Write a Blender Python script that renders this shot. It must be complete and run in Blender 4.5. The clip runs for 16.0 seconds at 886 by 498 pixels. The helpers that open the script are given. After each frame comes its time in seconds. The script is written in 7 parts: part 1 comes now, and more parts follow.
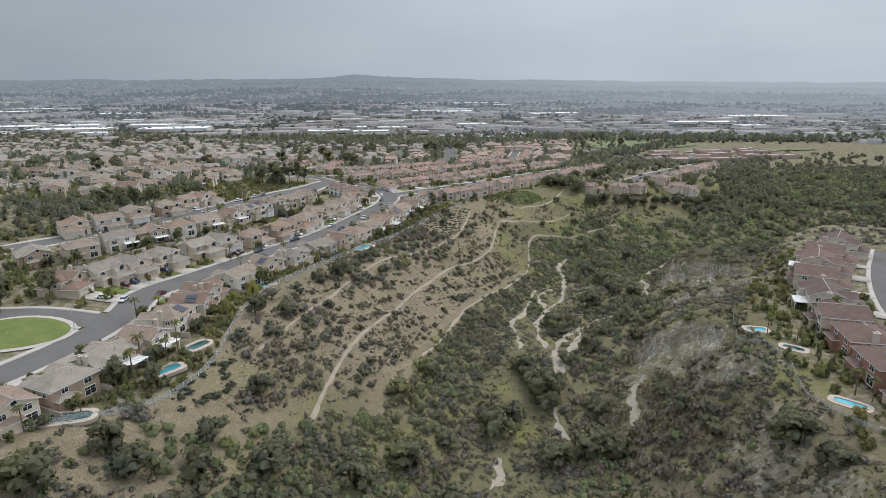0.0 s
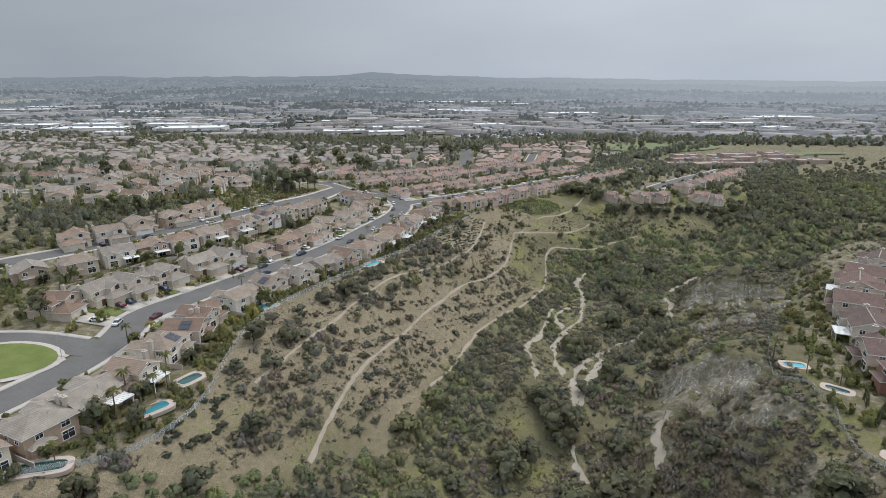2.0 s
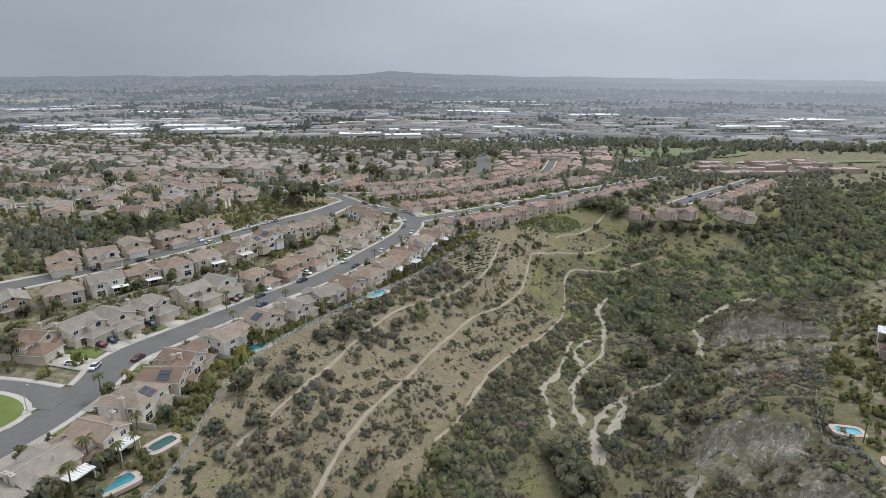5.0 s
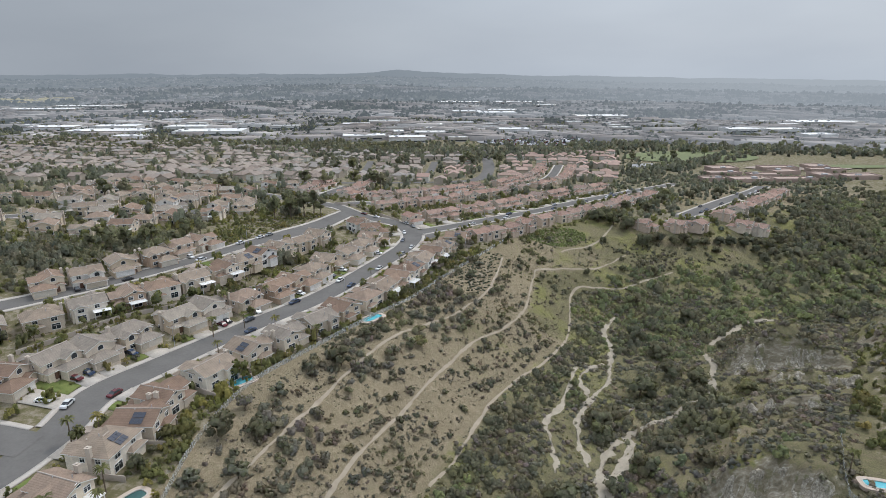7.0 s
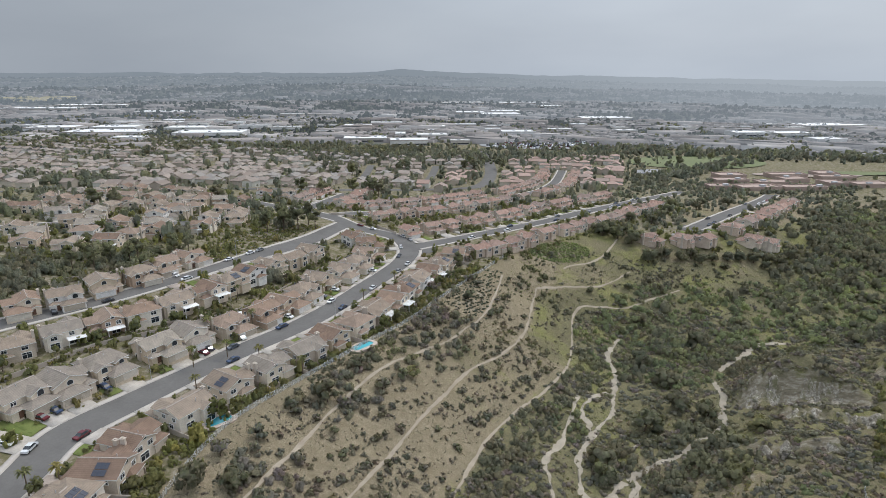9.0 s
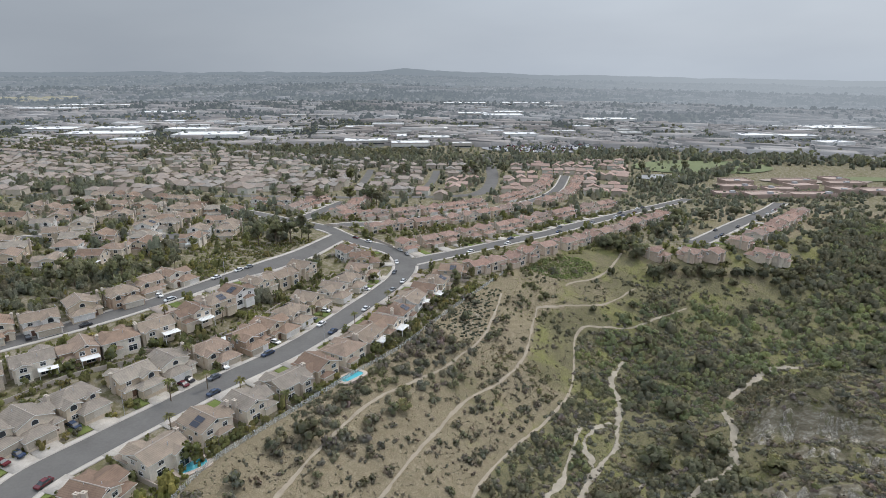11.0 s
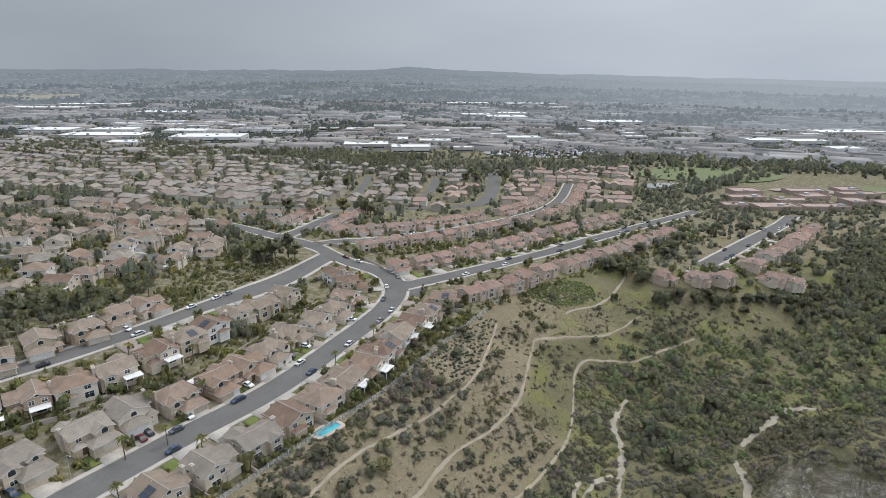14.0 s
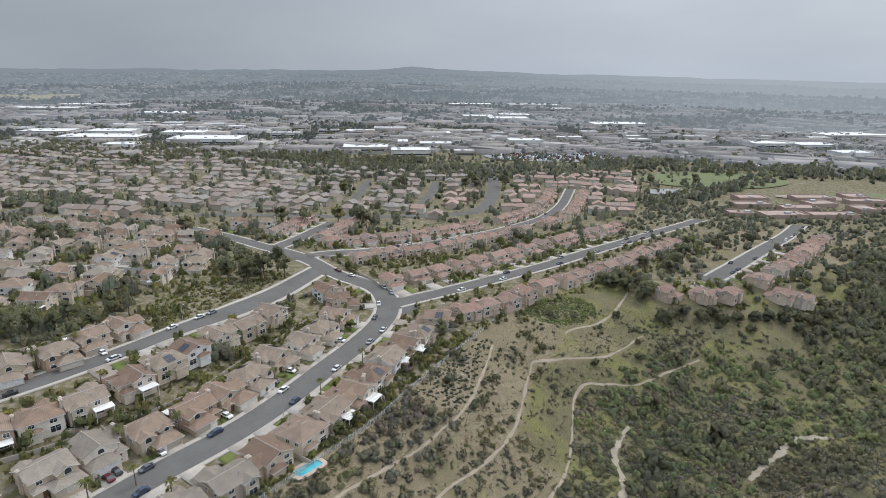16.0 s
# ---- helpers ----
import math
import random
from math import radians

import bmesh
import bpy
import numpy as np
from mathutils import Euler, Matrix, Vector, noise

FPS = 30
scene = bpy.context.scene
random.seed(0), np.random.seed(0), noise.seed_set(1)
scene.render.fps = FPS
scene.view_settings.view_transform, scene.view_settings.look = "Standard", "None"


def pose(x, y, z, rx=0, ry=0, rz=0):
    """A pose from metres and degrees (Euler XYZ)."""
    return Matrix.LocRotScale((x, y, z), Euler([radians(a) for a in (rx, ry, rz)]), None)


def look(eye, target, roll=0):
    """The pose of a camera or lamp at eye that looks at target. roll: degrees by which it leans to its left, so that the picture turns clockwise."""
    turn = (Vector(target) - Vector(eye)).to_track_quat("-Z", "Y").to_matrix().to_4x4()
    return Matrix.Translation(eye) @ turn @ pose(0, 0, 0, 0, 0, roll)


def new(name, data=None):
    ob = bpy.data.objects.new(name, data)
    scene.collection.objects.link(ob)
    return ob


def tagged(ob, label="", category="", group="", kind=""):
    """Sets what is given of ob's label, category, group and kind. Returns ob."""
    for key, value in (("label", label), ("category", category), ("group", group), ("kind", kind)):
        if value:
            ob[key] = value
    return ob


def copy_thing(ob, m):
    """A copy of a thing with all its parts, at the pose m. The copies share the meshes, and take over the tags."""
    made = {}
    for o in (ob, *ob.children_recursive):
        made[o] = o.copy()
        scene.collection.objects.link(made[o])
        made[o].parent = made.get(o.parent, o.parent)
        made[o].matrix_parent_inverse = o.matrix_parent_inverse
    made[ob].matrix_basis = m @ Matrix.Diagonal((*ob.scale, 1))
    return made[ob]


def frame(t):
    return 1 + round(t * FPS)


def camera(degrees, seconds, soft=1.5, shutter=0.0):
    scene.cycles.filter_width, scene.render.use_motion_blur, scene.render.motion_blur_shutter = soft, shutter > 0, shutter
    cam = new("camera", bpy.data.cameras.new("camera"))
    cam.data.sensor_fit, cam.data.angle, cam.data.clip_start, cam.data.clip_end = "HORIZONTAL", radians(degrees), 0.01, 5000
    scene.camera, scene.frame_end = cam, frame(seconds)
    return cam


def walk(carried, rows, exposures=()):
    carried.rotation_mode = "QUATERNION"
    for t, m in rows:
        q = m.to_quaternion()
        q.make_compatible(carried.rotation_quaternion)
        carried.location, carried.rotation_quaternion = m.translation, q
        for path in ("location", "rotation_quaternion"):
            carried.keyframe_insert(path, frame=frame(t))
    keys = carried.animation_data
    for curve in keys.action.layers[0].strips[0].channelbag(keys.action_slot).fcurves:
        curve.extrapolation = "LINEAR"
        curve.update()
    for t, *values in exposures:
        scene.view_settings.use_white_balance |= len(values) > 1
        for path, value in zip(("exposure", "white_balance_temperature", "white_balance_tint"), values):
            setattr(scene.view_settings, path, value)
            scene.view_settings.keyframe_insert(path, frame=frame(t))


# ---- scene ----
cam = camera(73.655, 16.0, 0.75)
PATH = [
    (0, pose(0.000, 0.000, 70.520, 74.0869, 0.3638, 7.9449)),
    (1, pose(-0.292, 7.532, 72.797, 73.9444, 0.3085, 8.7881)),
    (2, pose(-0.572, 15.044, 75.028, 73.8409, 0.2496, 9.5957)),
    (3, pose(-0.823, 22.496, 77.200, 73.7969, 0.1918, 10.3310)),
    (4, pose(-1.012, 29.780, 79.431, 73.7598, 0.1717, 10.9533)),
    (5, pose(-1.115, 36.837, 81.850, 73.6781, 0.2091, 11.4330)),
    (6, pose(-1.152, 43.870, 84.499, 73.5791, 0.2240, 11.7880)),
    (7, pose(-1.159, 51.085, 87.344, 73.4998, 0.1438, 12.0503)),
    (8, pose(-1.170, 58.415, 90.150, 73.4378, 0.0240, 12.2591)),
    (9, pose(-1.205, 65.748, 92.719, 73.3817, -0.0630, 12.4489)),
    (10, pose(-1.236, 73.053, 95.220, 73.3247, -0.1038, 12.6267)),
    (11, pose(-1.218, 80.340, 97.842, 73.2615, -0.1111, 12.7942)),
    (12, pose(-1.088, 87.706, 100.501, 73.1903, -0.1399, 12.9574)),
    (13, pose(-0.815, 95.207, 103.056, 73.1138, -0.2333, 13.1207)),
    (14, pose(-0.494, 102.658, 105.412, 73.0502, -0.3413, 13.2758)),
    (15, pose(-0.226, 109.882, 107.525, 73.0148, -0.4080, 13.4148)),
    (16, pose(-0.000, 116.960, 109.497, 72.9969, -0.4455, 13.5440)),
]
walk(cam, PATH, ((0, 0.04, 6200, 10), (16, 0.04, 6200, 10)))

# ---- light ----
SUN_TO = Vector((0.34, 0.52, 1.0)).normalized()
sun_lamp = bpy.data.lights.new("sun", "SUN")
sun_lamp.energy, sun_lamp.angle, sun_lamp.color = 1.05, radians(5.0), (1.0, 0.93, 0.82)
sun = new("sun", sun_lamp)
sun.matrix_world = look(SUN_TO * 900, (0, 0, 0))

world = bpy.data.worlds.new("hazy_sky")
scene.world = world
world.use_nodes = True
wn, wl = world.node_tree.nodes, world.node_tree.links
wn.clear()
w_out = wn.new("ShaderNodeOutputWorld")
w_bg = wn.new("ShaderNodeBackground")
w_sky = wn.new("ShaderNodeTexSky")
w_sky.sky_type, w_sky.sun_disc = "NISHITA", False
w_sky.sun_elevation, w_sky.sun_rotation = math.asin(SUN_TO.z), math.atan2(SUN_TO.x, SUN_TO.y)
w_sky.air_density, w_sky.dust_density, w_sky.ozone_density = 1.0, 6.0, 1.0
w_geo = wn.new("ShaderNodeTexCoord")
w_map = wn.new("ShaderNodeMapping")
w_map.inputs["Scale"].default_value = (2.2, 2.2, 9.0)
w_noise = wn.new("ShaderNodeTexNoise")
w_noise.inputs["Scale"].default_value, w_noise.inputs["Detail"].default_value = 1.3, 4.0
w_ramp = wn.new("ShaderNodeValToRGB")
w_ramp.color_ramp.elements[0].position, w_ramp.color_ramp.elements[0].color = 0.30, (4.45, 4.85, 5.35, 1)
w_ramp.color_ramp.elements[1].position, w_ramp.color_ramp.elements[1].color = 0.74, (5.05, 5.45, 5.9, 1)
w_mix = wn.new("ShaderNodeMixRGB")
w_mix.inputs["Fac"].default_value = 0.86
wl.new(w_geo.outputs["Generated"], w_map.inputs["Vector"])
wl.new(w_map.outputs["Vector"], w_noise.inputs["Vector"])
wl.new(w_noise.outputs["Fac"], w_ramp.inputs["Fac"])
wl.new(w_sky.outputs["Color"], w_mix.inputs["Color1"])
wl.new(w_ramp.outputs["Color"], w_mix.inputs["Color2"])
# thin cloud glows towards the sun's side of the sky
w_sep = wn.new("ShaderNodeSeparateXYZ")
wl.new(w_geo.outputs["Generated"], w_sep.inputs["Vector"])
w_side = wn.new("ShaderNodeMapRange")
w_side.interpolation_type = "SMOOTHSTEP"
for key, value in (("From Min", -0.75), ("From Max", 0.12), ("To Min", 0.95), ("To Max", 1.36)):
    w_side.inputs[key].default_value = value
wl.new(w_sep.outputs["X"], w_side.inputs["Value"])
# as under any thin overcast, the sky overhead is brighter than at the horizon
w_up = wn.new("ShaderNodeMapRange")
w_up.interpolation_type = "SMOOTHSTEP"
for key, value in (("From Min", 0.10), ("From Max", 0.95), ("To Min", 1.0), ("To Max", 2.88)):
    w_up.inputs[key].default_value = value
wl.new(w_sep.outputs["Z"], w_up.inputs["Value"])
w_both = wn.new("ShaderNodeMath")
w_both.operation = "MULTIPLY"
wl.new(w_side.outputs["Result"], w_both.inputs[0])
wl.new(w_up.outputs["Result"], w_both.inputs[1])
w_mul = wn.new("ShaderNodeVectorMath")
w_mul.operation = "SCALE"
wl.new(w_mix.outputs["Color"], w_mul.inputs[0])
wl.new(w_both.outputs["Value"], w_mul.inputs["Scale"])
wl.new(w_mul.outputs["Vector"], w_bg.inputs["Color"])
w_bg.inputs["Strength"].default_value = 0.085
wl.new(w_bg.outputs["Background"], w_out.inputs["Surface"])


# ---- materials ----
class Mat:
    """A node material under construction."""

    def __init__(self, name, rough=0.9, spec=0.3):
        self.m = bpy.data.materials.new(name)
        self.m.use_nodes = True
        self.n, self.l = self.m.node_tree.nodes, self.m.node_tree.links
        self.bsdf = self.n["Principled BSDF"]
        self.bsdf.inputs["Roughness"].default_value = rough
        self.bsdf.inputs["Specular IOR Level"].default_value = spec
        self.coord = self.n.new("ShaderNodeTexCoord")
        self.info = self.n.new("ShaderNodeObjectInfo")

    def noise(self, scale, detail=4.0, rough=0.6, stretch=None):
        t = self.n.new("ShaderNodeTexNoise")
        t.inputs["Scale"].default_value, t.inputs["Detail"].default_value = scale, detail
        t.inputs["Roughness"].default_value = rough
        out = self.coord.outputs["Object"]
        if stretch:
            mp = self.n.new("ShaderNodeMapping")
            mp.inputs["Scale"].default_value = stretch
            self.l.new(out, mp.inputs["Vector"])
            out = mp.outputs["Vector"]
        self.l.new(out, t.inputs["Vector"])
        return t.outputs["Fac"]

    def ramp(self, fac, stops, hard=False):
        r = self.n.new("ShaderNodeValToRGB")
        e = r.color_ramp.elements
        while len(e) < len(stops):
            e.new(0.5)
        for k, (p, c) in enumerate(stops):
            e[k].position, e[k].color = p, (c if len(c) == 4 else (*c, 1))
        if hard:
            r.color_ramp.interpolation = "CONSTANT"
        self.l.new(fac, r.inputs["Fac"])
        return r.outputs["Color"]

    def mix(self, fac, a, b, how="MIX"):
        x = self.n.new("ShaderNodeMixRGB")
        x.blend_type = how
        for socket, value in (("Fac", fac), ("Color1", a), ("Color2", b)):
            if isinstance(value, bpy.types.NodeSocket):
                self.l.new(value, x.inputs[socket])
            elif socket == "Fac":
                x.inputs[socket].default_value = value
            else:
                x.inputs[socket].default_value = (*value, 1)
        return x.outputs["Color"]

    def math(self, how, a, b=0.0):
        x = self.n.new("ShaderNodeMath")
        x.operation = how
        for k, value in enumerate((a, b)):
            if isinstance(value, bpy.types.NodeSocket):
                self.l.new(value, x.inputs[k])
            else:
                x.inputs[k].default_value = value
        return x.outputs[0]

    def attr(self, name, part="Fac"):
        a = self.n.new("ShaderNodeAttribute")
        a.attribute_name = name
        return a.outputs[part]

    def color(self, c):
        self.l.new(c, self.bsdf.inputs["Base Color"])
        return self

    def bump(self, height, strength=0.4, distance=0.1):
        b = self.n.new("ShaderNodeBump")
        b.inputs["Strength"].default_value, b.inputs["Distance"].default_value = strength, distance
        self.l.new(height, b.inputs["Height"])
        self.l.new(b.outputs["Normal"], self.bsdf.inputs["Normal"])
        return self


def plain(name, a, b, scale=1.0, rough=0.85, spec=0.3, bump=0.2, vary=0.0):
    """Two tones broken up by large stains and fine grain."""
    k = Mat(name, rough, spec)
    big, fine = k.noise(scale * 0.22, 3), k.noise(scale * 2.6, 5)
    fac = k.math("ADD", k.math("MULTIPLY", big, 0.6), k.math("MULTIPLY", fine, 0.4))
    c = k.ramp(fac, [(0.3, a), (0.7, b)])
    if vary:
        c = k.mix(1.0, c, k.ramp(k.info.outputs["Random"], [(0, (1 - vary,) * 3), (1, (1 + vary * 0.4,) * 3)]), "MULTIPLY")
    k.color(c)
    if bump:
        k.bump(fine, bump, 0.05)
    return k.m


def by_object(name, stops, scale=1.0, rough=0.85, spec=0.25, dirt=0.8, bands=0.0, hard=True):
    """One tone for each object out of a palette, with stains and, for roofs, courses of tiles."""
    k = Mat(name, rough, spec)
    c = k.ramp(k.info.outputs["Random"], stops, hard)
    big, fine = k.noise(scale * 0.35, 3), k.noise(scale * 3.0, 5)
    c = k.mix(1.0, c, k.ramp(big, [(0.3, (dirt,) * 3), (0.7, (1.08, 1.07, 1.05))]), "MULTIPLY")
    c = k.mix(0.7, c, k.ramp(fine, [(0.3, (0.8, 0.8, 0.8)), (0.7, (1.15, 1.15, 1.15))]), "MULTIPLY")
    if bands:
        w = k.n.new("ShaderNodeTexWave")
        w.wave_type, w.bands_direction, w.wave_profile = "BANDS", "Z", "SAW"
        w.inputs["Scale"].default_value, w.inputs["Distortion"].default_value = bands, 0.6
        w.inputs["Detail"].default_value = 1.0
        k.l.new(k.coord.outputs["Object"], w.inputs["Vector"])
        c = k.mix(0.75, c, k.ramp(w.outputs["Fac"], [(0.0, (0.74, 0.72, 0.72)), (0.45, (1.06, 1.06, 1.06))]), "MULTIPLY")
        k.bump(w.outputs["Fac"], 0.8, 0.08)
    else:
        k.bump(fine, 0.2, 0.03)
    return k.color(c).m


def steps(colours):
    return [(i / len(colours), c) for i, c in enumerate(colours)]


MAT_WALL = by_object("stucco", steps([(0.600, 0.502, 0.386), (0.680, 0.589, 0.470), (0.520, 0.439, 0.349), (0.730, 0.661, 0.567), (0.430, 0.318, 0.233), (0.640, 0.550, 0.446), (0.560, 0.463, 0.349), (0.740, 0.714, 0.679)]), 1.0)
MAT_WALL_PINK = by_object("pink_stucco", steps([(0.560, 0.452, 0.362), (0.620, 0.525, 0.425), (0.520, 0.425, 0.345), (0.650, 0.580, 0.490)]), 1.0)
BROWN_TONES = ((0.240, 0.192, 0.149), (0.270, 0.220, 0.173), (0.238, 0.208, 0.175), (0.250, 0.180, 0.134), (0.262, 0.212, 0.165), (0.278, 0.245, 0.204), (0.196, 0.137, 0.102), (0.262, 0.199, 0.154))
RED_TONES = ((0.290, 0.192, 0.152), (0.312, 0.214, 0.172), (0.262, 0.178, 0.144), (0.284, 0.200, 0.162), (0.246, 0.186, 0.156))
MESA_TONES = ((0.150, 0.106, 0.090), (0.130, 0.096, 0.083), (0.164, 0.113, 0.095))
MESA_ROOFS = [by_object("dark_roof_tile", [(0, c), (1, c)], 1.0, 0.9, 0.2, 0.78, 1.7) for c in MESA_TONES]
BROWN_ROOFS = [by_object("concrete_roof_tile", [(0, c), (1, c)], 1.0, 0.9, 0.2, 0.78, 1.7) for c in BROWN_TONES]
RED_ROOFS = [by_object("terracotta_roof_tile", [(0, c), (1, c)], 1.0, 0.9, 0.2, 0.78, 1.7) for c in RED_TONES]
MAT_ROOF, MAT_ROOF_RED = BROWN_ROOFS[0], RED_ROOFS[0]
MAT_RIDGE = plain("ridge_tile", (0.306, 0.264, 0.225), (0.383, 0.332, 0.289), 2.0)
MAT_BRICK_RED = plain("red_stucco", (0.30, 0.16, 0.12), (0.36, 0.20, 0.15), 1.0)
MAT_TRIM = plain("white_paint", (0.66, 0.65, 0.62), (0.78, 0.77, 0.75), 1.5, 0.6, 0.4, 0.08)
MAT_GARAGE = by_object("garage_paint", steps([(0.700, 0.666, 0.614), (0.580, 0.529, 0.451), (0.740, 0.715, 0.682), (0.460, 0.402, 0.326)]), 2.0, 0.6)
MAT_DOOR = plain("dark_door", (0.10, 0.06, 0.04), (0.17, 0.09, 0.06), 3.0, 0.5)
MAT_CHIM = plain("chimney_stucco", (0.40, 0.34, 0.28), (0.52, 0.46, 0.39), 2.0)
MAT_METAL = plain("grey_metal", (0.30, 0.30, 0.31), (0.42, 0.42, 0.43), 3.0, 0.45, 0.5, 0.05)
MAT_SOLAR = plain("solar_cells", (0.012, 0.016, 0.03), (0.03, 0.035, 0.05), 4.0, 0.15, 0.6, 0.0)
MAT_ASPHALT = plain("asphalt", (0.105, 0.100, 0.094), (0.148, 0.141, 0.133), 0.5, 0.95, 0.08, 0.3)
MAT_WALK = plain("concrete", (0.340, 0.311, 0.275), (0.442, 0.406, 0.364), 0.8, 0.9, 0.2, 0.15)
MAT_DRIVE = by_object("driveway_concrete", steps([(0.360, 0.327, 0.285), (0.420, 0.385, 0.337), (0.310, 0.263, 0.223), (0.390, 0.361, 0.323)]), 0.8)
MAT_DECK = plain("pool_deck", (0.36, 0.29, 0.235), (0.45, 0.375, 0.31), 1.2)
MAT_LAWN = plain("lawn", (0.090, 0.125, 0.032), (0.165, 0.180, 0.066), 0.9, 1.0, 0.1, 0.6)
MAT_DIRT = plain("pale_path_dirt", (0.235, 0.196, 0.146), (0.34, 0.295, 0.23), 1.4, 1.0, 0.05, 0.5)
MAT_SAND = plain("pale_wash_sand", (0.225, 0.195, 0.148), (0.37, 0.33, 0.265), 1.4, 1.0, 0.05, 0.5)
MAT_FENCE = plain("pale_fence_metal", (0.38, 0.39, 0.37), (0.48, 0.485, 0.46), 2.0, 0.6, 0.3, 0.05)


def mesh_panel(name, solid):
    """Welded wire mesh: too fine to tell the wires apart, so part of the light goes through."""
    k = Mat(name, 0.6, 0.3)
    k.color(k.ramp(k.noise(1.2, 3), [(0.3, (0.46, 0.47, 0.44)), (0.7, (0.60, 0.60, 0.56))]))
    clear = k.n.new("ShaderNodeBsdfTransparent")
    mx = k.n.new("ShaderNodeMixShader")
    mx.inputs["Fac"].default_value = solid
    k.l.new(clear.outputs["BSDF"], mx.inputs[1])
    k.l.new(k.bsdf.outputs["BSDF"], mx.inputs[2])
    k.l.new(mx.outputs["Shader"], k.n["Material Output"].inputs["Surface"])
    return k.m


MAT_MESH = mesh_panel("wire_mesh", 0.32)
MAT_BLOCK = plain("block_wall", (0.36, 0.31, 0.26), (0.46, 0.40, 0.34), 1.5)
MAT_BARK = plain("bark", (0.10, 0.075, 0.05), (0.19, 0.15, 0.11), 6.0, 0.95, 0.1, 0.6)
MAT_CAR = by_object("car_paint", steps([(0.70, 0.70, 0.70), (0.02, 0.02, 0.025), (0.28, 0.29, 0.30), (0.55, 0.56, 0.57), (0.09, 0.10, 0.12), (0.10, 0.015, 0.02), (0.04, 0.06, 0.11), (0.75, 0.75, 0.74)]), 0.5, 0.25, 0.6, 0.95)
MAT_TYRE = plain("rubber", (0.02, 0.02, 0.02), (0.035, 0.035, 0.035), 8.0, 0.9)
MAT_WAREROOF = by_object("white_flat_roof", steps([(0.62, 0.62, 0.61), (0.42, 0.42, 0.41), (0.72, 0.72, 0.71), (0.34, 0.33, 0.32), (0.66, 0.65, 0.63)]), 0.06, 0.8)
MAT_WAREWALL = by_object("tilt_up_wall", steps([(0.56, 0.55, 0.53), (0.46, 0.44, 0.41), (0.62, 0.61, 0.60), (0.40, 0.37, 0.34)]), 0.1, 0.8)
MAT_WHITE_ROOF = plain("white_membrane_roof", (0.58, 0.58, 0.575), (0.72, 0.72, 0.71), 0.05, 0.7, 0.3, 0.0)


def glass(name):
    k = Mat(name, 0.08, 0.6)
    k.color(k.ramp(k.noise(0.6, 2), [(0.3, (0.018, 0.022, 0.027)), (0.7, (0.05, 0.058, 0.065))]))
    return k.m


MAT_GLASS = glass("window_glass")


def water(name, depth=1.0):
    k = Mat(name, 0.06, 0.5)
    k.color(k.ramp(k.noise(0.25, 2), [(0.3, (0.05 * depth, 0.29 * depth, 0.36 * depth)), (0.7, (0.10 * depth, 0.40 * depth, 0.45 * depth))]))
    return k.bump(k.noise(3.0, 2), 0.15, 0.05).m


MAT_POOL = water("pool_water")
MAT_DEEP = water("deep_pool_water", 0.55)


def water_dark(name):
    k = Mat(name, 0.06, 0.5)
    k.color(k.ramp(k.noise(0.25, 2), [(0.3, (0.012, 0.052, 0.048)), (0.7, (0.03, 0.088, 0.075))]))
    return k.bump(k.noise(3.0, 2), 0.15, 0.05).m


MAT_POND = water_dark("green_pool_water")


def foliage(name, stops):
    """Leaves: a tone for each plant, broken up leaf by leaf."""
    k = Mat(name, 0.75, 0.2)
    geo = k.n.new("ShaderNodeNewGeometry")
    fac = k.math("FRACT", k.math("ADD", k.info.outputs["Random"], k.attr("tint")))
    c = k.ramp(fac, stops)
    c = k.mix(1.0, c, k.ramp(geo.outputs["Random Per Island"], [(0.0, (0.80, 0.81, 0.79)), (1.0, (1.28, 1.25, 1.18))]), "MULTIPLY")
    fine = k.n.new("ShaderNodeTexNoise")
    fine.inputs["Scale"].default_value, fine.inputs["Detail"].default_value, fine.inputs["Roughness"].default_value = 1.6, 4.0, 0.75
    k.l.new(geo.outputs["Position"], fine.inputs["Vector"])
    c = k.mix(1.0, c, k.ramp(fine.outputs["Fac"], [(0.36, (0.76, 0.77, 0.76)), (0.64, (1.28, 1.26, 1.22))]), "MULTIPLY")
    broad = k.n.new("ShaderNodeTexNoise")
    broad.inputs["Scale"].default_value, broad.inputs["Detail"].default_value = 0.045, 3.0
    k.l.new(geo.outputs["Position"], broad.inputs["Vector"])
    c = k.mix(1.0, c, k.ramp(broad.outputs["Fac"], [(0.34, (0.80, 0.83, 0.90)), (0.42, (1.04, 0.94, 0.90)), (0.48, (0.94, 0.95, 0.98)), (0.56, (1.03, 1.03, 0.98)), (0.66, (1.22, 1.19, 0.93))]), "MULTIPLY")
    k.color(c).bump(fine.outputs["Fac"], 0.5, 0.25)
    thin = k.n.new("ShaderNodeBsdfTranslucent")
    k.l.new(k.mix(1.0, c, (1.25, 1.3, 0.95), "MULTIPLY"), thin.inputs["Color"])
    mx = k.n.new("ShaderNodeMixShader")
    mx.inputs["Fac"].default_value = 0.45
    k.l.new(k.bsdf.outputs["BSDF"], mx.inputs[1])
    k.l.new(thin.outputs["BSDF"], mx.inputs[2])
    k.l.new(mx.outputs["Shader"], k.n["Material Output"].inputs["Surface"])
    return k.m


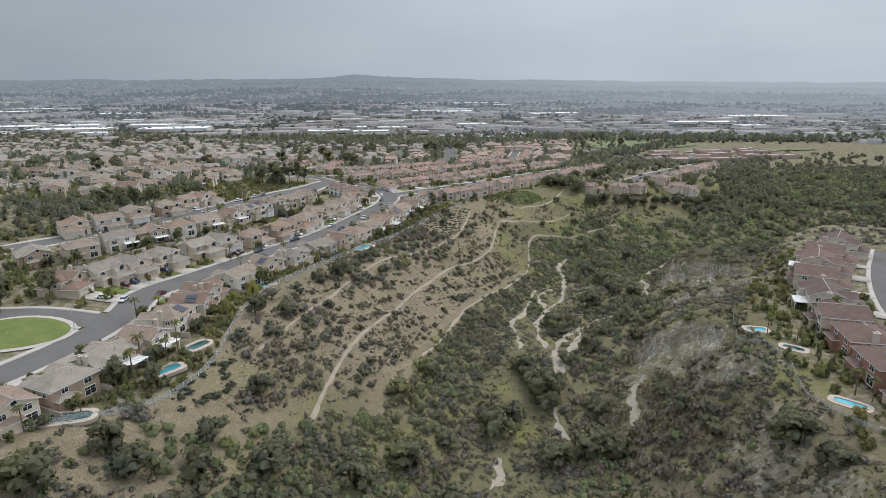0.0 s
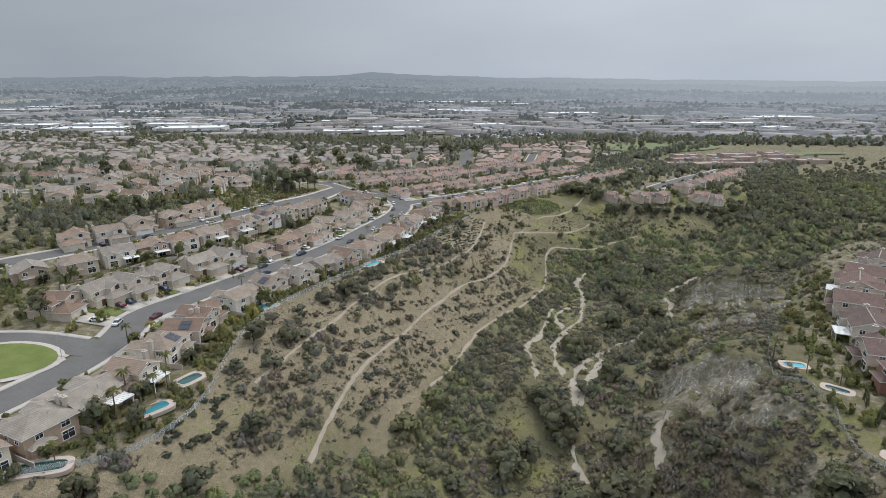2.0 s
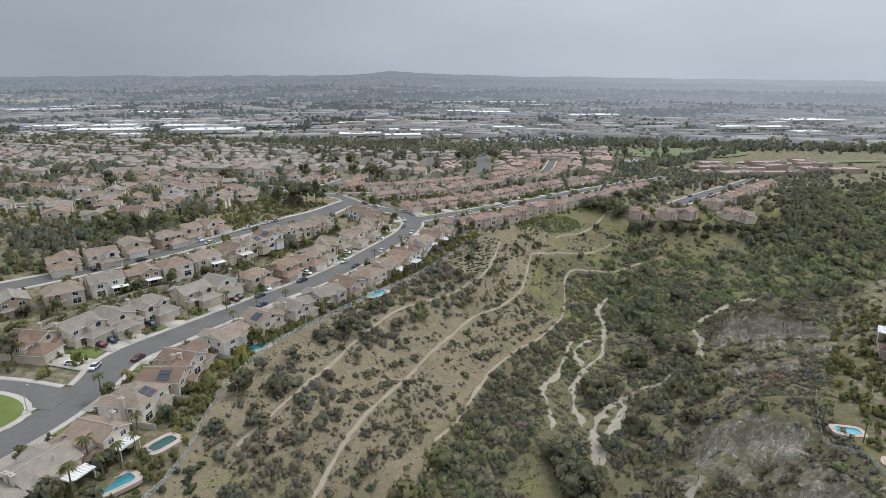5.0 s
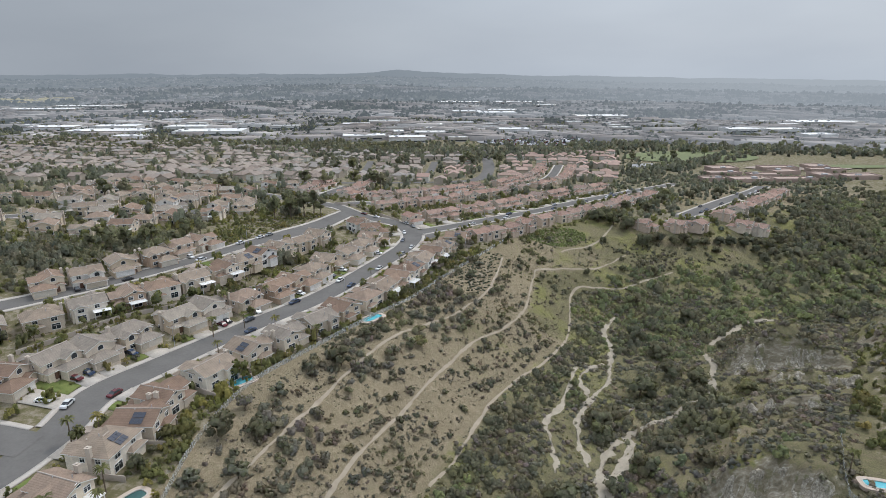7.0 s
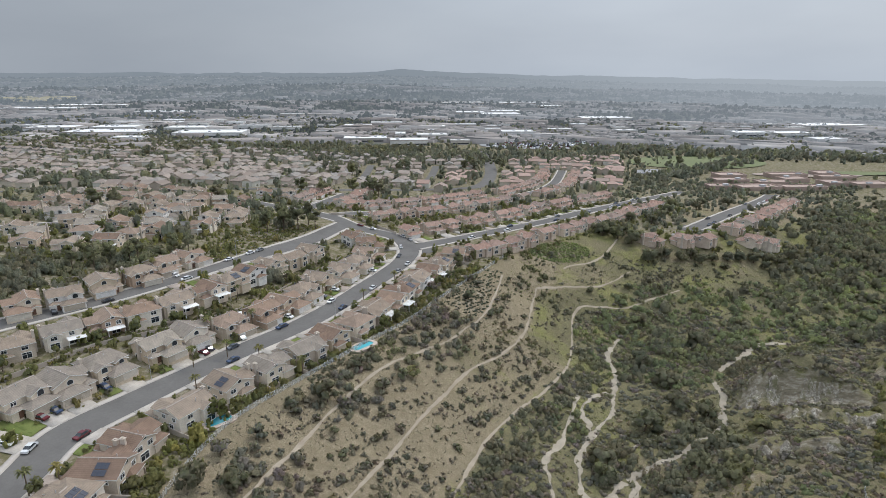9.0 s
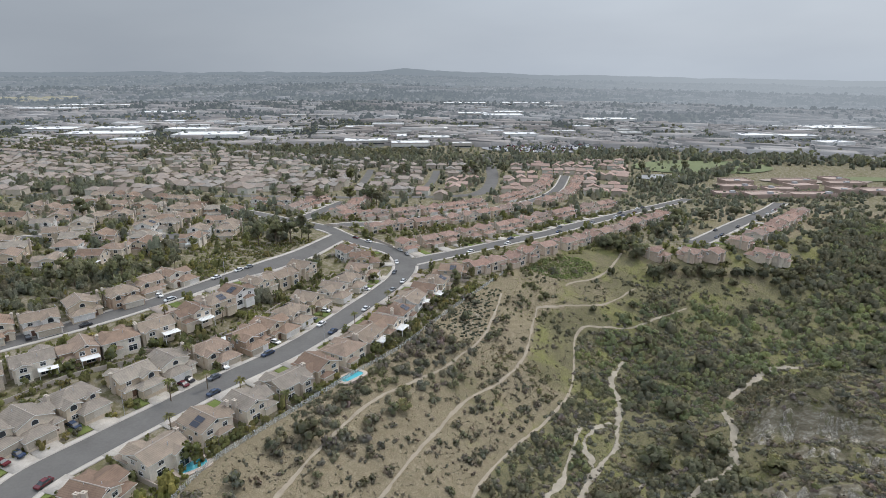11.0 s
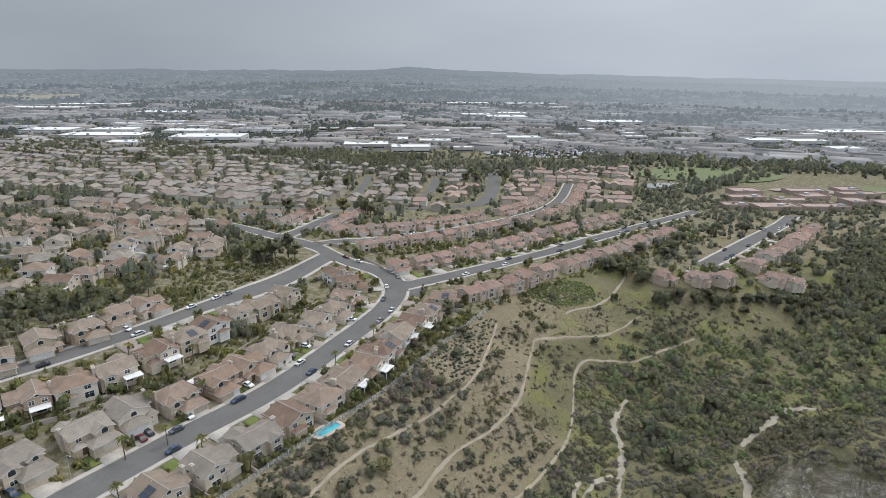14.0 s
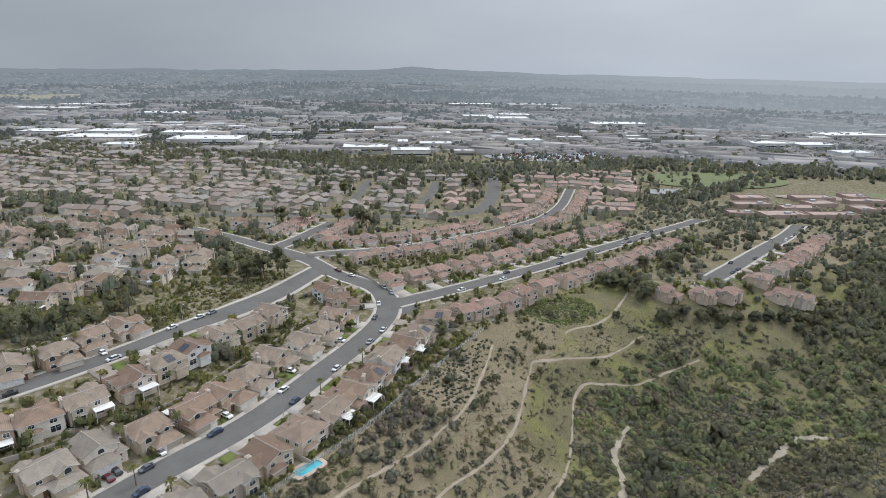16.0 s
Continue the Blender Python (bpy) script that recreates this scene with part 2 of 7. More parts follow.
MAT_OAK = foliage("oak_leaves", [(0.0, (0.126, 0.127, 0.093)), (0.5, (0.148, 0.150, 0.102)), (1.0, (0.171, 0.162, 0.116))])
MAT_SAGE = foliage("sage_leaves", [(0.0, (0.192, 0.181, 0.162)), (0.3, (0.166, 0.170, 0.136)), (0.6, (0.217, 0.206, 0.142)), (0.8, (0.213, 0.178, 0.179)), (1.0, (0.155, 0.162, 0.140))])
# leaf colour paled and blued to paint air haze over the farther trees
MAT_HAZED_LEAVES = foliage("blue_grey_leaves", [(0.0, (0.141, 0.157, 0.124)), (0.5, (0.170, 0.179, 0.138)), (1.0, (0.194, 0.192, 0.151))])
MAT_WILLOW = foliage("willow_leaves", [(0.0, (0.174, 0.198, 0.114)), (0.5, (0.198, 0.224, 0.116)), (1.0, (0.160, 0.181, 0.114))])
MAT_BRIGHT = foliage("garden_leaves", [(0.0, (0.125, 0.135, 0.062)), (0.4, (0.165, 0.169, 0.068)), (0.75, (0.128, 0.133, 0.068)), (1.0, (0.230, 0.203, 0.079))])
MAT_VIVID = foliage("bright_cover_leaves", [(0.0, (0.152, 0.191, 0.083)), (0.5, (0.180, 0.219, 0.091)), (1.0, (0.169, 0.197, 0.085))])
MAT_GRASSY = foliage("tall_grass_blades", [(0.0, (0.213, 0.202, 0.113)), (0.5, (0.187, 0.192, 0.102)), (1.0, (0.248, 0.211, 0.150))])
MAT_DRYBUSH = foliage("dry_shrub_leaves", [(0.0, (0.201, 0.179, 0.151)), (0.5, (0.171, 0.169, 0.133)), (1.0, (0.231, 0.187, 0.167))])
MAT_TWIG = foliage("bare_twigs", [(0.0, (0.195, 0.167, 0.147)), (0.6, (0.227, 0.195, 0.171)), (1.0, (0.167, 0.145, 0.123))])
MAT_MATS = foliage("ground_cover_leaves", [(0.0, (0.071, 0.083, 0.062)), (0.5, (0.082, 0.095, 0.068)), (1.0, (0.092, 0.102, 0.073))])
MAT_CORE = foliage("inner_leaves", [(0.0, (0.132, 0.143, 0.089)), (0.5, (0.149, 0.160, 0.097)), (1.0, (0.172, 0.176, 0.113))])


def ground_material():
    k = Mat("ground_soil", 1.0, 0.08)
    sep = k.n.new("ShaderNodeSeparateColor")
    k.l.new(k.attr("cover", "Color"), sep.inputs["Color"])
    green, pale, town = sep.outputs["Red"], sep.outputs["Green"], sep.outputs["Blue"]
    n1, n2, n3, n4 = k.noise(0.05, 5), k.noise(0.35, 6, 0.7), k.noise(3.4, 5, 0.8), k.noise(0.9, 5, 0.8)
    soil = k.ramp(n2, [(0.25, (0.168, 0.138, 0.090)), (0.5, (0.226, 0.187, 0.130)), (0.75, (0.296, 0.252, 0.186))])
    soil = k.mix(0.85, soil, k.ramp(n3, [(0.36, (0.42, 0.41, 0.36)), (0.50, (0.98, 0.97, 0.95)), (0.62, (1.35, 1.34, 1.33))]), "MULTIPLY")
    soil = k.mix(k.ramp(n4, [(0.46, (0, 0, 0)), (0.56, (0.7, 0.7, 0.7))]), soil, k.ramp(n3, [(0.36, (0.105, 0.092, 0.054)), (0.62, (0.225, 0.195, 0.125))]))
    grass = k.ramp(n2, [(0.25, (0.090, 0.086, 0.052)), (0.46, (0.125, 0.117, 0.070)), (0.58, (0.156, 0.145, 0.080)), (0.72, (0.190, 0.156, 0.106))])
    grass = k.mix(k.ramp(n1, [(0.52, (0, 0, 0)), (0.62, (0.8, 0.8, 0.8))]), grass, k.ramp(n3, [(0.3, (0.125, 0.128, 0.05)), (0.7, (0.20, 0.20, 0.075))]))
    grass = k.mix(0.7, grass, k.ramp(n3, [(0.36, (0.42, 0.44, 0.38)), (0.50, (0.95, 0.94, 0.90)), (0.62, (1.35, 1.30, 1.2))]), "MULTIPLY")
    grass = k.mix(k.ramp(n4, [(0.50, (0, 0, 0)), (0.60, (0.55, 0.55, 0.55))]), grass, (0.185, 0.155, 0.100))
    rock = k.ramp(k.noise(0.85, 9, 0.74, (0.22, 1.1, 0.8)), [(0.34, (0.115, 0.098, 0.066)), (0.48, (0.192, 0.165, 0.120)), (0.57, (0.265, 0.238, 0.184)), (0.68, (0.43, 0.400, 0.330))])
    yard = k.ramp(n2, [(0.3, (0.100, 0.100, 0.048)), (0.46, (0.135, 0.122, 0.066)), (0.54, (0.190, 0.165, 0.118)), (0.62, (0.250, 0.222, 0.172)), (0.72, (0.110, 0.116, 0.048))])
    jag = k.math("MULTIPLY", k.math("SUBTRACT", n2, 0.5), 1.5)
    edge = lambda v: k.ramp(k.math("ADD", v, jag), [(0.35, (0, 0, 0)), (0.62, (1, 1, 1))])
    c = k.mix(edge(green), soil, grass)
    c = k.mix(edge(pale), c, rock)
    c = k.mix(edge(town), c, yard)
    c = k.mix(0.5, c, k.ramp(n1, [(0.3, (0.82, 0.82, 0.80)), (0.7, (1.12, 1.11, 1.08))]), "MULTIPLY")
    return k.color(c).bump(n3, 0.7, 0.3).m


MAT_GROUND = ground_material()


def rock_material():
    k = Mat("eroded_sandstone", 1.0, 0.05)
    streak = k.noise(1.1, 9, 0.85, (1.0, 1.0, 0.45))
    fine = k.noise(1.8, 8, 0.85)
    c = k.ramp(streak, [(0.36, (0.140, 0.123, 0.095)), (0.47, (0.226, 0.203, 0.163)), (0.54, (0.318, 0.292, 0.242)), (0.62, (0.52, 0.49, 0.425))])
    c = k.mix(0.9, c, k.ramp(fine, [(0.38, (0.40, 0.39, 0.36)), (0.50, (0.95, 0.94, 0.92)), (0.62, (1.35, 1.34, 1.32))]), "MULTIPLY")
    c = k.mix(k.ramp(k.noise(0.22, 5, 0.7), [(0.54, (0, 0, 0)), (0.62, (0.8, 0.8, 0.8))]), c, (0.130, 0.124, 0.062))
    return k.color(c).bump(fine, 0.8, 0.25).m


MAT_ROCK = rock_material()


def hazed_tone(name, a, b, veil, amount, scale=0.004):
    """A far tone; sky-coloured emission mixed over it stands in for kilometres of hazy air."""
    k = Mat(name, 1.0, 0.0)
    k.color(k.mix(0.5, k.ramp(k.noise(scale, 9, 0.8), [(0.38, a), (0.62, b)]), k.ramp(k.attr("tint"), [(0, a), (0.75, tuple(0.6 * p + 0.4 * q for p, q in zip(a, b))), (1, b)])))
    # the painted haze thickens towards the east
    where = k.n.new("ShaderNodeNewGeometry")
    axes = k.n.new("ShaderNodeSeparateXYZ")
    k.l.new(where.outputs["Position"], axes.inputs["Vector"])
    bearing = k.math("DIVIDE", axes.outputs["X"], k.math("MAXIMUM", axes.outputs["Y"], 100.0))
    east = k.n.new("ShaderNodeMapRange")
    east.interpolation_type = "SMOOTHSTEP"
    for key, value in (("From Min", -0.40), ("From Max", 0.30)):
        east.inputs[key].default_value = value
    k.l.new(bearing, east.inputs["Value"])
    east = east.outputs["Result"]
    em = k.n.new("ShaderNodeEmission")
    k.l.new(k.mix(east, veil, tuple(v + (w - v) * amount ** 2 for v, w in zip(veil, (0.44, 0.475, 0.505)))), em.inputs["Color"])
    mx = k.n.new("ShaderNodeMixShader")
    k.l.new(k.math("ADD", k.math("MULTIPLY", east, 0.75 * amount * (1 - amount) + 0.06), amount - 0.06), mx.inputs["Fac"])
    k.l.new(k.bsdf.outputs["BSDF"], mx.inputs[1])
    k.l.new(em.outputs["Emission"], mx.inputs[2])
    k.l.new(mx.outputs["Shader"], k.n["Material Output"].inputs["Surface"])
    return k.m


# haze colours that the far materials emit, nearest band first
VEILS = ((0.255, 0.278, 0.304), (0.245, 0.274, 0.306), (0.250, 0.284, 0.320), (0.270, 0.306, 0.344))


# ---- mesh helpers ----
rng = np.random.default_rng(7)


class Build:
    """Collects faces of one mesh."""

    def __init__(self):
        self.v, self.f, self.second = [], [], []

    def add(self, verts, faces):
        n = len(self.v)
        self.v += [tuple(p) for p in verts]
        self.f += [tuple(n + i for i in q) for q in faces]
        return self

    def box(self, x0, y0, z0, x1, y1, z1):
        p = [(x0, y0, z0), (x1, y0, z0), (x1, y1, z0), (x0, y1, z0), (x0, y0, z1), (x1, y0, z1), (x1, y1, z1), (x0, y1, z1)]
        return self.add(p, [(3, 2, 1, 0), (4, 5, 6, 7), (0, 1, 5, 4), (1, 2, 6, 5), (2, 3, 7, 6), (3, 0, 4, 7)])

    def tube(self, a, b, r0, r1, n=7):
        a, b = Vector(a), Vector(b)
        d = (b - a).normalized()
        s = d.orthogonal().normalized()
        t = d.cross(s)
        ring = lambda c, r: [c + (s * math.cos(q) + t * math.sin(q)) * r for q in (2 * math.pi * i / n for i in range(n))]
        faces = [(i, (i + 1) % n, n + (i + 1) % n, n + i) for i in range(n)]
        return self.add(ring(a, r0) + ring(b, r1), faces + [tuple(range(n))[::-1], tuple(range(n, 2 * n))])

    def mesh(self, name, *mats):
        me = bpy.data.meshes.new(name)
        me.from_pydata(self.v, [], self.f)
        for m in mats:
            me.materials.append(m)
        for i in self.second:
            me.polygons[i].material_index = 1
        me.update()
        return me


def part(name, build, material, parent, label=""):
    me = build.mesh(name, material) if isinstance(build, Build) else build
    ob = new(name, me)
    ob.parent = parent
    if label:
        ob["label"] = label
    return ob


def grid_mesh(name, verts, quads, material):
    me = bpy.data.meshes.new(name)
    me.vertices.add(len(verts))
    me.vertices.foreach_set("co", np.asarray(verts, np.float32).ravel())
    quads = np.asarray(quads, np.int32)
    k = quads.shape[1]
    me.loops.add(quads.size)
    me.loops.foreach_set("vertex_index", quads.ravel())
    me.polygons.add(len(quads))
    me.polygons.foreach_set("loop_start", np.arange(0, quads.size, k, dtype=np.int32))
    me.materials.append(material)
    me.update(calc_edges=True)
    return me


def value_noise(x, y, scale, seed):
    """Smooth noise of about -1 to 1, by hashed lattice values."""
    x, y = np.asarray(x, float) / scale, np.asarray(y, float) / scale
    xi, yi = np.floor(x), np.floor(y)
    u, v = x - xi, y - yi
    u, v = u * u * (3 - 2 * u), v * v * (3 - 2 * v)
    h = lambda a, b: np.modf(np.abs(np.sin(a * 127.1 + b * 311.7 + seed * 74.7) * 43758.5453))[0] * 2 - 1
    top = h(xi, yi) * (1 - u) + h(xi + 1, yi) * u
    low = h(xi, yi + 1) * (1 - u) + h(xi + 1, yi + 1) * u
    return top * (1 - v) + low * v


def ease(u):
    u = np.clip(u, 0, 1)
    return u * u * (3 - 2 * u)


# ---- the lie of the land: cross-sections of the canyon, south to north ----
SECT_Y = (60, 130, 170, 205, 240, 280, 310, 345, 390, 430, 470, 560)
RIM_X = (-104, -92, -84, -88, -74, -65, -59, -50, -38, 0, 120, 200)
RIM_Z = (-1, -1, -1.5, -2, -2, -2, -2, -2, -2, -3, -5, -6)
FLOOR_X = (-5, -4, 4, 10, 6, 10, 20, 30, 80, 140, 190, 230)
FLOOR_Z = (-44, -42, -37, -31, -31, -30, -31, -32, -25, -20, -15, -9)
FOOT_X = (35, 32, 32, 24, 24, 32, 62, 92, 110, 150, 200, 240)
EAST_X = (84, 80, 78, 72, 84, 90, 100, 125, 160, 210, 250, 300)
EAST_Z = (-9, -9, -8, -8, -12, -20, -22, -28, -25, -20, -15, -9)


# eroded scarps: the line of the edge, the height of the drop, how far the crest runs back
SCARPS = ((42, 203, 68, 190, 6.5, 16), (66, 285, 104, 273, 8.0, 20), (54, 178, 70, 168, 2.5, 9), (72, 263, 100, 256, 3.0, 9), (57, 242, 82, 236, 2.0, 7))


def scarp(x, y, ax, ay, bx, by):
    """Place along an edge (0 to 1), and how far behind it."""
    tx, ty = bx - ax, by - ay
    n = math.hypot(tx, ty)
    wob = 2.2 * value_noise(x, y, 11, 15) + 1.0 * value_noise(x, y, 4.5, 16)
    return ((x - ax) * tx + (y - ay) * ty) / n ** 2, (-(x - ax) * ty + (y - ay) * tx) / n + wob


def bare_face(x, y):
    """Where the scarps lie bare, 0 to 1."""
    out = np.zeros(np.shape(x))
    for ax, ay, bx, by, h, back in SCARPS:
        u, d = scarp(x, y, ax, ay, bx, by)
        out = np.maximum(out, ease((u + 0.08) / 0.16) * ease((1.08 - u) / 0.16) * ease((h * 0.9 + 1 + d) / 4) * ease((2.2 - d) / 2))
    return out


def lie(x, y):
    x, y = np.asarray(x, float), np.asarray(y, float)
    s = lambda row: np.interp(y, SECT_Y, row)
    rx, rz, fx, fz, gx, ex, ez = (s(r) for r in (RIM_X, RIM_Z, FLOOR_X, FLOOR_Z, FOOT_X, EAST_X, EAST_Z))
    u = np.clip((x - rx) / (fx - rx), 0, 1)
    z = rz + (fz - rz) * (0.6 * u + 0.4 * ease(u))
    v = np.clip((x - gx) / (ex - gx), 0, 1)
    z = np.where(x > gx, fz + (ez - fz) * (0.35 * v + 0.65 * ease(v)), z)
    # the eastern mesa with its row of houses
    mx = np.interp(y, (60, 205, 240, 280, 320, 350, 400), (72, 66, 84, 100, 118, 150, 900))
    z = z + (-8 - z) * ease((x - mx) / 22) * ease((400 - y) / 40)
    wild = ease((x - rx) / 10) * ease((-3.0 - z) / 5) * ease((700 - y) / 150)
    z = z + wild * (value_noise(x, y, 34, 1) * 1.3 + value_noise(x, y, 13, 2) * 0.7 + value_noise(x, y, 6, 3) * 0.3)
    cliff = ease((x - gx) / 12) * ease((ex + 4 - x) / 10) * ease((340 - y) / 25)
    z = z + wild * cliff * (np.abs(value_noise(x + 0.4 * y, y - 0.3 * x, 11, 4)) * -3.4 + 1.2 - np.abs(value_noise(x, y, 5, 5)) * 0.9)
    k = np.interp(y, (120, 200, 270, 340, 400, 480, 600), (0.2, 0.5, 1, 1, 0.6, 0.3, 0))
    z = z + k * (7.5 * ease((-122 - x) / 34) + 4 * ease((-190 - x) / 50))
    far = ease((y - 480) / 280)
    z = z * (1 - far) + far * -22
    # a short rocky spur below the mesa
    spur = np.hypot((x - 86) * 0.55, np.where(y < 288, (y - 288) * 1.5, (y - 288) * 0.5))
    z = z + 6.5 * np.exp(-((spur / 9) ** 2)) * (1 + 0.3 * value_noise(x, y, 7, 9))
    # gullied scarps on the eastern side
    for ax, ay, bx, by, h, back in SCARPS:
        u, d = scarp(x, y, ax, ay, bx, by)
        ends = ease((u + 0.1) / 0.25) * ease((1.1 - u) / 0.25)
        z = z + ends * h * ease(d / (h * 0.8) + 0.6) * np.exp(-((np.maximum(d, 0) / back) ** 2))
        n = math.hypot(bx - ax, by - ay)
        face = ends * ease((h * 1.1 + 2 + d) / 5) * ease((1.5 - d) / 3)
        z = z + face * (0.9 - 2.6 * np.abs(value_noise(u * n, d * 0.22, 4.2, 13)) - 1.2 * np.abs(value_noise(u * n, d * 0.4, 2.2, 14)))
    # the plain rises into low hills far off, higher in the west
    d = np.hypot(x, y)
    az = np.arctan2(x, np.maximum(y, 1.0))
    hills = np.interp(az, (-1.0, -0.5, -0.33, -0.2, 0.05, 0.4, 0.8), (84, 82, 92, 76, 50, 28, 20))
    swell = ease((d - 1800) / 3000) * hills * (1 + 0.10 * value_noise(x, y, 300, 8)) + ease((d - 1700) / 900) * 7 * value_noise(x, y, 210, 12)
    return z + swell * (y > 0)


def axis(lo, fine0, fine1, hi, step):
    a = list(np.arange(fine0, fine1 + 0.1, step))
    for sign, end in ((1, hi), (-1, lo)):
        d, p = step, a[-1] if sign > 0 else a[0]
        while (p < end) if sign > 0 else (p > end):
            d *= 1.12
            p += sign * min(d, 160)
            a.append(p) if sign > 0 else a.insert(0, p)
    return np.array(a)


GX, GY = axis(-4700, -150, 190, 4700, 1.6), axis(-900, 80, 450, 4850, 1.6)
XX, YY = np.meshgrid(GX, GY)
ZZ = lie(XX, YY)


def ground_z(x, y):
    """The height of the ground sheet."""
    x, y = np.asarray(x, float), np.asarray(y, float)
    i = np.clip(np.searchsorted(GX, x) - 1, 0, len(GX) - 2)
    j = np.clip(np.searchsorted(GY, y) - 1, 0, len(GY) - 2)
    u, v = (x - GX[i]) / (GX[i + 1] - GX[i]), (y - GY[j]) / (GY[j + 1] - GY[j])
    return (ZZ[j, i] * (1 - u) + ZZ[j, i + 1] * u) * (1 - v) + (ZZ[j + 1, i] * (1 - u) + ZZ[j + 1, i + 1] * u) * v


def smooth_line(points, step=2.0):
    """A curve through the points (Catmull-Rom), cut into even steps."""
    p = np.array(points, float)
    p = np.vstack([2 * p[0] - p[1], p, 2 * p[-1] - p[-2]])
    out = []
    for k in range(1, len(p) - 2):
        n = max(2, int(np.hypot(*(p[k + 1] - p[k])) / step))
        for t in np.arange(n) / n:
            out.append(0.5 * (2 * p[k] + (p[k + 1] - p[k - 1]) * t + (2 * p[k - 1] - 5 * p[k] + 4 * p[k + 1] - p[k + 2]) * t * t
                              + (3 * p[k] - p[k - 1] - 3 * p[k + 1] + p[k + 2]) * t ** 3))
    out.append(p[-2])
    return np.array(out)


def sides(line):
    d = np.gradient(line, axis=0)
    d /= np.maximum(np.hypot(d[:, 0], d[:, 1]), 1e-6)[:, None]
    return np.stack([-d[:, 1], d[:, 0]], 1)


def distance_to(line, x, y):
    """Distance from points to a polyline, by its vertices."""
    x, y = np.asarray(x, float), np.asarray(y, float)
    best = np.full(x.shape, 1e9)
    for px, py in line:
        best = np.minimum(best, (x - px) ** 2 + (y - py) ** 2)
    return np.sqrt(best)


def ribbon(name, line, left, right, lift, material, across=5, kerb=0.0, ragged=0.0, seed=0):
    """A strip laid on the ground along a line, from offset left to offset right (metres, left is positive)."""
    n = sides(line)
    offs = np.linspace(left, right, across)
    rag = np.zeros((len(line), across))
    if ragged:
        s = np.concatenate([[0], np.cumsum(np.hypot(*np.diff(line, axis=0).T))])
        rag[:, 0], rag[:, -1] = (value_noise(s, s * 0, 5, seed) + 0.6 * value_noise(s, s * 0, 1.7, seed)) * ragged, (value_noise(s, s * 0 + 50, 5, seed + 9) + 0.6 * value_noise(s, s * 0 + 50, 1.7, seed)) * ragged
    P = line[:, None, :] + n[:, None, :] * (offs[None, :, None] + rag[..., None])
    z = ground_z(P[..., 0], P[..., 1]) + lift
    V = np.concatenate([P, z[..., None]], 2)
    rows = len(line)
    if kerb:
        low = V.copy()[:, [0, -1]]
        low[..., 2] -= kerb
        V = np.concatenate([low[:, :1], V, low[:, 1:]], 1)
    m = V.shape[1]
    i = np.arange(rows - 1)[:, None] * m + np.arange(m - 1)[None, :]
    quads = np.stack([i, i + m, i + m + 1, i + 1], -1).reshape(-1, 4)
    return new(name, grid_mesh(name, V.reshape(-1, 3), quads, material))


# ---- streets and paths, as plan lines ----
ROADS = {
    "street_a": ([(-150, 58), (-139, 92), (-129.5, 120), (-125.5, 142), (-126.2, 160), (-130, 178), (-125.5, 197), (-120.5, 213), (-112, 236), (-102.5, 258), (-97.5, 274), (-94, 290), (-91, 307), (-87.5, 326), (-85, 348), (-87, 368), (-98, 389), (-115, 401), (-140, 412), (-172, 430), (-212, 448), (-270, 470)], 5.3),
    "street_b": ([(-246, 165), (-222, 200), (-200, 230), (-182, 254), (-169, 276), (-158, 306), (-148, 336), (-143, 366), (-141, 408)], 4.6),
    "street_c": ([(-87, 374), (-64, 400), (-37, 435), (-7, 479), (30, 536), (70, 606), (104, 668)], 4.8),
    "street_d": ([(77, 464), (105, 512), (154, 604), (184, 670)], 5.0),
    "street_f": ([(-128, 154), (-150, 152), (-200, 142), (-260, 135)], 5.0),
    "street_r": ([(124, 100), (124, 150), (126, 185), (132, 215), (146, 250), (168, 290)], 5.2),
    "street_g": ([(-360, 290), (-300, 330), (-262, 352), (-228, 362)], 4.5),
    "street_h": ([(-163, 421), (-130, 461), (-104, 486), (-76, 520), (-54, 560), (-32, 620), (-20, 700), (-14, 800)], 4.5),
    "street_k": ([(-300, 520), (-190, 560), (-120, 600), (-92, 640), (-94, 740), (-112, 850), (-140, 960)], 7.0),
    "street_l": ([(-186, 440), (-185, 500), (-186, 530)], 5.0),
    "street_m": ([(-216, 640), (-232, 700), (-255, 788)], 4.5),
    "street_n": ([(-150, 640), (-156, 700), (-172, 800)], 4.5),
    "street_o": ([(-445, 440), (-436, 490), (-432, 560)], 5.0),
}
LINES = {k: smooth_line(p) for k, (p, _) in ROADS.items()}
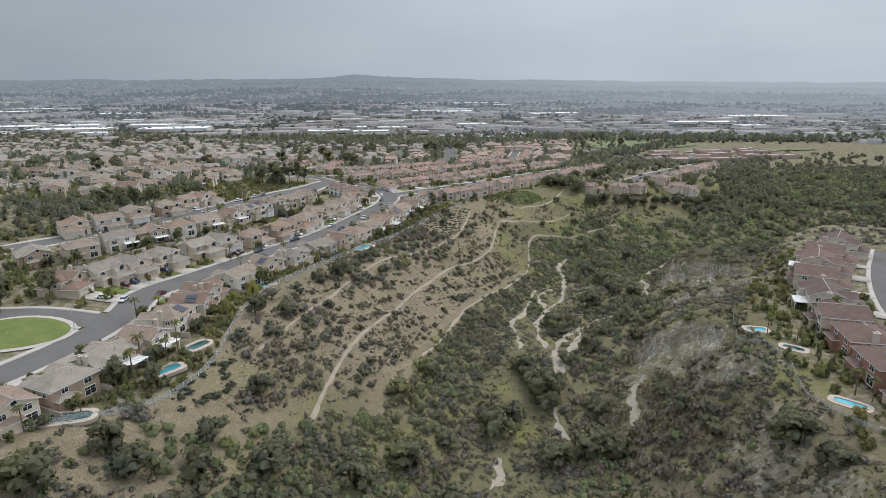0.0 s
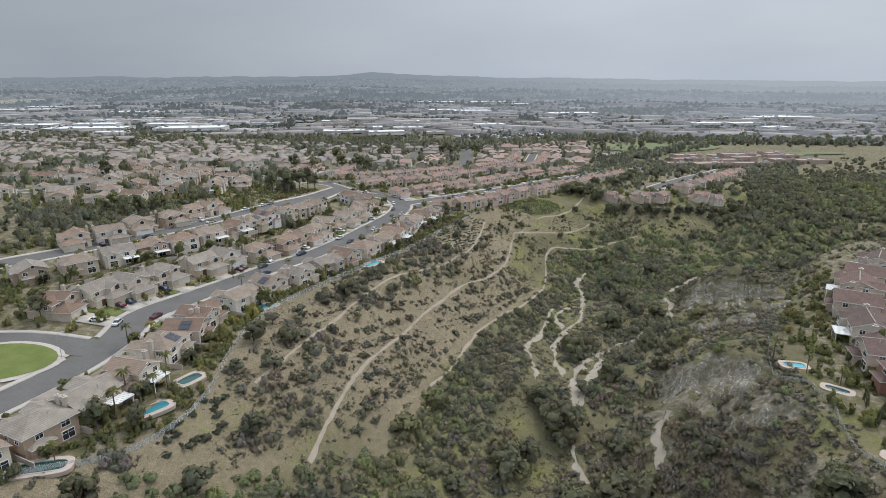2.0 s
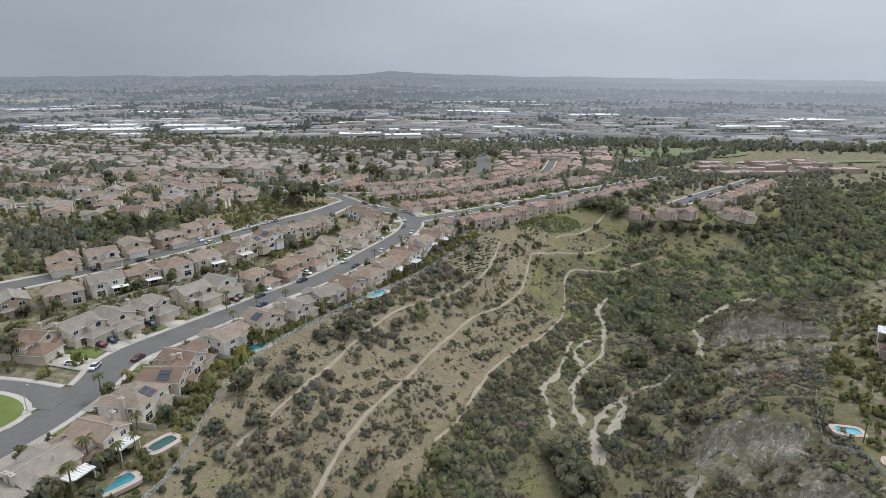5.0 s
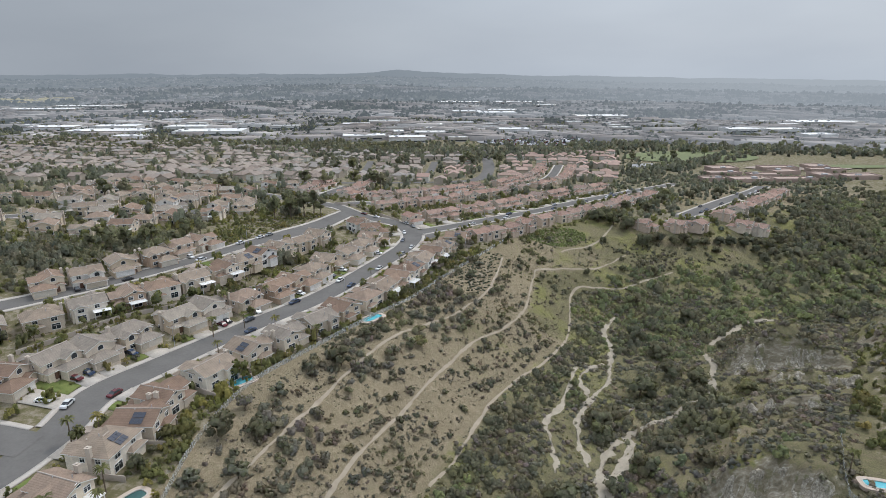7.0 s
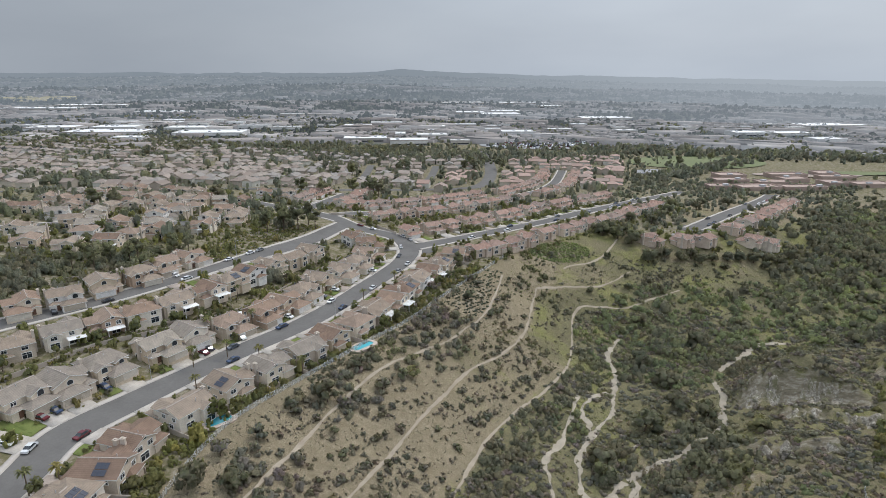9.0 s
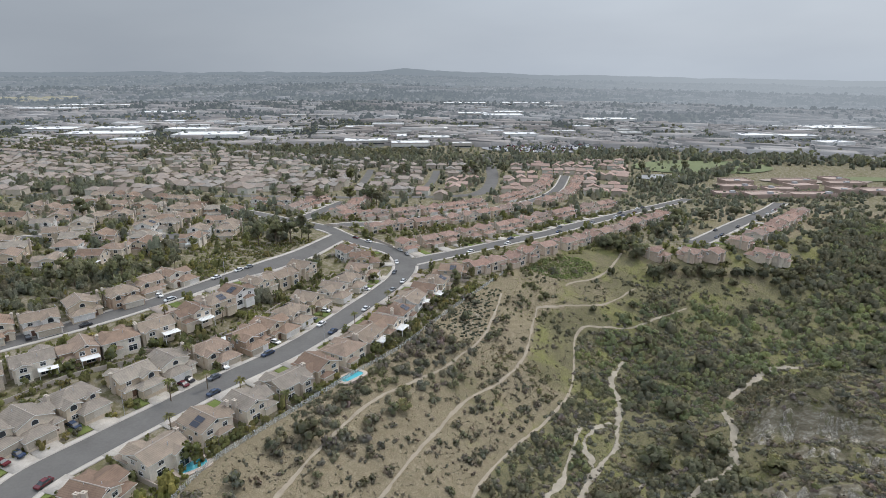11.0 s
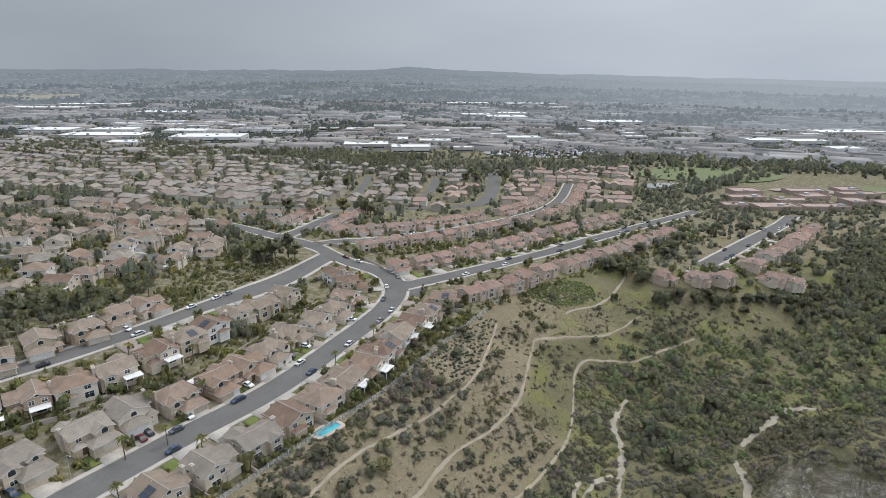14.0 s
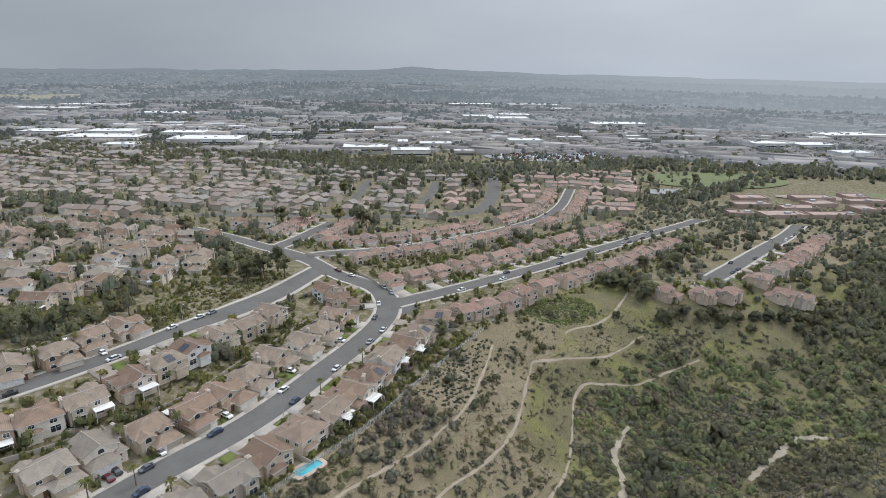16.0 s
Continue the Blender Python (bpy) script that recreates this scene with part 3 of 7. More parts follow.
PATHS = {
    "trail_upper": ([(-76, 150), (-73, 168), (-71, 189), (-68, 215), (-61, 241), (-43, 283), (-35, 308), (-33, 351)], 0.45, 0),
    "trail_middle": ([(-55, 132), (-55, 160), (-53, 181), (-49, 202), (-41, 240), (-35, 264), (-19, 301), (-16, 343), (-12, 353), (17, 374), (34, 396)], 0.5, 0),
    "trail_lower": ([(-34, 185), (-29, 199), (-21, 240), (1, 296), (4, 345), (17, 357), (31, 364), (60, 391)], 0.45, 0),
    "trail_spur": ([(-3, 379), (1, 385), (17, 402), (28, 430)], 0.55, 0),
    "trail_floor": ([(16, 166), (13, 174), (12, 184), (15, 202), (23, 228), (24, 236), (39, 245), (54, 261), (59, 278), (62, 307)], 1.0, 1),
    "trail_east": ([(66, 318), (74, 327), (90, 347), (104, 352)], 1.1, 1),
    "wash_main": ([(10, 215), (7, 231), (8, 246), (12, 258), (19, 274), (22, 306), (20, 321), (26, 342)], 0.95, 1),
    "wash_loop": ([(11, 258), (8, 272), (12, 281), (18, 288)], 0.9, 1),
    "wash_side": ([(0, 206), (-1, 218), (-4, 235), (0, 245), (3, 263), (7, 280)], 0.75, 1),
    "wash_middle": ([(23, 247), (28, 253), (37, 260)], 0.45, 1),
    "wash_low": ([(20, 232), (14, 216), (14, 199), (11, 186)], 1.5, 1),
    "wash_gully": ([(36, 172), (38, 178), (38, 184), (42, 191)], 1.2, 1),
    "wash_bar": ([(-3, 165), (-2, 171), (-2, 177)], 0.8, 1),
    "wash_foot": ([(-7, 141), (-5, 147), (-5, 153)], 1.0, 1),
    "wash_fork": ([(18, 213), (23, 222), (25, 231)], 1.0, 1),
}
PATHLINES = {k: smooth_line(p, 0.9) for k, (p, _, _) in PATHS.items()}

# the rim fence in plan
FENCE_Y = (60, 88, 98, 104, 112, 124, 140, 165, 182, 199, 222, 249, 276, 304, 333, 362, 380)
FENCE_X = (-140, -116, -104, -95, -88, -84, -83.5, -89, -91, -90, -82, -72, -62, -55, -47, -38, -32)

# ---- ground cover: grass, bare pale rock, town ----
rimx = np.interp(YY, SECT_Y, RIM_X)
footx, eastx = np.interp(YY, SECT_Y, FOOT_X), np.interp(YY, SECT_Y, EAST_X)
floorx = np.interp(YY, SECT_Y, FLOOR_X)
patch = value_noise(XX, YY, 45, 21) * 0.5 + value_noise(XX, YY, 16, 22) * 0.35
low_trail = np.interp(YY, [185, 240, 296, 345, 360, 391, 440], [-36, -22, 0, 3, 20, 60, 130])
green = ease((XX - low_trail + 6) / 14) * 0.95 + 0.25 * patch
green = np.maximum(green, ease((150 - YY) / 30) * ease((XX + 75) / 20) * 0.7)
green = np.maximum(green, ease((YY - 330) / 30) * ease((XX + 14) / 10) * (0.64 + 0.62 * patch))
green = np.where(XX > footx, 0.72 + 0.5 * patch - 0.10 * ease((172 - YY) / 20), green)
green = np.where((XX > rimx) & (XX < low_trail), np.maximum(green, 0.30 + 0.42 * patch), green)
middle_trail = np.interp(YY, [230, 264, 301, 343, 353, 374, 396], [-44, -36, -20, -17, -13, 16, 33])
green = np.maximum(green, ease((YY - 285) / 25) * ease((XX - middle_trail) / 5) * ease((425 - YY) / 10) * (0.80 + 0.4 * patch))
green = np.where((XX < rimx) | (YY > 560), 0.35 + 0.35 * patch, green)
gy, gx = np.gradient(ZZ, GY, GX)
steep = np.hypot(gx, gy)
pale = ease((steep - 0.5) / 0.45) * ease((XX - footx + 2) / 6) * ease((340 - YY) / 20) * (0.6 + 0.5 * value_noise(XX, YY, 12, 31))
pale = np.maximum(pale, bare_face(XX, YY) * (0.78 + 0.6 * value_noise(XX, YY + 0.3 * XX, 4.5, 33)))
pale *= ease((-4 - ZZ) / 4)
# a bare ridge and slides below the mesa pools, and the stony bed under the planted mats
ridge = np.abs((XX - 70) * 0.55 + (YY - 172) * 0.83 + 2.5 * value_noise(XX, YY, 9, 34))
pale = np.maximum(pale, ease((3.2 - ridge) / 3) * ease((XX - 46) / 6) * ease((80 - XX) / 5) * 0.75)
pale = np.maximum(pale, ease((1 - np.hypot((XX - 64) / 10, (YY - 146) / 9)) * 2) * (0.55 + 0.5 * value_noise(XX, YY, 5, 35)))
beds = ease((XX - np.interp(YY, (300, 333, 352), (-54, -46, -41))) / 2) * ease((-35 - XX) / 2) * ease((YY - 300) / 3) * ease((353 - YY) / 3)
pale = np.maximum(pale, beds * 0.40)
town = ease((np.where(YY < 385, np.interp(YY, FENCE_Y, FENCE_X), rimx) - 0.5 - XX) / 3) * ease((520 - YY) / 60)
town = np.maximum(town, ease((XX - np.interp(YY, (60, 205, 240, 280, 320, 350, 400), (80, 80, 94, 112, 130, 162, 900))) / 5))
town = np.maximum(town, ease((YY - 430) / 60) * ease((1150 - YY) / 60) * ease((60 - XX + (YY - 480) * 0.55) / 30))
town = np.maximum(town, ease((YY - 600) / 80))
shape = XX.shape
idx = np.arange(XX.size).reshape(shape)
quads = np.stack([idx[:-1, :-1], idx[:-1, 1:], idx[1:, 1:], idx[1:, :-1]], -1).reshape(-1, 4)
ground_me = grid_mesh("ground", np.stack([XX, YY, ZZ], -1).reshape(-1, 3), quads, MAT_GROUND)
# where each ground band starts, and its share of emitted haze
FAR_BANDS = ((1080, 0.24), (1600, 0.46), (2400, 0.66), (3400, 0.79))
mid = np.hypot((XX[:-1, :-1] + XX[1:, 1:]) / 2, (YY[:-1, :-1] + YY[1:, 1:]) / 2).ravel()
slot = np.zeros(len(mid), np.int32)
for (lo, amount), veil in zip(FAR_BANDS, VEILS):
    ground_me.materials.append(hazed_tone("far_land_tone", (0.05, 0.056, 0.04), (0.24, 0.215, 0.175), veil, amount, 0.012))
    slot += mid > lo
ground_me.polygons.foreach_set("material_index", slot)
cover = ground_me.color_attributes.new("cover", "FLOAT_COLOR", "POINT")
rgba = np.stack([np.clip(green, 0, 1), np.clip(pale, 0, 1), np.clip(town, 0, 1), np.ones(shape)], -1)
cover.data.foreach_set("color", rgba.astype(np.float32).ravel())
ground_me.polygons.foreach_set("use_smooth", np.ones(len(quads), bool))
ground = tagged(new("ground", ground_me), "dry tan canyon slopes and yards of one landscape", "ground", kind="structure")

# ---- eroded faces, proud of the slope ----
for ax, ay, bx, by, h, back in SCARPS:
    n = math.hypot(bx - ax, by - ay)
    tx, ty = (bx - ax) / n, (by - ay) / n
    U, D = np.meshgrid(np.arange(-4, n + 4, 0.55), np.arange(-h * 1.5 - 4, 4, 0.55))
    X, Y = ax + tx * U - ty * D, ay + ty * U + tx * D
    u, d = scarp(X, Y, ax, ay, bx, by)
    bare = ease((u + 0.06) / 0.15) * ease((1.06 - u) / 0.15) * ease((h * 1.15 + 1.5 + d) / 4) * ease((1.4 - d) / 1.6)
    bare = bare * np.clip(0.75 + 0.8 * value_noise(X, Y, 8, 17) + 0.5 * value_noise(X, Y, 3, 18), 0, 1)
    crag = 1.3 - 2.0 * np.abs(value_noise(U, D * 0.25, 3.4, 19)) - 1.5 * np.abs(value_noise(U, D * 0.5, 1.7, 20)) + 0.6 * value_noise(X, Y, 1.2, 23)
    Z = ground_z(X, Y) + bare * (0.4 + 1.5 * crag) - 0.7 * ease((0.45 - bare) / 0.3)
    i = np.arange(X.size).reshape(X.shape)
    keep = (bare[:-1, :-1] + bare[1:, 1:]).ravel() > 0.02
    Q = np.stack([i[:-1, :-1], i[:-1, 1:], i[1:, 1:], i[1:, :-1]], -1).reshape(-1, 4)[keep]
    tagged(new("rock_face", grid_mesh("rock_face", np.stack([X, Y, Z], -1).reshape(-1, 3), Q, MAT_ROCK)), "eroded grey sandstone scarp with pale gullies", "rock face", kind="structure")

# ---- asphalt, kerbs and pavements ----
for k, (name, line) in enumerate(LINES.items()):
    half = ROADS[name][1]
    road = ribbon("road", line, half, -half, 0.16 + 0.02 * (k % 5), MAT_ASPHALT, 7)
    tagged(road, "grey asphalt residential street with pale worn patches", "road", kind="structure")
    near = name in ("street_a", "street_b", "street_c", "street_d", "street_f", "street_r", "street_g", "street_h", "street_l")
    if not near:
        continue
    for sgn in (1, -1):
        edge = line + sides(line) * sgn * (half + 0.9)
        free = np.ones(len(edge), bool)
        for other, oline in LINES.items():
            if other != name:
                free &= distance_to(oline, edge[:, 0], edge[:, 1]) > ROADS[other][1] + 0.6
        run = []
        for q in range(len(edge) + 1):
            if q < len(edge) and free[q]:
                run.append(q)
            else:
                if len(run) > 3:
                    walk_strip = ribbon("pavement", line[run], sgn * half, sgn * (half + 1.7), 0.34, MAT_WALK, 3, 0.3)
                    tagged(walk_strip, "pale concrete pavement with a raised kerb", "pavement", kind="structure")
                run = []


def disc(name, cx, cy, r, lift, material, squash=1.0, turn=0.0, n=28):
    a = np.linspace(0, 2 * np.pi, n, endpoint=False)
    rings = np.linspace(0.02, 1, 5)
    P = np.array([[(cx + r * q * (math.cos(t) * math.cos(turn) - squash * math.sin(t) * math.sin(turn)),
                    cy + r * q * (math.cos(t) * math.sin(turn) + squash * math.sin(t) * math.cos(turn))) for t in a] for q in rings])
    z = ground_z(P[..., 0], P[..., 1]) + lift
    V = np.concatenate([P, z[..., None]], 2)
    i = np.arange(len(rings) - 1)[:, None] * n + np.arange(n)[None, :]
    j = np.arange(len(rings) - 1)[:, None] * n + (np.arange(n)[None, :] + 1) % n
    return new(name, grid_mesh(name, V.reshape(-1, 3), np.stack([i, j, j + n, i + n], -1).reshape(-1, 4), material))


for cx, cy, r in ((78, 466, 10.5), (-230, 362, 10), (-83, 372, 10), (-186, 440, 9)):
    tagged(disc("road", cx, cy, r, 0.15, MAT_ASPHALT), "grey asphalt turning circle at a street's end", "road", kind="structure")

for name, line in PATHLINES.items():
    _, w, kind = PATHS[name]
    strip = ribbon("dirt_path", line, w, -w, 0.10, MAT_SAND if kind else MAT_DIRT, 5, 0.0, (1.1 if kind else 0.6) * w, len(name))
    tagged(strip, "pale sandy wash through scrub" if name.startswith("wash") else "pale trodden dirt path along the slope", "path", kind="structure")


# ---- houses ----
def roof_solid(b, x0, x1, y0, y1, z, pitch, style, over=0.5, thick=0.2, caps=None):
    """A hip roof, or a gable whose ridge runs along x or y, with eaves of some thickness and ridge caps."""
    x0, x1, y0, y1 = x0 - over, x1 + over, y0 - over, y1 + over
    z -= over * pitch
    cx, cy, sx, sy = (x0 + x1) / 2, (y0 + y1) / 2, x1 - x0, y1 - y0
    if style == "hip":
        style_x = sx >= sy
        h = min(sx, sy) / 2
        ends = [(x0 + h, cy), (x1 - h, cy)] if style_x else [(cx, y0 + h), (cx, y1 - h)]
    else:
        style_x = style == "gx"
        h = (sy if style_x else sx) / 2
        ends = [(x0, cy), (x1, cy)] if style_x else [(cx, y0), (cx, y1)]
    top = z + h * pitch
    v = [(x0, y0, z), (x1, y0, z), (x1, y1, z), (x0, y1, z), (*ends[0], top), (*ends[1], top)]
    faces = [(0, 1, 5, 4), (2, 3, 4, 5), (1, 2, 5), (3, 0, 4)] if style_x else [(1, 2, 5, 4), (3, 0, 4, 5), (0, 1, 4), (2, 3, 5)]
    rim = (0, 1, 2, 3)
    if style != "hip":
        faces = faces[:2]
        rim = (0, 1, 5, 2, 3, 4) if style_x else (1, 2, 5, 3, 0, 4)
    low = [(p[0], p[1], p[2] - thick) for p in v]
    if caps is not None:
        caps.tube(v[4], v[5], 0.17, 0.17, 6)
    edge = [(a, 6 + a, 6 + c, c) for a, c in zip(rim, rim[1:] + rim[:1])]
    b.add(v + low, faces + [tuple(6 + i for i in reversed(f)) for f in faces] + edge)
    b.second += range(len(b.f) - len(edge), len(b.f))
    return top


def gable_infill(b, x0, x1, y0, y1, z, pitch, style):
    if style == "gx":
        h = (y1 - y0) / 2 * pitch - 0.04
        c = (y0 + y1) / 2
        b.add([(x0, y0, z), (x0, y1, z), (x0, c, z + h), (x1, y0, z), (x1, y1, z), (x1, c, z + h)], [(0, 2, 1), (3, 4, 5), (0, 3, 5, 2), (1, 2, 5, 4)])
    elif style == "gy":
        h = (x1 - x0) / 2 * pitch - 0.04
        c = (x0 + x1) / 2
        b.add([(x0, y0, z), (x1, y0, z), (c, y0, z + h), (x0, y1, z), (x1, y1, z), (c, y1, z + h)], [(0, 1, 2), (3, 5, 4), (0, 2, 5, 3), (1, 4, 5, 2)])


WINDOW_MESHES = {}


def arch_outline(w, h, grow):
    r = w / 2 + grow
    return [(-r, -grow), (r, -grow)] + [(r * math.cos(a), h + r * 0.8 * math.sin(a)) for a in (math.pi * i / 7 for i in range(8))]


def prism(outline, y0, y1):
    n = len(outline)
    return Build().add([(x, y, z) for y in (y0, y1) for x, z in outline], [tuple(range(n)), tuple(range(n, 2 * n))[::-1]] + [(i, n + i, n + (i + 1) % n, (i + 1) % n) for i in range(n)])


def window_meshes(w, h, arch):
    if (w, h, arch) not in WINDOW_MESHES:
        if arch:
            f, p = prism(arch_outline(w, h, 0.14), -0.07, 0.05), prism(arch_outline(w, h, 0.0), -0.10, -0.05)
        else:
            t = 0.13
            rects = [[(-w / 2 - g, y, -g), (w / 2 + g, y, -g), (w / 2 + g, y, h + g), (-w / 2 - g, y, h + g)] for g, y in ((t, 0.05), (t, -0.10), (0, -0.10), (0, 0.05))]
            f = Build().add(sum(rects, []), [(a * 4 + i, a * 4 + (i + 1) % 4, (a + 1) * 4 + (i + 1) % 4, (a + 1) * 4 + i) for a in range(3) for i in range(4)])
            f.box(-0.04, -0.06, 0, 0.04, 0.03, h).box(-w / 2, -0.07, h * 0.66, w / 2, 0.02, h * 0.66 + 0.05)
            p = Build().box(-w / 2, -0.035, 0, w / 2, 0.0, h)
        WINDOW_MESHES[w, h, arch] = f.mesh("window", MAT_TRIM), p.mesh("pane", MAT_GLASS)
    return WINDOW_MESHES[w, h, arch]


def window(root, x, y, z, w, h, turn=0, arch=False):
    fm, pm = window_meshes(w, h, arch)
    frame_ob = part("window", fm, None, root)
    frame_ob.matrix_basis = pose(x, y, z, 0, 0, turn)
    part("pane", pm, None, frame_ob)


def garage_door(root, x, y, w):
    """Ribbed sectional door in one piece."""
    prof = [(0.06, 0.0)]
    for i in range(4):
        prof += [(-0.08, 0.02 + i * 0.55), (-0.08, 0.50 + i * 0.55), (-0.04, 0.53 + i * 0.55)]
    prof += [(0.06, 2.2)]
    n = len(prof)
    b = Build().add([(q, yy, z) for q in (-w / 2, w / 2) for yy, z in prof], [tuple(range(n)), tuple(range(n, 2 * n))[::-1]] + [(i, n + i, n + (i + 1) % n, (i + 1) % n) for i in range(n)])
    part("garage_door", b, MAT_GARAGE, root, "panelled garage door").matrix_basis = pose(x, y, 0)


# the four plans of the tract, for a garage at +x: name of the roof, x0, x1, y0, y1, eaves, style, how far the roof runs back
PLANS = (
    (("roof", -3.9, 5.6, -3.4, 7.4, 5.2, "gy", 0), ("wing_roof", -5.8, 0.5, -0.6, 5.8, 4.9, "gx", 0),
     ("garage_roof", -2.4, 5.7, -7.4, -3.4, 2.75, "hip", 1.9), ("porch_roof", -5.5, -2.6, -5.0, -1.0, 2.9, "hip", 0), ("bay_roof", -3.0, 1.6, 5.6, 9.0, 2.8, "hip", 0)),
    (("roof", -5.8, 5.8, -2.4, 6.6, 5.2, "gx", 0), ("wing_roof", 0.2, 5.6, -4.6, 2.1, 5.2, "gy", 0),
     ("garage_roof", -2.2, 5.8, -7.6, -4.6, 2.75, "hip", 2.2), ("porch_roof", -5.6, -2.4, -4.4, -1.0, 2.8, "hip", 0), ("bay_roof", -5.2, -0.8, 2.4, 8.2, 5.0, "gy", 0)),
    (("roof", -5.8, 5.8, -2.0, 7.4, 5.3, "hip", 0), ("wing_roof", -5.3, -0.9, -4.4, 2.2, 5.1, "gy", 0),
     ("garage_roof", -2.3, 5.7, -7.5, -2.0, 2.75, "hip", 1.2), ("porch_roof", 1.2, 5.2, -3.2, 2.0, 4.9, "gy", 0), ("bay_roof", 0.4, 5.0, 5.0, 8.8, 2.8, "hip", 0)),
    (("roof", -5.7, 1.6, -3.0, 7.7, 5.3, "gy", 0), ("wing_roof", -1.5, 5.8, -1.6, 5.4, 4.8, "gx", 0),
     ("garage_roof", -2.2, 5.8, -7.4, -1.6, 2.75, "hip", 1.4), ("porch_roof", -5.5, -2.5, -4.9, -1.2, 2.8, "gy", 0), ("bay_roof", 0.6, 5.2, 4.4, 8.0, 2.8, "hip", 0)),
)
# windows of each plan: x, y, sill, width, height, turn, arched
PLAN_WINDOWS = (
    ((0.85, -3.4, 4.2, 1.7, 0.7, 0, True), (-4.4, -0.6, 3.3, 1.2, 1.2, 0, False), (-1.8, 7.4, 3.3, 1.5, 1.3, 180, False), (3.2, 7.4, 3.3, 1.8, 1.3, 180, False), (0.8, 7.4, 5.7, 1.2, 0.5, 180, True),
     (3.6, 7.4, 0.2, 2.6, 2.0, 180, False), (5.6, -0.4, 3.4, 1.2, 1.1, 90, False), (5.6, 4.8, 3.4, 1.2, 1.1, 90, False), (5.6, 2.0, 0.9, 1.5, 1.2, 90, False), (-5.8, 1.2, 3.3, 1.2, 1.1, -90, False), (-5.8, 4.2, 0.9, 1.5, 1.2, -90, False)),
    ((2.9, -4.6, 3.9, 1.8, 0.9, 0, True), (-3.4, -2.4, 3.4, 1.5, 1.2, 0, False), (-3.0, 8.2, 3.3, 1.8, 1.3, 180, False), (2.4, 6.6, 3.3, 1.5, 1.3, 180, False), (-3.0, 8.2, 0.2, 2.6, 2.0, 180, False),
     (2.6, 6.6, 0.2, 2.4, 2.0, 180, False), (5.8, 0.2, 3.3, 1.2, 1.1, 90, False), (5.8, 4.4, 3.3, 1.2, 1.1, 90, False), (5.8, 3.0, 0.9, 1.5, 1.2, 90, False), (-5.8, 1.4, 3.3, 1.2, 1.1, -90, False), (-5.8, 3.6, 0.9, 1.5, 1.2, -90, False)),
    ((-3.1, -4.4, 3.6, 1.8, 0.9, 0, True), (3.2, -3.2, 3.9, 1.5, 0.6, 0, True), (-3.1, -4.4, 0.8, 1.8, 1.3, 0, False), (-3.0, 7.4, 3.3, 1.8, 1.3, 180, False), (2.6, 7.4, 3.5, 1.5, 1.2, 180, False),
     (-3.2, 7.4, 0.2, 2.6, 2.0, 180, False), (5.8, 1.6, 3.3, 1.2, 1.1, 90, False), (5.8, 5.2, 3.3, 1.2, 1.1, 90, False), (-5.8, 0.6, 3.3, 1.2, 1.1, -90, False), (-5.8, 4.6, 3.3, 1.2, 1.1, -90, False), (-5.8, 3.0, 0.9, 1.5, 1.2, -90, False)),
    ((-2.0, -3.0, 4.1, 1.6, 0.8, 0, True), (3.4, -1.6, 3.6, 1.2, 0.9, 0, False), (-3.8, 7.7, 3.3, 1.5, 1.3, 180, False), (-0.4, 7.7, 3.3, 1.5, 1.3, 180, False), (-2.0, 7.7, 5.7, 1.2, 0.5, 180, True),
     (-2.6, 7.7, 0.2, 2.6, 2.0, 180, False), (5.8, 0.4, 3.2, 1.2, 1.1, 90, False), (5.8, 3.4, 3.2, 1.2, 1.1, 90, False), (-5.7, 0.2, 3.4, 1.2, 1.1, -90, False), (-5.7, 4.8, 3.4, 1.2, 1.1, -90, False), (-5.7, 2.6, 0.9, 1.5, 1.2, -90, False)),
)


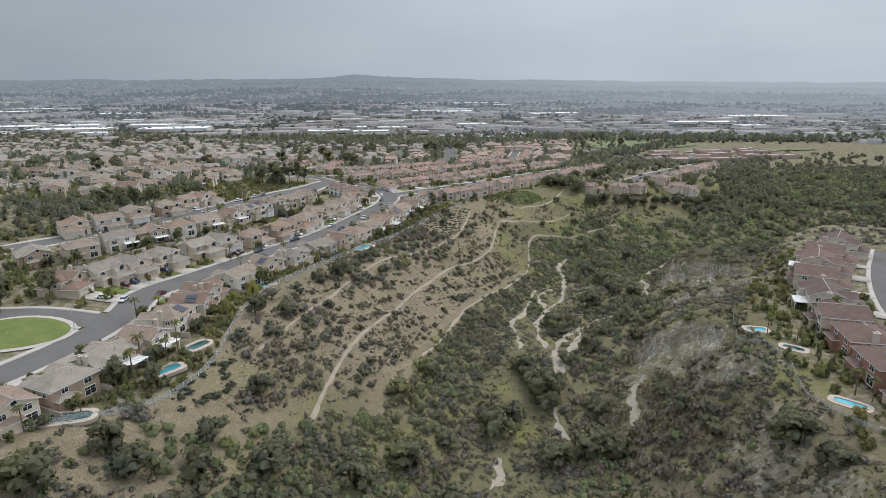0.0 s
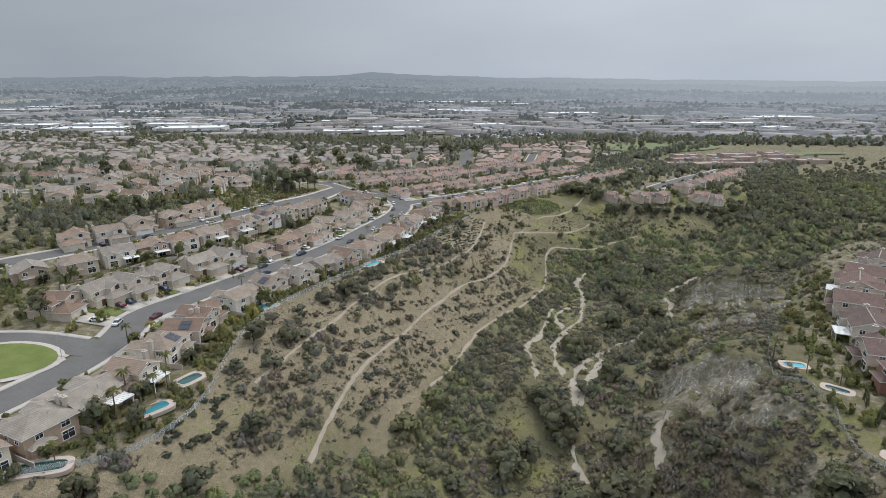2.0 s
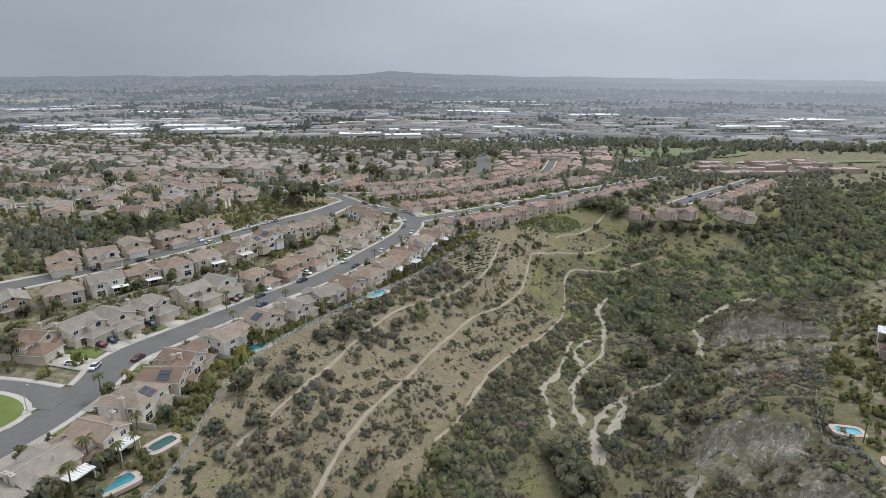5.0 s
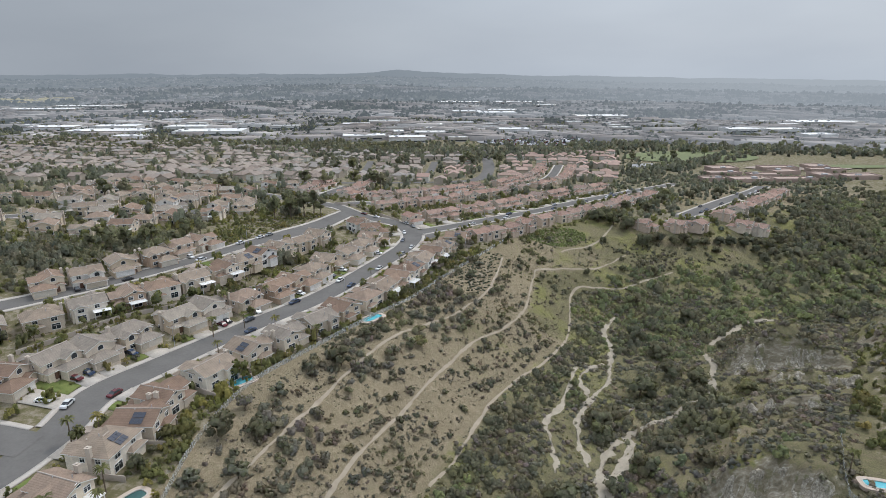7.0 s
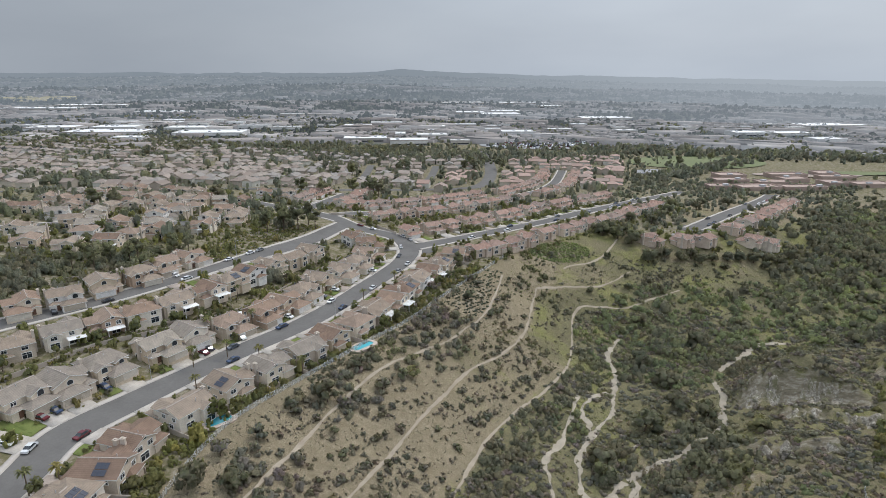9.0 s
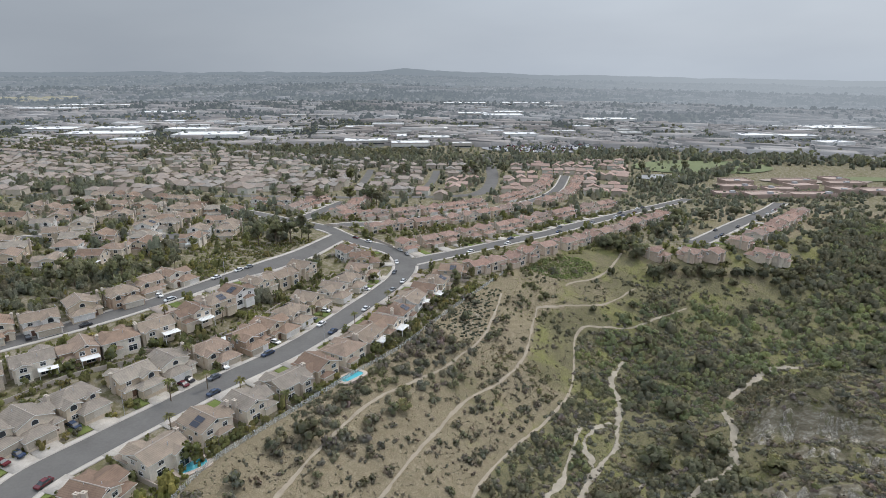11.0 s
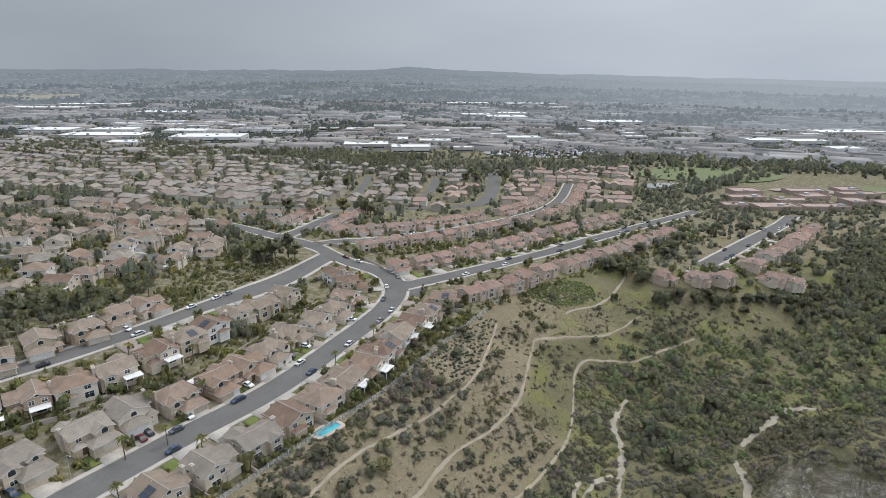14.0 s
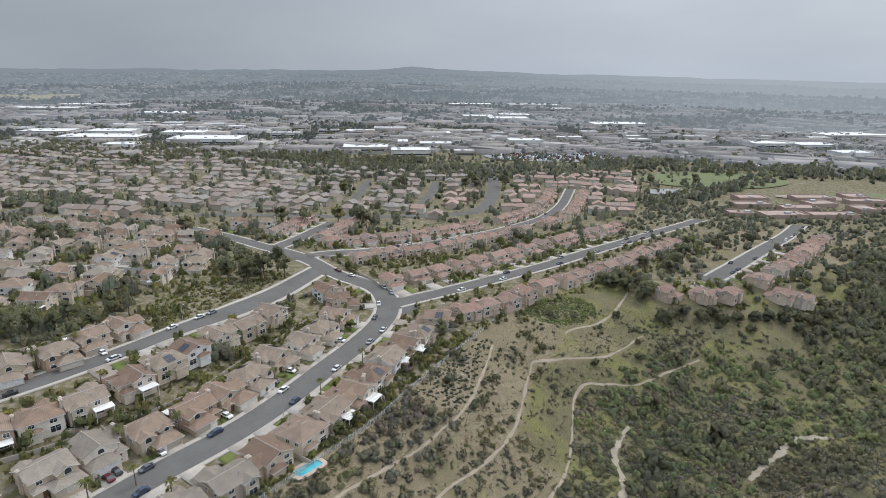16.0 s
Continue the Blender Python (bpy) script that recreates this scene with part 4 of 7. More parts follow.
def house(variant, roof_mat, wall_mat, label, detail=True, solar=False, patio=False):
    """A two-storey stucco house with wings under several roofs: front to -y, base at z = 0."""
    root = new("house")
    tagged(root, label, "house", "houses along the streets", "")
    plan = variant // 2 % 4
    s = 1 if variant % 2 else -1
    pitch, walls, caps, top, rest = 0.40, Build(), Build(), 0.0, Build()
    for n_roof, (name, x0, x1, y0, y1, h, style, back) in enumerate(PLANS[plan]):
        x0, x1 = sorted((s * x0, s * x1))
        inset = 0.02 * n_roof
        walls.box(x0 + inset, y0 + inset, -1.6, x1 - inset, y1 - inset, h - 0.04)
        if style != "hip":
            gable_infill(walls, x0 + inset, x1 - inset, y0 + inset, y1 - inset, h - 0.04, pitch, style)
        b = rest if n_roof and not detail else Build()
        top = max(top, roof_solid(b, x0, x1, y0, y1 + back, h, pitch, style, 0.5 - 0.02 * n_roof, 0.22, None if n_roof else caps))
        if b is not rest:
            part(name, b.mesh(name, roof_mat, MAT_TRIM), None, root)
    if not detail:
        part("wing_roof", rest.mesh("wing_roof", roof_mat, MAT_TRIM), None, root)
    part("wall", walls, wall_mat, root)
    gx0, gx1, gy0 = PLANS[plan][2][1], PLANS[plan][2][2], PLANS[plan][2][3]
    garage_door(root, s * (gx1 - 0.45 - 2.4), gy0 - 0.04, 4.8)
    garage_door(root, s * (gx0 + 0.4 + 1.2), gy0 - 0.04, 2.4)
    for n_win, (x, y, z, w, h, turn, arch) in enumerate(PLAN_WINDOWS[plan]):
        if detail or n_win in (0, 2, 3, 5, 6):
            x, turn = s * x, turn if turn in (0, 180) else s * turn
            nx, ny = (math.copysign(0.02, x), 0) if turn in (90, -90) else (0, -0.02 if turn == 0 else 0.02)
            window(root, x + nx, y + ny, z, w, h, turn, arch)
    x0, x1, y0, y1, h2 = PLANS[plan][0][1:6]
    x0, x1 = sorted((s * x0, s * x1))
    wing_x = s * min(PLANS[plan][0][1], PLANS[plan][1][1])
    ch = Build().box(-0.6, -0.4, -1.5, 0.6, 0.4, top + 0.35).box(-0.7, -0.5, top + 0.35, 0.7, 0.5, top + 0.55)
    ch.box(-0.3, -0.22, top + 0.55, 0.3, 0.22, top + 0.85)
    part("chimney", ch, MAT_CHIM, root, "stucco chimney with a cap").matrix_basis = pose(wing_x - s * 0.36, 3.0 if plan != 1 else 1.9, 0, 0, 0, 90)
    if not detail:
        return root
    part("ridge_cap", caps, MAT_RIDGE, root, "paler ridge tiles")
    door = Build().box(-0.5, -0.06, 0, 0.5, 0.06, 2.1).box(-0.62, -0.03, 0, -0.5, 0.08, 2.2).box(0.5, -0.03, 0, 0.62, 0.08, 2.2)
    px0, px1, py0 = PLANS[plan][1 if plan == 2 else 3][1:4]
    part("front_door", door, MAT_DOOR, root, "dark front door").matrix_basis = pose(s * (px0 * 0.2 + px1 * 0.8), py0 - 0.06, 0)
    for vx, vy in ((0.4, 1.2), (-1.4, 4.6)):
        cx = (x0 + x1) / 2 + vx
        part("roof_vent", Build().tube((cx, vy, h2), (cx, vy, top + 0.15), 0.1, 0.1, 6), MAT_METAL, root)
    if solar:
        slope = math.atan(pitch)
        gy = PLANS[plan][0][6] == "gy"
        for i in range(3):
            for j in range(2):
                cell = Build().box(-0.5, -0.8, 0.10, 0.5, 0.8, 0.15)
                o = part("solar_panel", cell, MAT_SOLAR, root, "black rooftop solar panel")
                u = 1.0 + j * 1.72
                if gy:
                    o.matrix_basis = pose(x1 - u, 2.0 + i * 1.06, h2 + u * pitch + 0.06, 0, math.degrees(slope)) @ pose(0, 0, 0, 0, 0, 90)
                else:
                    o.matrix_basis = pose((x0 + x1) / 2 - 1.3 + i * 1.06, y1 - u, h2 + u * pitch + 0.06, -math.degrees(slope))
    if patio:
        y9 = y1 + 0.1
        prof = [(-2.9, 2.62)]
        for i in range(8):
            prof += [(-2.9 + i * 0.76, 2.84), (-2.6 + i * 0.76, 2.84), (-2.6 + i * 0.76, 2.72), (-2.16 + i * 0.76, 2.72)]
        prof = prof[:-1] + [(2.84, 2.62)]
        n = len(prof)
        cover = Build().add([(x, y, z) for y in (y9, y9 + 3.5) for x, z in prof], [tuple(range(n))[::-1], tuple(range(n, 2 * n))] + [(i, (i + 1) % n, n + (i + 1) % n, n + i) for i in range(n)])
        part("patio_cover", cover, MAT_TRIM, root, "white slatted patio cover").matrix_basis = pose(-s * 2.2 if plan in (2, 3) else s * 3.4, 0, 0)
        for x in (-2.6, 2.6):
            part("post", Build().box(x - 0.09, y9 + 3.1, -1.2, x + 0.09, y9 + 3.28, 2.62), MAT_TRIM, root).matrix_basis = pose(-s * 2.2 if plan in (2, 3) else s * 3.4, 0, 0)
    return root


TAN = "two-storey beige stucco house with a brown tile roof"
NEAR = [house(v, MAT_ROOF, MAT_WALL, TAN, True, v in (1, 4), v in (2, 7)) for v in range(8)]
PLAIN = [house(v, MAT_ROOF, MAT_WALL, TAN, False) for v in (0, 3, 4, 7)]
ROSE = [house(v, MAT_ROOF_RED, MAT_WALL_PINK, "two-storey pink stucco house with a terracotta tile roof", False) for v in (0, 3, 4, 7)]
BIG = [house(v, MAT_ROOF_RED, MAT_WALL_PINK if v != 5 else MAT_BRICK_RED, "large stucco house with a brown tile roof on the mesa edge", True, False, v == 2) for v in (0, 5, 2)]
USED = set()
SITES = []  # (x, y, turn) of every house that stands


def nearest_road(x, y, names=None):
    best = None
    for n in names or LINES:
        d = np.hypot(LINES[n][:, 0] - x, LINES[n][:, 1] - y)
        k = int(np.argmin(d))
        if best is None or d[k] < best[0]:
            best = (d[k], n, LINES[n][k])
    return best


def place_house(kinds, k, x, y, road=None, turn=None, size=1.0):
    dist, name, at = nearest_road(x, y, [road] if road else None)
    if turn is None:
        # square to the street: the tangent at the nearest point
        line = LINES[name]
        q = int(np.argmin(np.hypot(line[:, 0] - x, line[:, 1] - y)))
        t = line[min(q + 3, len(line) - 1)] - line[max(q - 3, 0)]
        nrm = np.array([-t[1], t[0]]) / np.hypot(*t)
        if np.dot(nrm, at - np.array([x, y])) < 0:
            nrm = -nrm
        turn = math.degrees(math.atan2(nrm[0], -nrm[1]))
    src = kinds[k % len(kinds)]
    z = float(ground_z(x, y)) + 0.25
    m = pose(x, y, z, 0, 0, turn)
    if src.name not in USED:
        USED.add(src.name)
        src.matrix_basis = m
        ob = src
    else:
        ob = copy_thing(src, m)
    if size != 1.0:
        ob.scale = (size,) * 3
    tones = RED_ROOFS if kinds is ROSE else MESA_ROOFS if kinds is BIG else BROWN_ROOFS
    tone = tones[int(rng.integers(len(tones)))]
    for child in ob.children:
        if child.name.split(".")[0].endswith("roof"):
            child.material_slots[0].link = "OBJECT"
            child.material_slots[0].material = tone
    SITES.append((x, y, turn, k % len(kinds), name))
    return ob


EAST_ROW = [(-111, 99.5), (-106.5, 112), (-104.5, 124), (-103.3, 136), (-105, 153), (-104.8, 165.3), (-107.5, 178), (-104, 194), (-100, 210), (-94, 223), (-88, 236), (-84, 248), (-79, 261), (-76, 273), (-73, 286), (-71, 299), (-69, 313), (-67, 326), (-64, 338), (-60, 357)]
WEST_ROW = [(-154, 172), (-149, 184), (-144, 195), (-141, 207), (-135, 224), (-131, 237), (-123, 249), (-117, 263), (-113, 275), (-111, 288), (-111, 303), (-105, 317), (-103, 331), (-103, 346), (-109, 366), (-121, 377)]
B_EAST = [(-192, 199), (-180, 210), (-172, 222), (-164, 232), (-156, 241), (-150, 252), (-146, 267), (-144, 281), (-142, 294), (-140, 309), (-136, 322), (-134, 338)]
B_WEST = [(-203, 236), (-193, 246), (-188, 261), (-180, 273), (-179, 287), (-174, 300)]
k = 0
for row, road in ((EAST_ROW, "street_a"), (WEST_ROW, "street_a"), (B_EAST, "street_b"), (B_WEST, "street_b")):
    for x, y in row:
        place_house(NEAR, k * 5 + (k // 8), x - (2.2 if k < 7 else 1.2 if row is EAST_ROW else 0), y, road)
        k += 1
for x, y in ((-226, 310), (-224, 322), (-219, 335), (-257, 331), (-245, 340), (-242, 364), (-236, 377), (-206, 358), (-219, 399), (-200, 380), (-312, 376), (-275, 338), (-290, 318), (-310, 308)):
    place_house(NEAR, k * 3, x, y, "street_g")
    k += 1
for x, y in ((-262, 296), (-272, 310), (-248, 318), (-238, 296), (-262, 352), (-280, 360), (-300, 352), (-294, 338), (-316, 330), (-330, 318), (-246, 386), (-262, 394), (-280, 392), (-296, 402), (-226, 345), (-212, 372), (-205, 392)):
    if all((x - a[0]) ** 2 + (y - a[1]) ** 2 > 128 for a in SITES) and min(np.min(np.hypot(l[:, 0] - x, l[:, 1] - y)) - ROADS[o][1] for o, l in LINES.items()) > 7:
        place_house(PLAIN, k, x, y, "street_g")
        k += 1
for x, y, v in ((101, 142, 0), (102, 160, 1), (104, 177, 1), (105, 195, 0), (109, 214, 2), (115, 236, 0), (124, 254, 2), (134, 270, 0), (147, 287, 2)):
    place_house(BIG, v, x, y, "street_r", size=1.25)
C_SOUTH = [(-47, 368), (-40, 377), (-31, 387), (-24, 399), (-15, 413), (-4, 426), (4, 437), (12, 448), (19, 460), (27, 472), (34, 483), (41, 495), (48, 507), (56, 519), (63, 532)]
C_NORTH = [(-94, 399), (-84, 411), (-74, 423), (-65, 436), (-56, 449), (-47, 462), (-39, 474), (-30, 487), (-22, 500), (-13, 513), (-5, 526), (3, 540), (12, 554), (20, 568), (28, 582)]
D_ROW = [(48, 432), (66, 437), (79, 441), (99, 462), (108, 450), (118, 452), (112, 480), (120, 492), (128, 505), (135, 518), (143, 532), (150, 546), (158, 560), (165, 574), (172, 588)]
for row, road in ((C_SOUTH, "street_c"), (C_NORTH, "street_c"), (D_ROW, "street_d")):
    for x, y in row:
        if row is C_SOUTH:
            x, y = x - 2.4, y + 1.8
        place_house(ROSE, k, x, y, road, size=0.9)
        k += 1


def line_up(kinds, road, side, offset, spacing, start, end, skip=0.06):
    """Houses along a street at even steps, clear of other streets and houses."""
    global k
    line, n = LINES[road], sides(LINES[road])
    s = np.concatenate([[0], np.cumsum(np.hypot(*np.diff(line, axis=0).T))])
    for t in np.arange(start, min(end, s[-1]), spacing):
        q = int(np.searchsorted(s, t))
        p = line[q] + n[q] * side * (offset + rng.uniform(-0.8, 0.8))
        if rng.random() < skip or any((p[0] - a[0]) ** 2 + (p[1] - a[1]) ** 2 < 100 for a in SITES):
            continue
        if any(np.min(np.hypot(l[:, 0] - p[0], l[:, 1] - p[1])) < ROADS[o][1] + 7 for o, l in LINES.items()):
            continue
        place_house(kinds, k, p[0], p[1], road, size=0.9)
        k += 1


for side in (1, -1):
    line_up(ROSE, "street_h", side, 16, 12.3, 34, 400)
    line_up(ROSE, "street_l", side, 17, 13, 30, 100)

# back rows of the western tract
for r in range(4):
    y0 = 400 + r * 29
    for c in range(12):
        x = -215 - c * 13.2 - r * 4 + (r % 2) * 5 + rng.uniform(-1.5, 1.5)
        y = y0 - c * 2.4 + 9 * math.sin(c * 0.5 + r) + rng.uniform(-1.5, 1.5)
        if x > -215 + (y - 430) * 0.1 or any((x - a[0]) ** 2 + (y - a[1]) ** 2 < 120 for a in SITES):
            continue
        if any(np.min(np.hypot(l[:, 0] - x, l[:, 1] - y)) < ROADS[o][1] + 7 for o, l in LINES.items()) or rng.random() < 0.08:
            continue
        place_house(PLAIN, k, x, y, turn=(0 if r % 2 else 180) + 12 + rng.uniform(-8, 8))
        k += 1
SITE_XY = np.array([(s[0], s[1]) for s in SITES])


def tract(name, label, rows, wall_tone, roof_tone, seed):
    """Far houses past those that can be told apart: walls, hip roofs and garages, all in one mesh with two tones."""
    r = np.random.default_rng(seed)
    b, idx = Build(), []
    for x, y, turn in rows:
        w, d, h = r.uniform(9.5, 12.5), r.uniform(9, 12.5), r.uniform(5.0, 5.8)
        z, one = float(ground_z(x, y)), Build()
        one.box(-w / 2, -d / 2, -1.5, w / 2, d / 2, h)
        n0 = len(one.f)
        kind = ("hip", "gx", "gy", "hip")[int(r.integers(4))]
        gable_infill(one, -w / 2, w / 2, -d / 2, d / 2, h, 0.42, kind)
        n0 = len(one.f)
        roof_solid(one, -w / 2, w / 2, -d / 2, d / 2, h, 0.42, kind, 0.5)
        n1 = len(one.f)
        s = 1 if r.random() < 0.5 else -1
        one.box(min(s * 0.3, s * w / 2), -d / 2 - 4.5, -1.5, max(s * 0.3, s * w / 2), -d / 2, 3.0)
        n2 = len(one.f)
        roof_solid(one, min(s * 0.3, s * w / 2), max(s * 0.3, s * w / 2), -d / 2 - 4.5, -d / 2 + 1.5, 3.0, 0.42, "hip", 0.45)
        m = pose(x, y, z + 0.2, 0, 0, turn)
        b.add([m @ Vector(p) for p in one.v], one.f)
        idx += [0] * n0 + [1] * (n1 - n0) + [0] * (n2 - n1) + [1] * (len(one.f) - n2)
    me = b.mesh(name, wall_tone, roof_tone)
    me.polygons.foreach_set("material_index", np.array(idx, np.int32))
    return tagged(new(name, me), label, "houses", kind="stuff")


def tract_tone(name, colours):
    k2 = Mat(name, 0.9, 0.2)
    geo = k2.n.new("ShaderNodeNewGeometry")
    c = k2.ramp(geo.outputs["Random Per Island"], steps(colours), True)
    return k2.color(k2.mix(0.6, c, k2.ramp(k2.noise(0.4, 4), [(0.3, (0.8,) * 3), (0.7, (1.12,) * 3)]), "MULTIPLY")).m


TONE_WALL = tract_tone("far_stucco", [(0.42, 0.36, 0.285), (0.50, 0.445, 0.37), (0.37, 0.325, 0.27), (0.52, 0.50, 0.445)])
TONE_ROOF = tract_tone("far_brown_tile", [(0.251, 0.211, 0.180), (0.285, 0.239, 0.203), (0.245, 0.222, 0.199), (0.268, 0.231, 0.196), (0.217, 0.177, 0.148)])
TONE_ROSE = tract_tone("far_red_tile", [(0.308, 0.217, 0.179), (0.342, 0.249, 0.207), (0.285, 0.207, 0.171), (0.279, 0.220, 0.187)])
ALL = np.array([(s[0], s[1]) for s in SITES])
brown, rose = [], []
rt = np.random.default_rng(77)
for r in range(20):
    for c in range(80):
        x = 90 - c * 13.0 + (r % 2) * 4 + rt.uniform(-1.5, 1.5)
        y = 480 + r * 26 + (r // 2) * 6 + 16 * math.sin(x / 70 + r * 0.15) + rt.uniform(-1.5, 1.5)
        if y > 900 + 45 * math.sin(x / 160) or rt.random() < 0.3 or (y < 480 + 0.55 * (x + 300) and x > -330) or x > 30 + (y - 560) * 0.1:
            continue
        if x > -330 and y < 520 + 0 * x and x < -190:
            continue
        if np.min(np.hypot(ALL[:, 0] - x, ALL[:, 1] - y)) < 13:
            continue
        if min(np.min(np.hypot(l[:, 0] - x, l[:, 1] - y)) - ROADS[o][1] for o, l in LINES.items()) < 8:
            continue
        (rose if x > -140 else brown).append((x, y, (0 if r % 2 else 180) + math.degrees(math.atan(16 / 70 * math.cos(x / 70 + r * 0.15)))))
tract("far_houses", "rows of far beige houses with brown roofs", brown, TONE_WALL, TONE_ROOF, 5)
tract("far_rose_houses", "rows of far pink houses with terracotta roofs", rose, TONE_WALL, TONE_ROSE, 6)
FAR_XY = np.array([(q[0], q[1]) for q in brown + rose])

# ---- driveways and front lawns ----
for n_site, (x, y, turn, v, road) in enumerate(SITES):
    if y > 540 or x < -330:
        continue
    a = math.radians(turn)
    front = np.array([math.sin(a), -math.cos(a)])
    right = np.array([math.cos(a), math.sin(a)])
    dist, _, at = nearest_road(x, y, [road])
    reach = dist - ROADS[road][1] - 0.25
    if not 8.6 < reach < 22:
        continue
    s = 1 if v % 2 else -1
    base = np.array([x, y])
    line = np.array([base + front * q + right * s * 1.7 for q in np.linspace(7.3, reach, 6)])
    tagged(ribbon("driveway", line, 3.5, -3.5, 0.37, MAT_DRIVE, 3, 0.12), "pale concrete driveway from garage to street", "driveway", "driveways", "structure")
    if n_site % 3 != 1 and road != "street_r":
        line = np.array([base + front * q - right * s * 4.0 for q in np.linspace(5.2, reach - 1.9, 5)])
        tagged(ribbon("lawn", line, 2.2, -2.2, 0.26, MAT_LAWN, 4, 0.3), "small mown front lawn", "lawn", "front lawns", "structure")

# the corner lawn inside its kerb
tagged(disc("lawn", -147.5, 139, 16.2, 0.40, MAT_LAWN, 0.68, 0.4), "bright mown corner lawn", "lawn", kind="structure")
tagged(disc("pavement", -147.2, 139, 17.8, 0.33, MAT_WALK, 0.71, 0.4), "pale concrete pavement round a corner lawn", "pavement", kind="structure")


# ---- plants ----
def crown_arrays(seed, n, lumps, leaf, flat=0.8, radius=1.0, up=0.0):
    """Leaf clumps over a heap of lumps: an uneven crown about 2 across with gaps; returns vertices of quads and of an inner core."""
    r = np.random.default_rng(seed)
    a = r.uniform(0, 2 * np.pi, lumps)
    rad = np.sqrt(r.uniform(0.05, 1, lumps)) * 0.62 * radius
    cen = np.stack([np.cos(a) * rad, np.sin(a) * rad, (r.uniform(0.25, 0.95, lumps) - 0.45 * (rad / radius) ** 2) * flat + up], 1)
    size = r.uniform(0.26, 0.46, lumps)
    which = r.integers(0, lumps, n)
    d = r.normal(size=(n, 3))
    d /= np.linalg.norm(d, axis=1)[:, None]
    p = cen[which] + d * (size[which] * r.uniform(0.75, 1.08, n))[:, None] * np.array([1, 1, 0.8])
    nrm = d + r.normal(size=(n, 3)) * 0.45
    nrm /= np.linalg.norm(nrm, axis=1)[:, None]
    s = np.cross(nrm, r.normal(size=(n, 3)))
    s /= np.linalg.norm(s, axis=1)[:, None]
    t = np.cross(nrm, s)
    w = leaf * r.uniform(0.55, 1.3, n)[:, None]
    quad = np.stack([p + s * w, p + t * w * 0.75, p - s * w, p - t * w * 0.75], 1)
    quad[..., 2] = np.maximum(quad[..., 2], 0.02)
    return quad, cen, size


def round_normals(me, out, lift=0.55):
    """Lets the leaves of a crown take the light as its rounded outline does."""
    out = out / np.maximum(np.linalg.norm(out, axis=1), 1e-6)[:, None]
    out[:, 2] += lift
    out /= np.linalg.norm(out, axis=1)[:, None]
    me.polygons.foreach_set("use_smooth", np.ones(len(me.polygons), bool))
    me.normals_split_custom_set_from_vertices(out.astype(np.float32))


ICO_V, ICO_F = None, None


def ico():
    global ICO_V, ICO_F
    if ICO_V is None:
        bm = bmesh.new()
        bmesh.ops.create_icosphere(bm, subdivisions=1, radius=1.0)
        ICO_V = np.array([v.co[:] for v in bm.verts])
        ICO_F = np.array([[v.index for v in f.verts] for f in bm.faces])
        bm.free()
    return ICO_V, ICO_F


def crown_mesh(name, seed, n, lumps, leaf, material, flat=0.8, up=0.0, core=True, radius=1.0):
    quad, cen, size = crown_arrays(seed, n, lumps, leaf, flat, radius, up)
    b = Build()
    v = quad.reshape(-1, 3)
    faces = np.arange(len(v)).reshape(-1, 4).tolist()
    b.v, b.f = v.tolist(), faces
    leaf_faces = len(faces)
    if core:
        iv, jf = ico()
        for c, s in zip(cen, size):
            q = c + iv * s * 0.68
            q[:, 2] = np.maximum(q[:, 2], 0.0)
            b.add(q, jf.tolist())
    me = b.mesh(name, material, MAT_CORE)
    idx = np.zeros(len(me.polygons), np.int32)
    idx[leaf_faces:] = 1
    me.polygons.foreach_set("material_index", idx)
    co = np.array(b.v)
    round_normals(me, co - np.array([0, 0, up + 0.3 * flat]))
    return me


def trunk_mesh(height, r, seed, limbs=4):
    q = random.Random(seed)
    b = Build()
    p = Vector((0, 0, -0.4))
    for i in range(3):
        n = Vector((q.uniform(-0.06, 0.06), q.uniform(-0.06, 0.06), -0.4 if i < 0 else height * (i + 1) / 3))
        b.tube(p, n, r * (1.15 - 0.22 * i), r * (1.15 - 0.22 * (i + 1)), 7)
        p = n
    for i in range(limbs):
        a = 2 * math.pi * (i + q.random() * 0.6) / limbs
        b.tube(p - Vector((0, 0, height * 0.3)), p + Vector((math.cos(a) * 0.45, math.sin(a) * 0.45, 0.45 + q.random() * 0.2)), r * 0.5, r * 0.15, 5)
    return b.mesh("trunk", MAT_BARK)


def tree_kind(label, category, material, seed, n=420, lumps=11, leaf=0.13, trunk=0.55, flat=0.95, group=""):
    """A tree about 2 across and 2 high at size 1: trunk with limbs, crown of leaf clumps."""
    root = tagged(new("tree"), label, category, group)
    part("trunk", trunk_mesh(trunk + 0.35, 0.06, seed), None, root)
    part("crown", crown_mesh("crown", seed, n, lumps, leaf, material, flat, trunk), None, root)
    return root


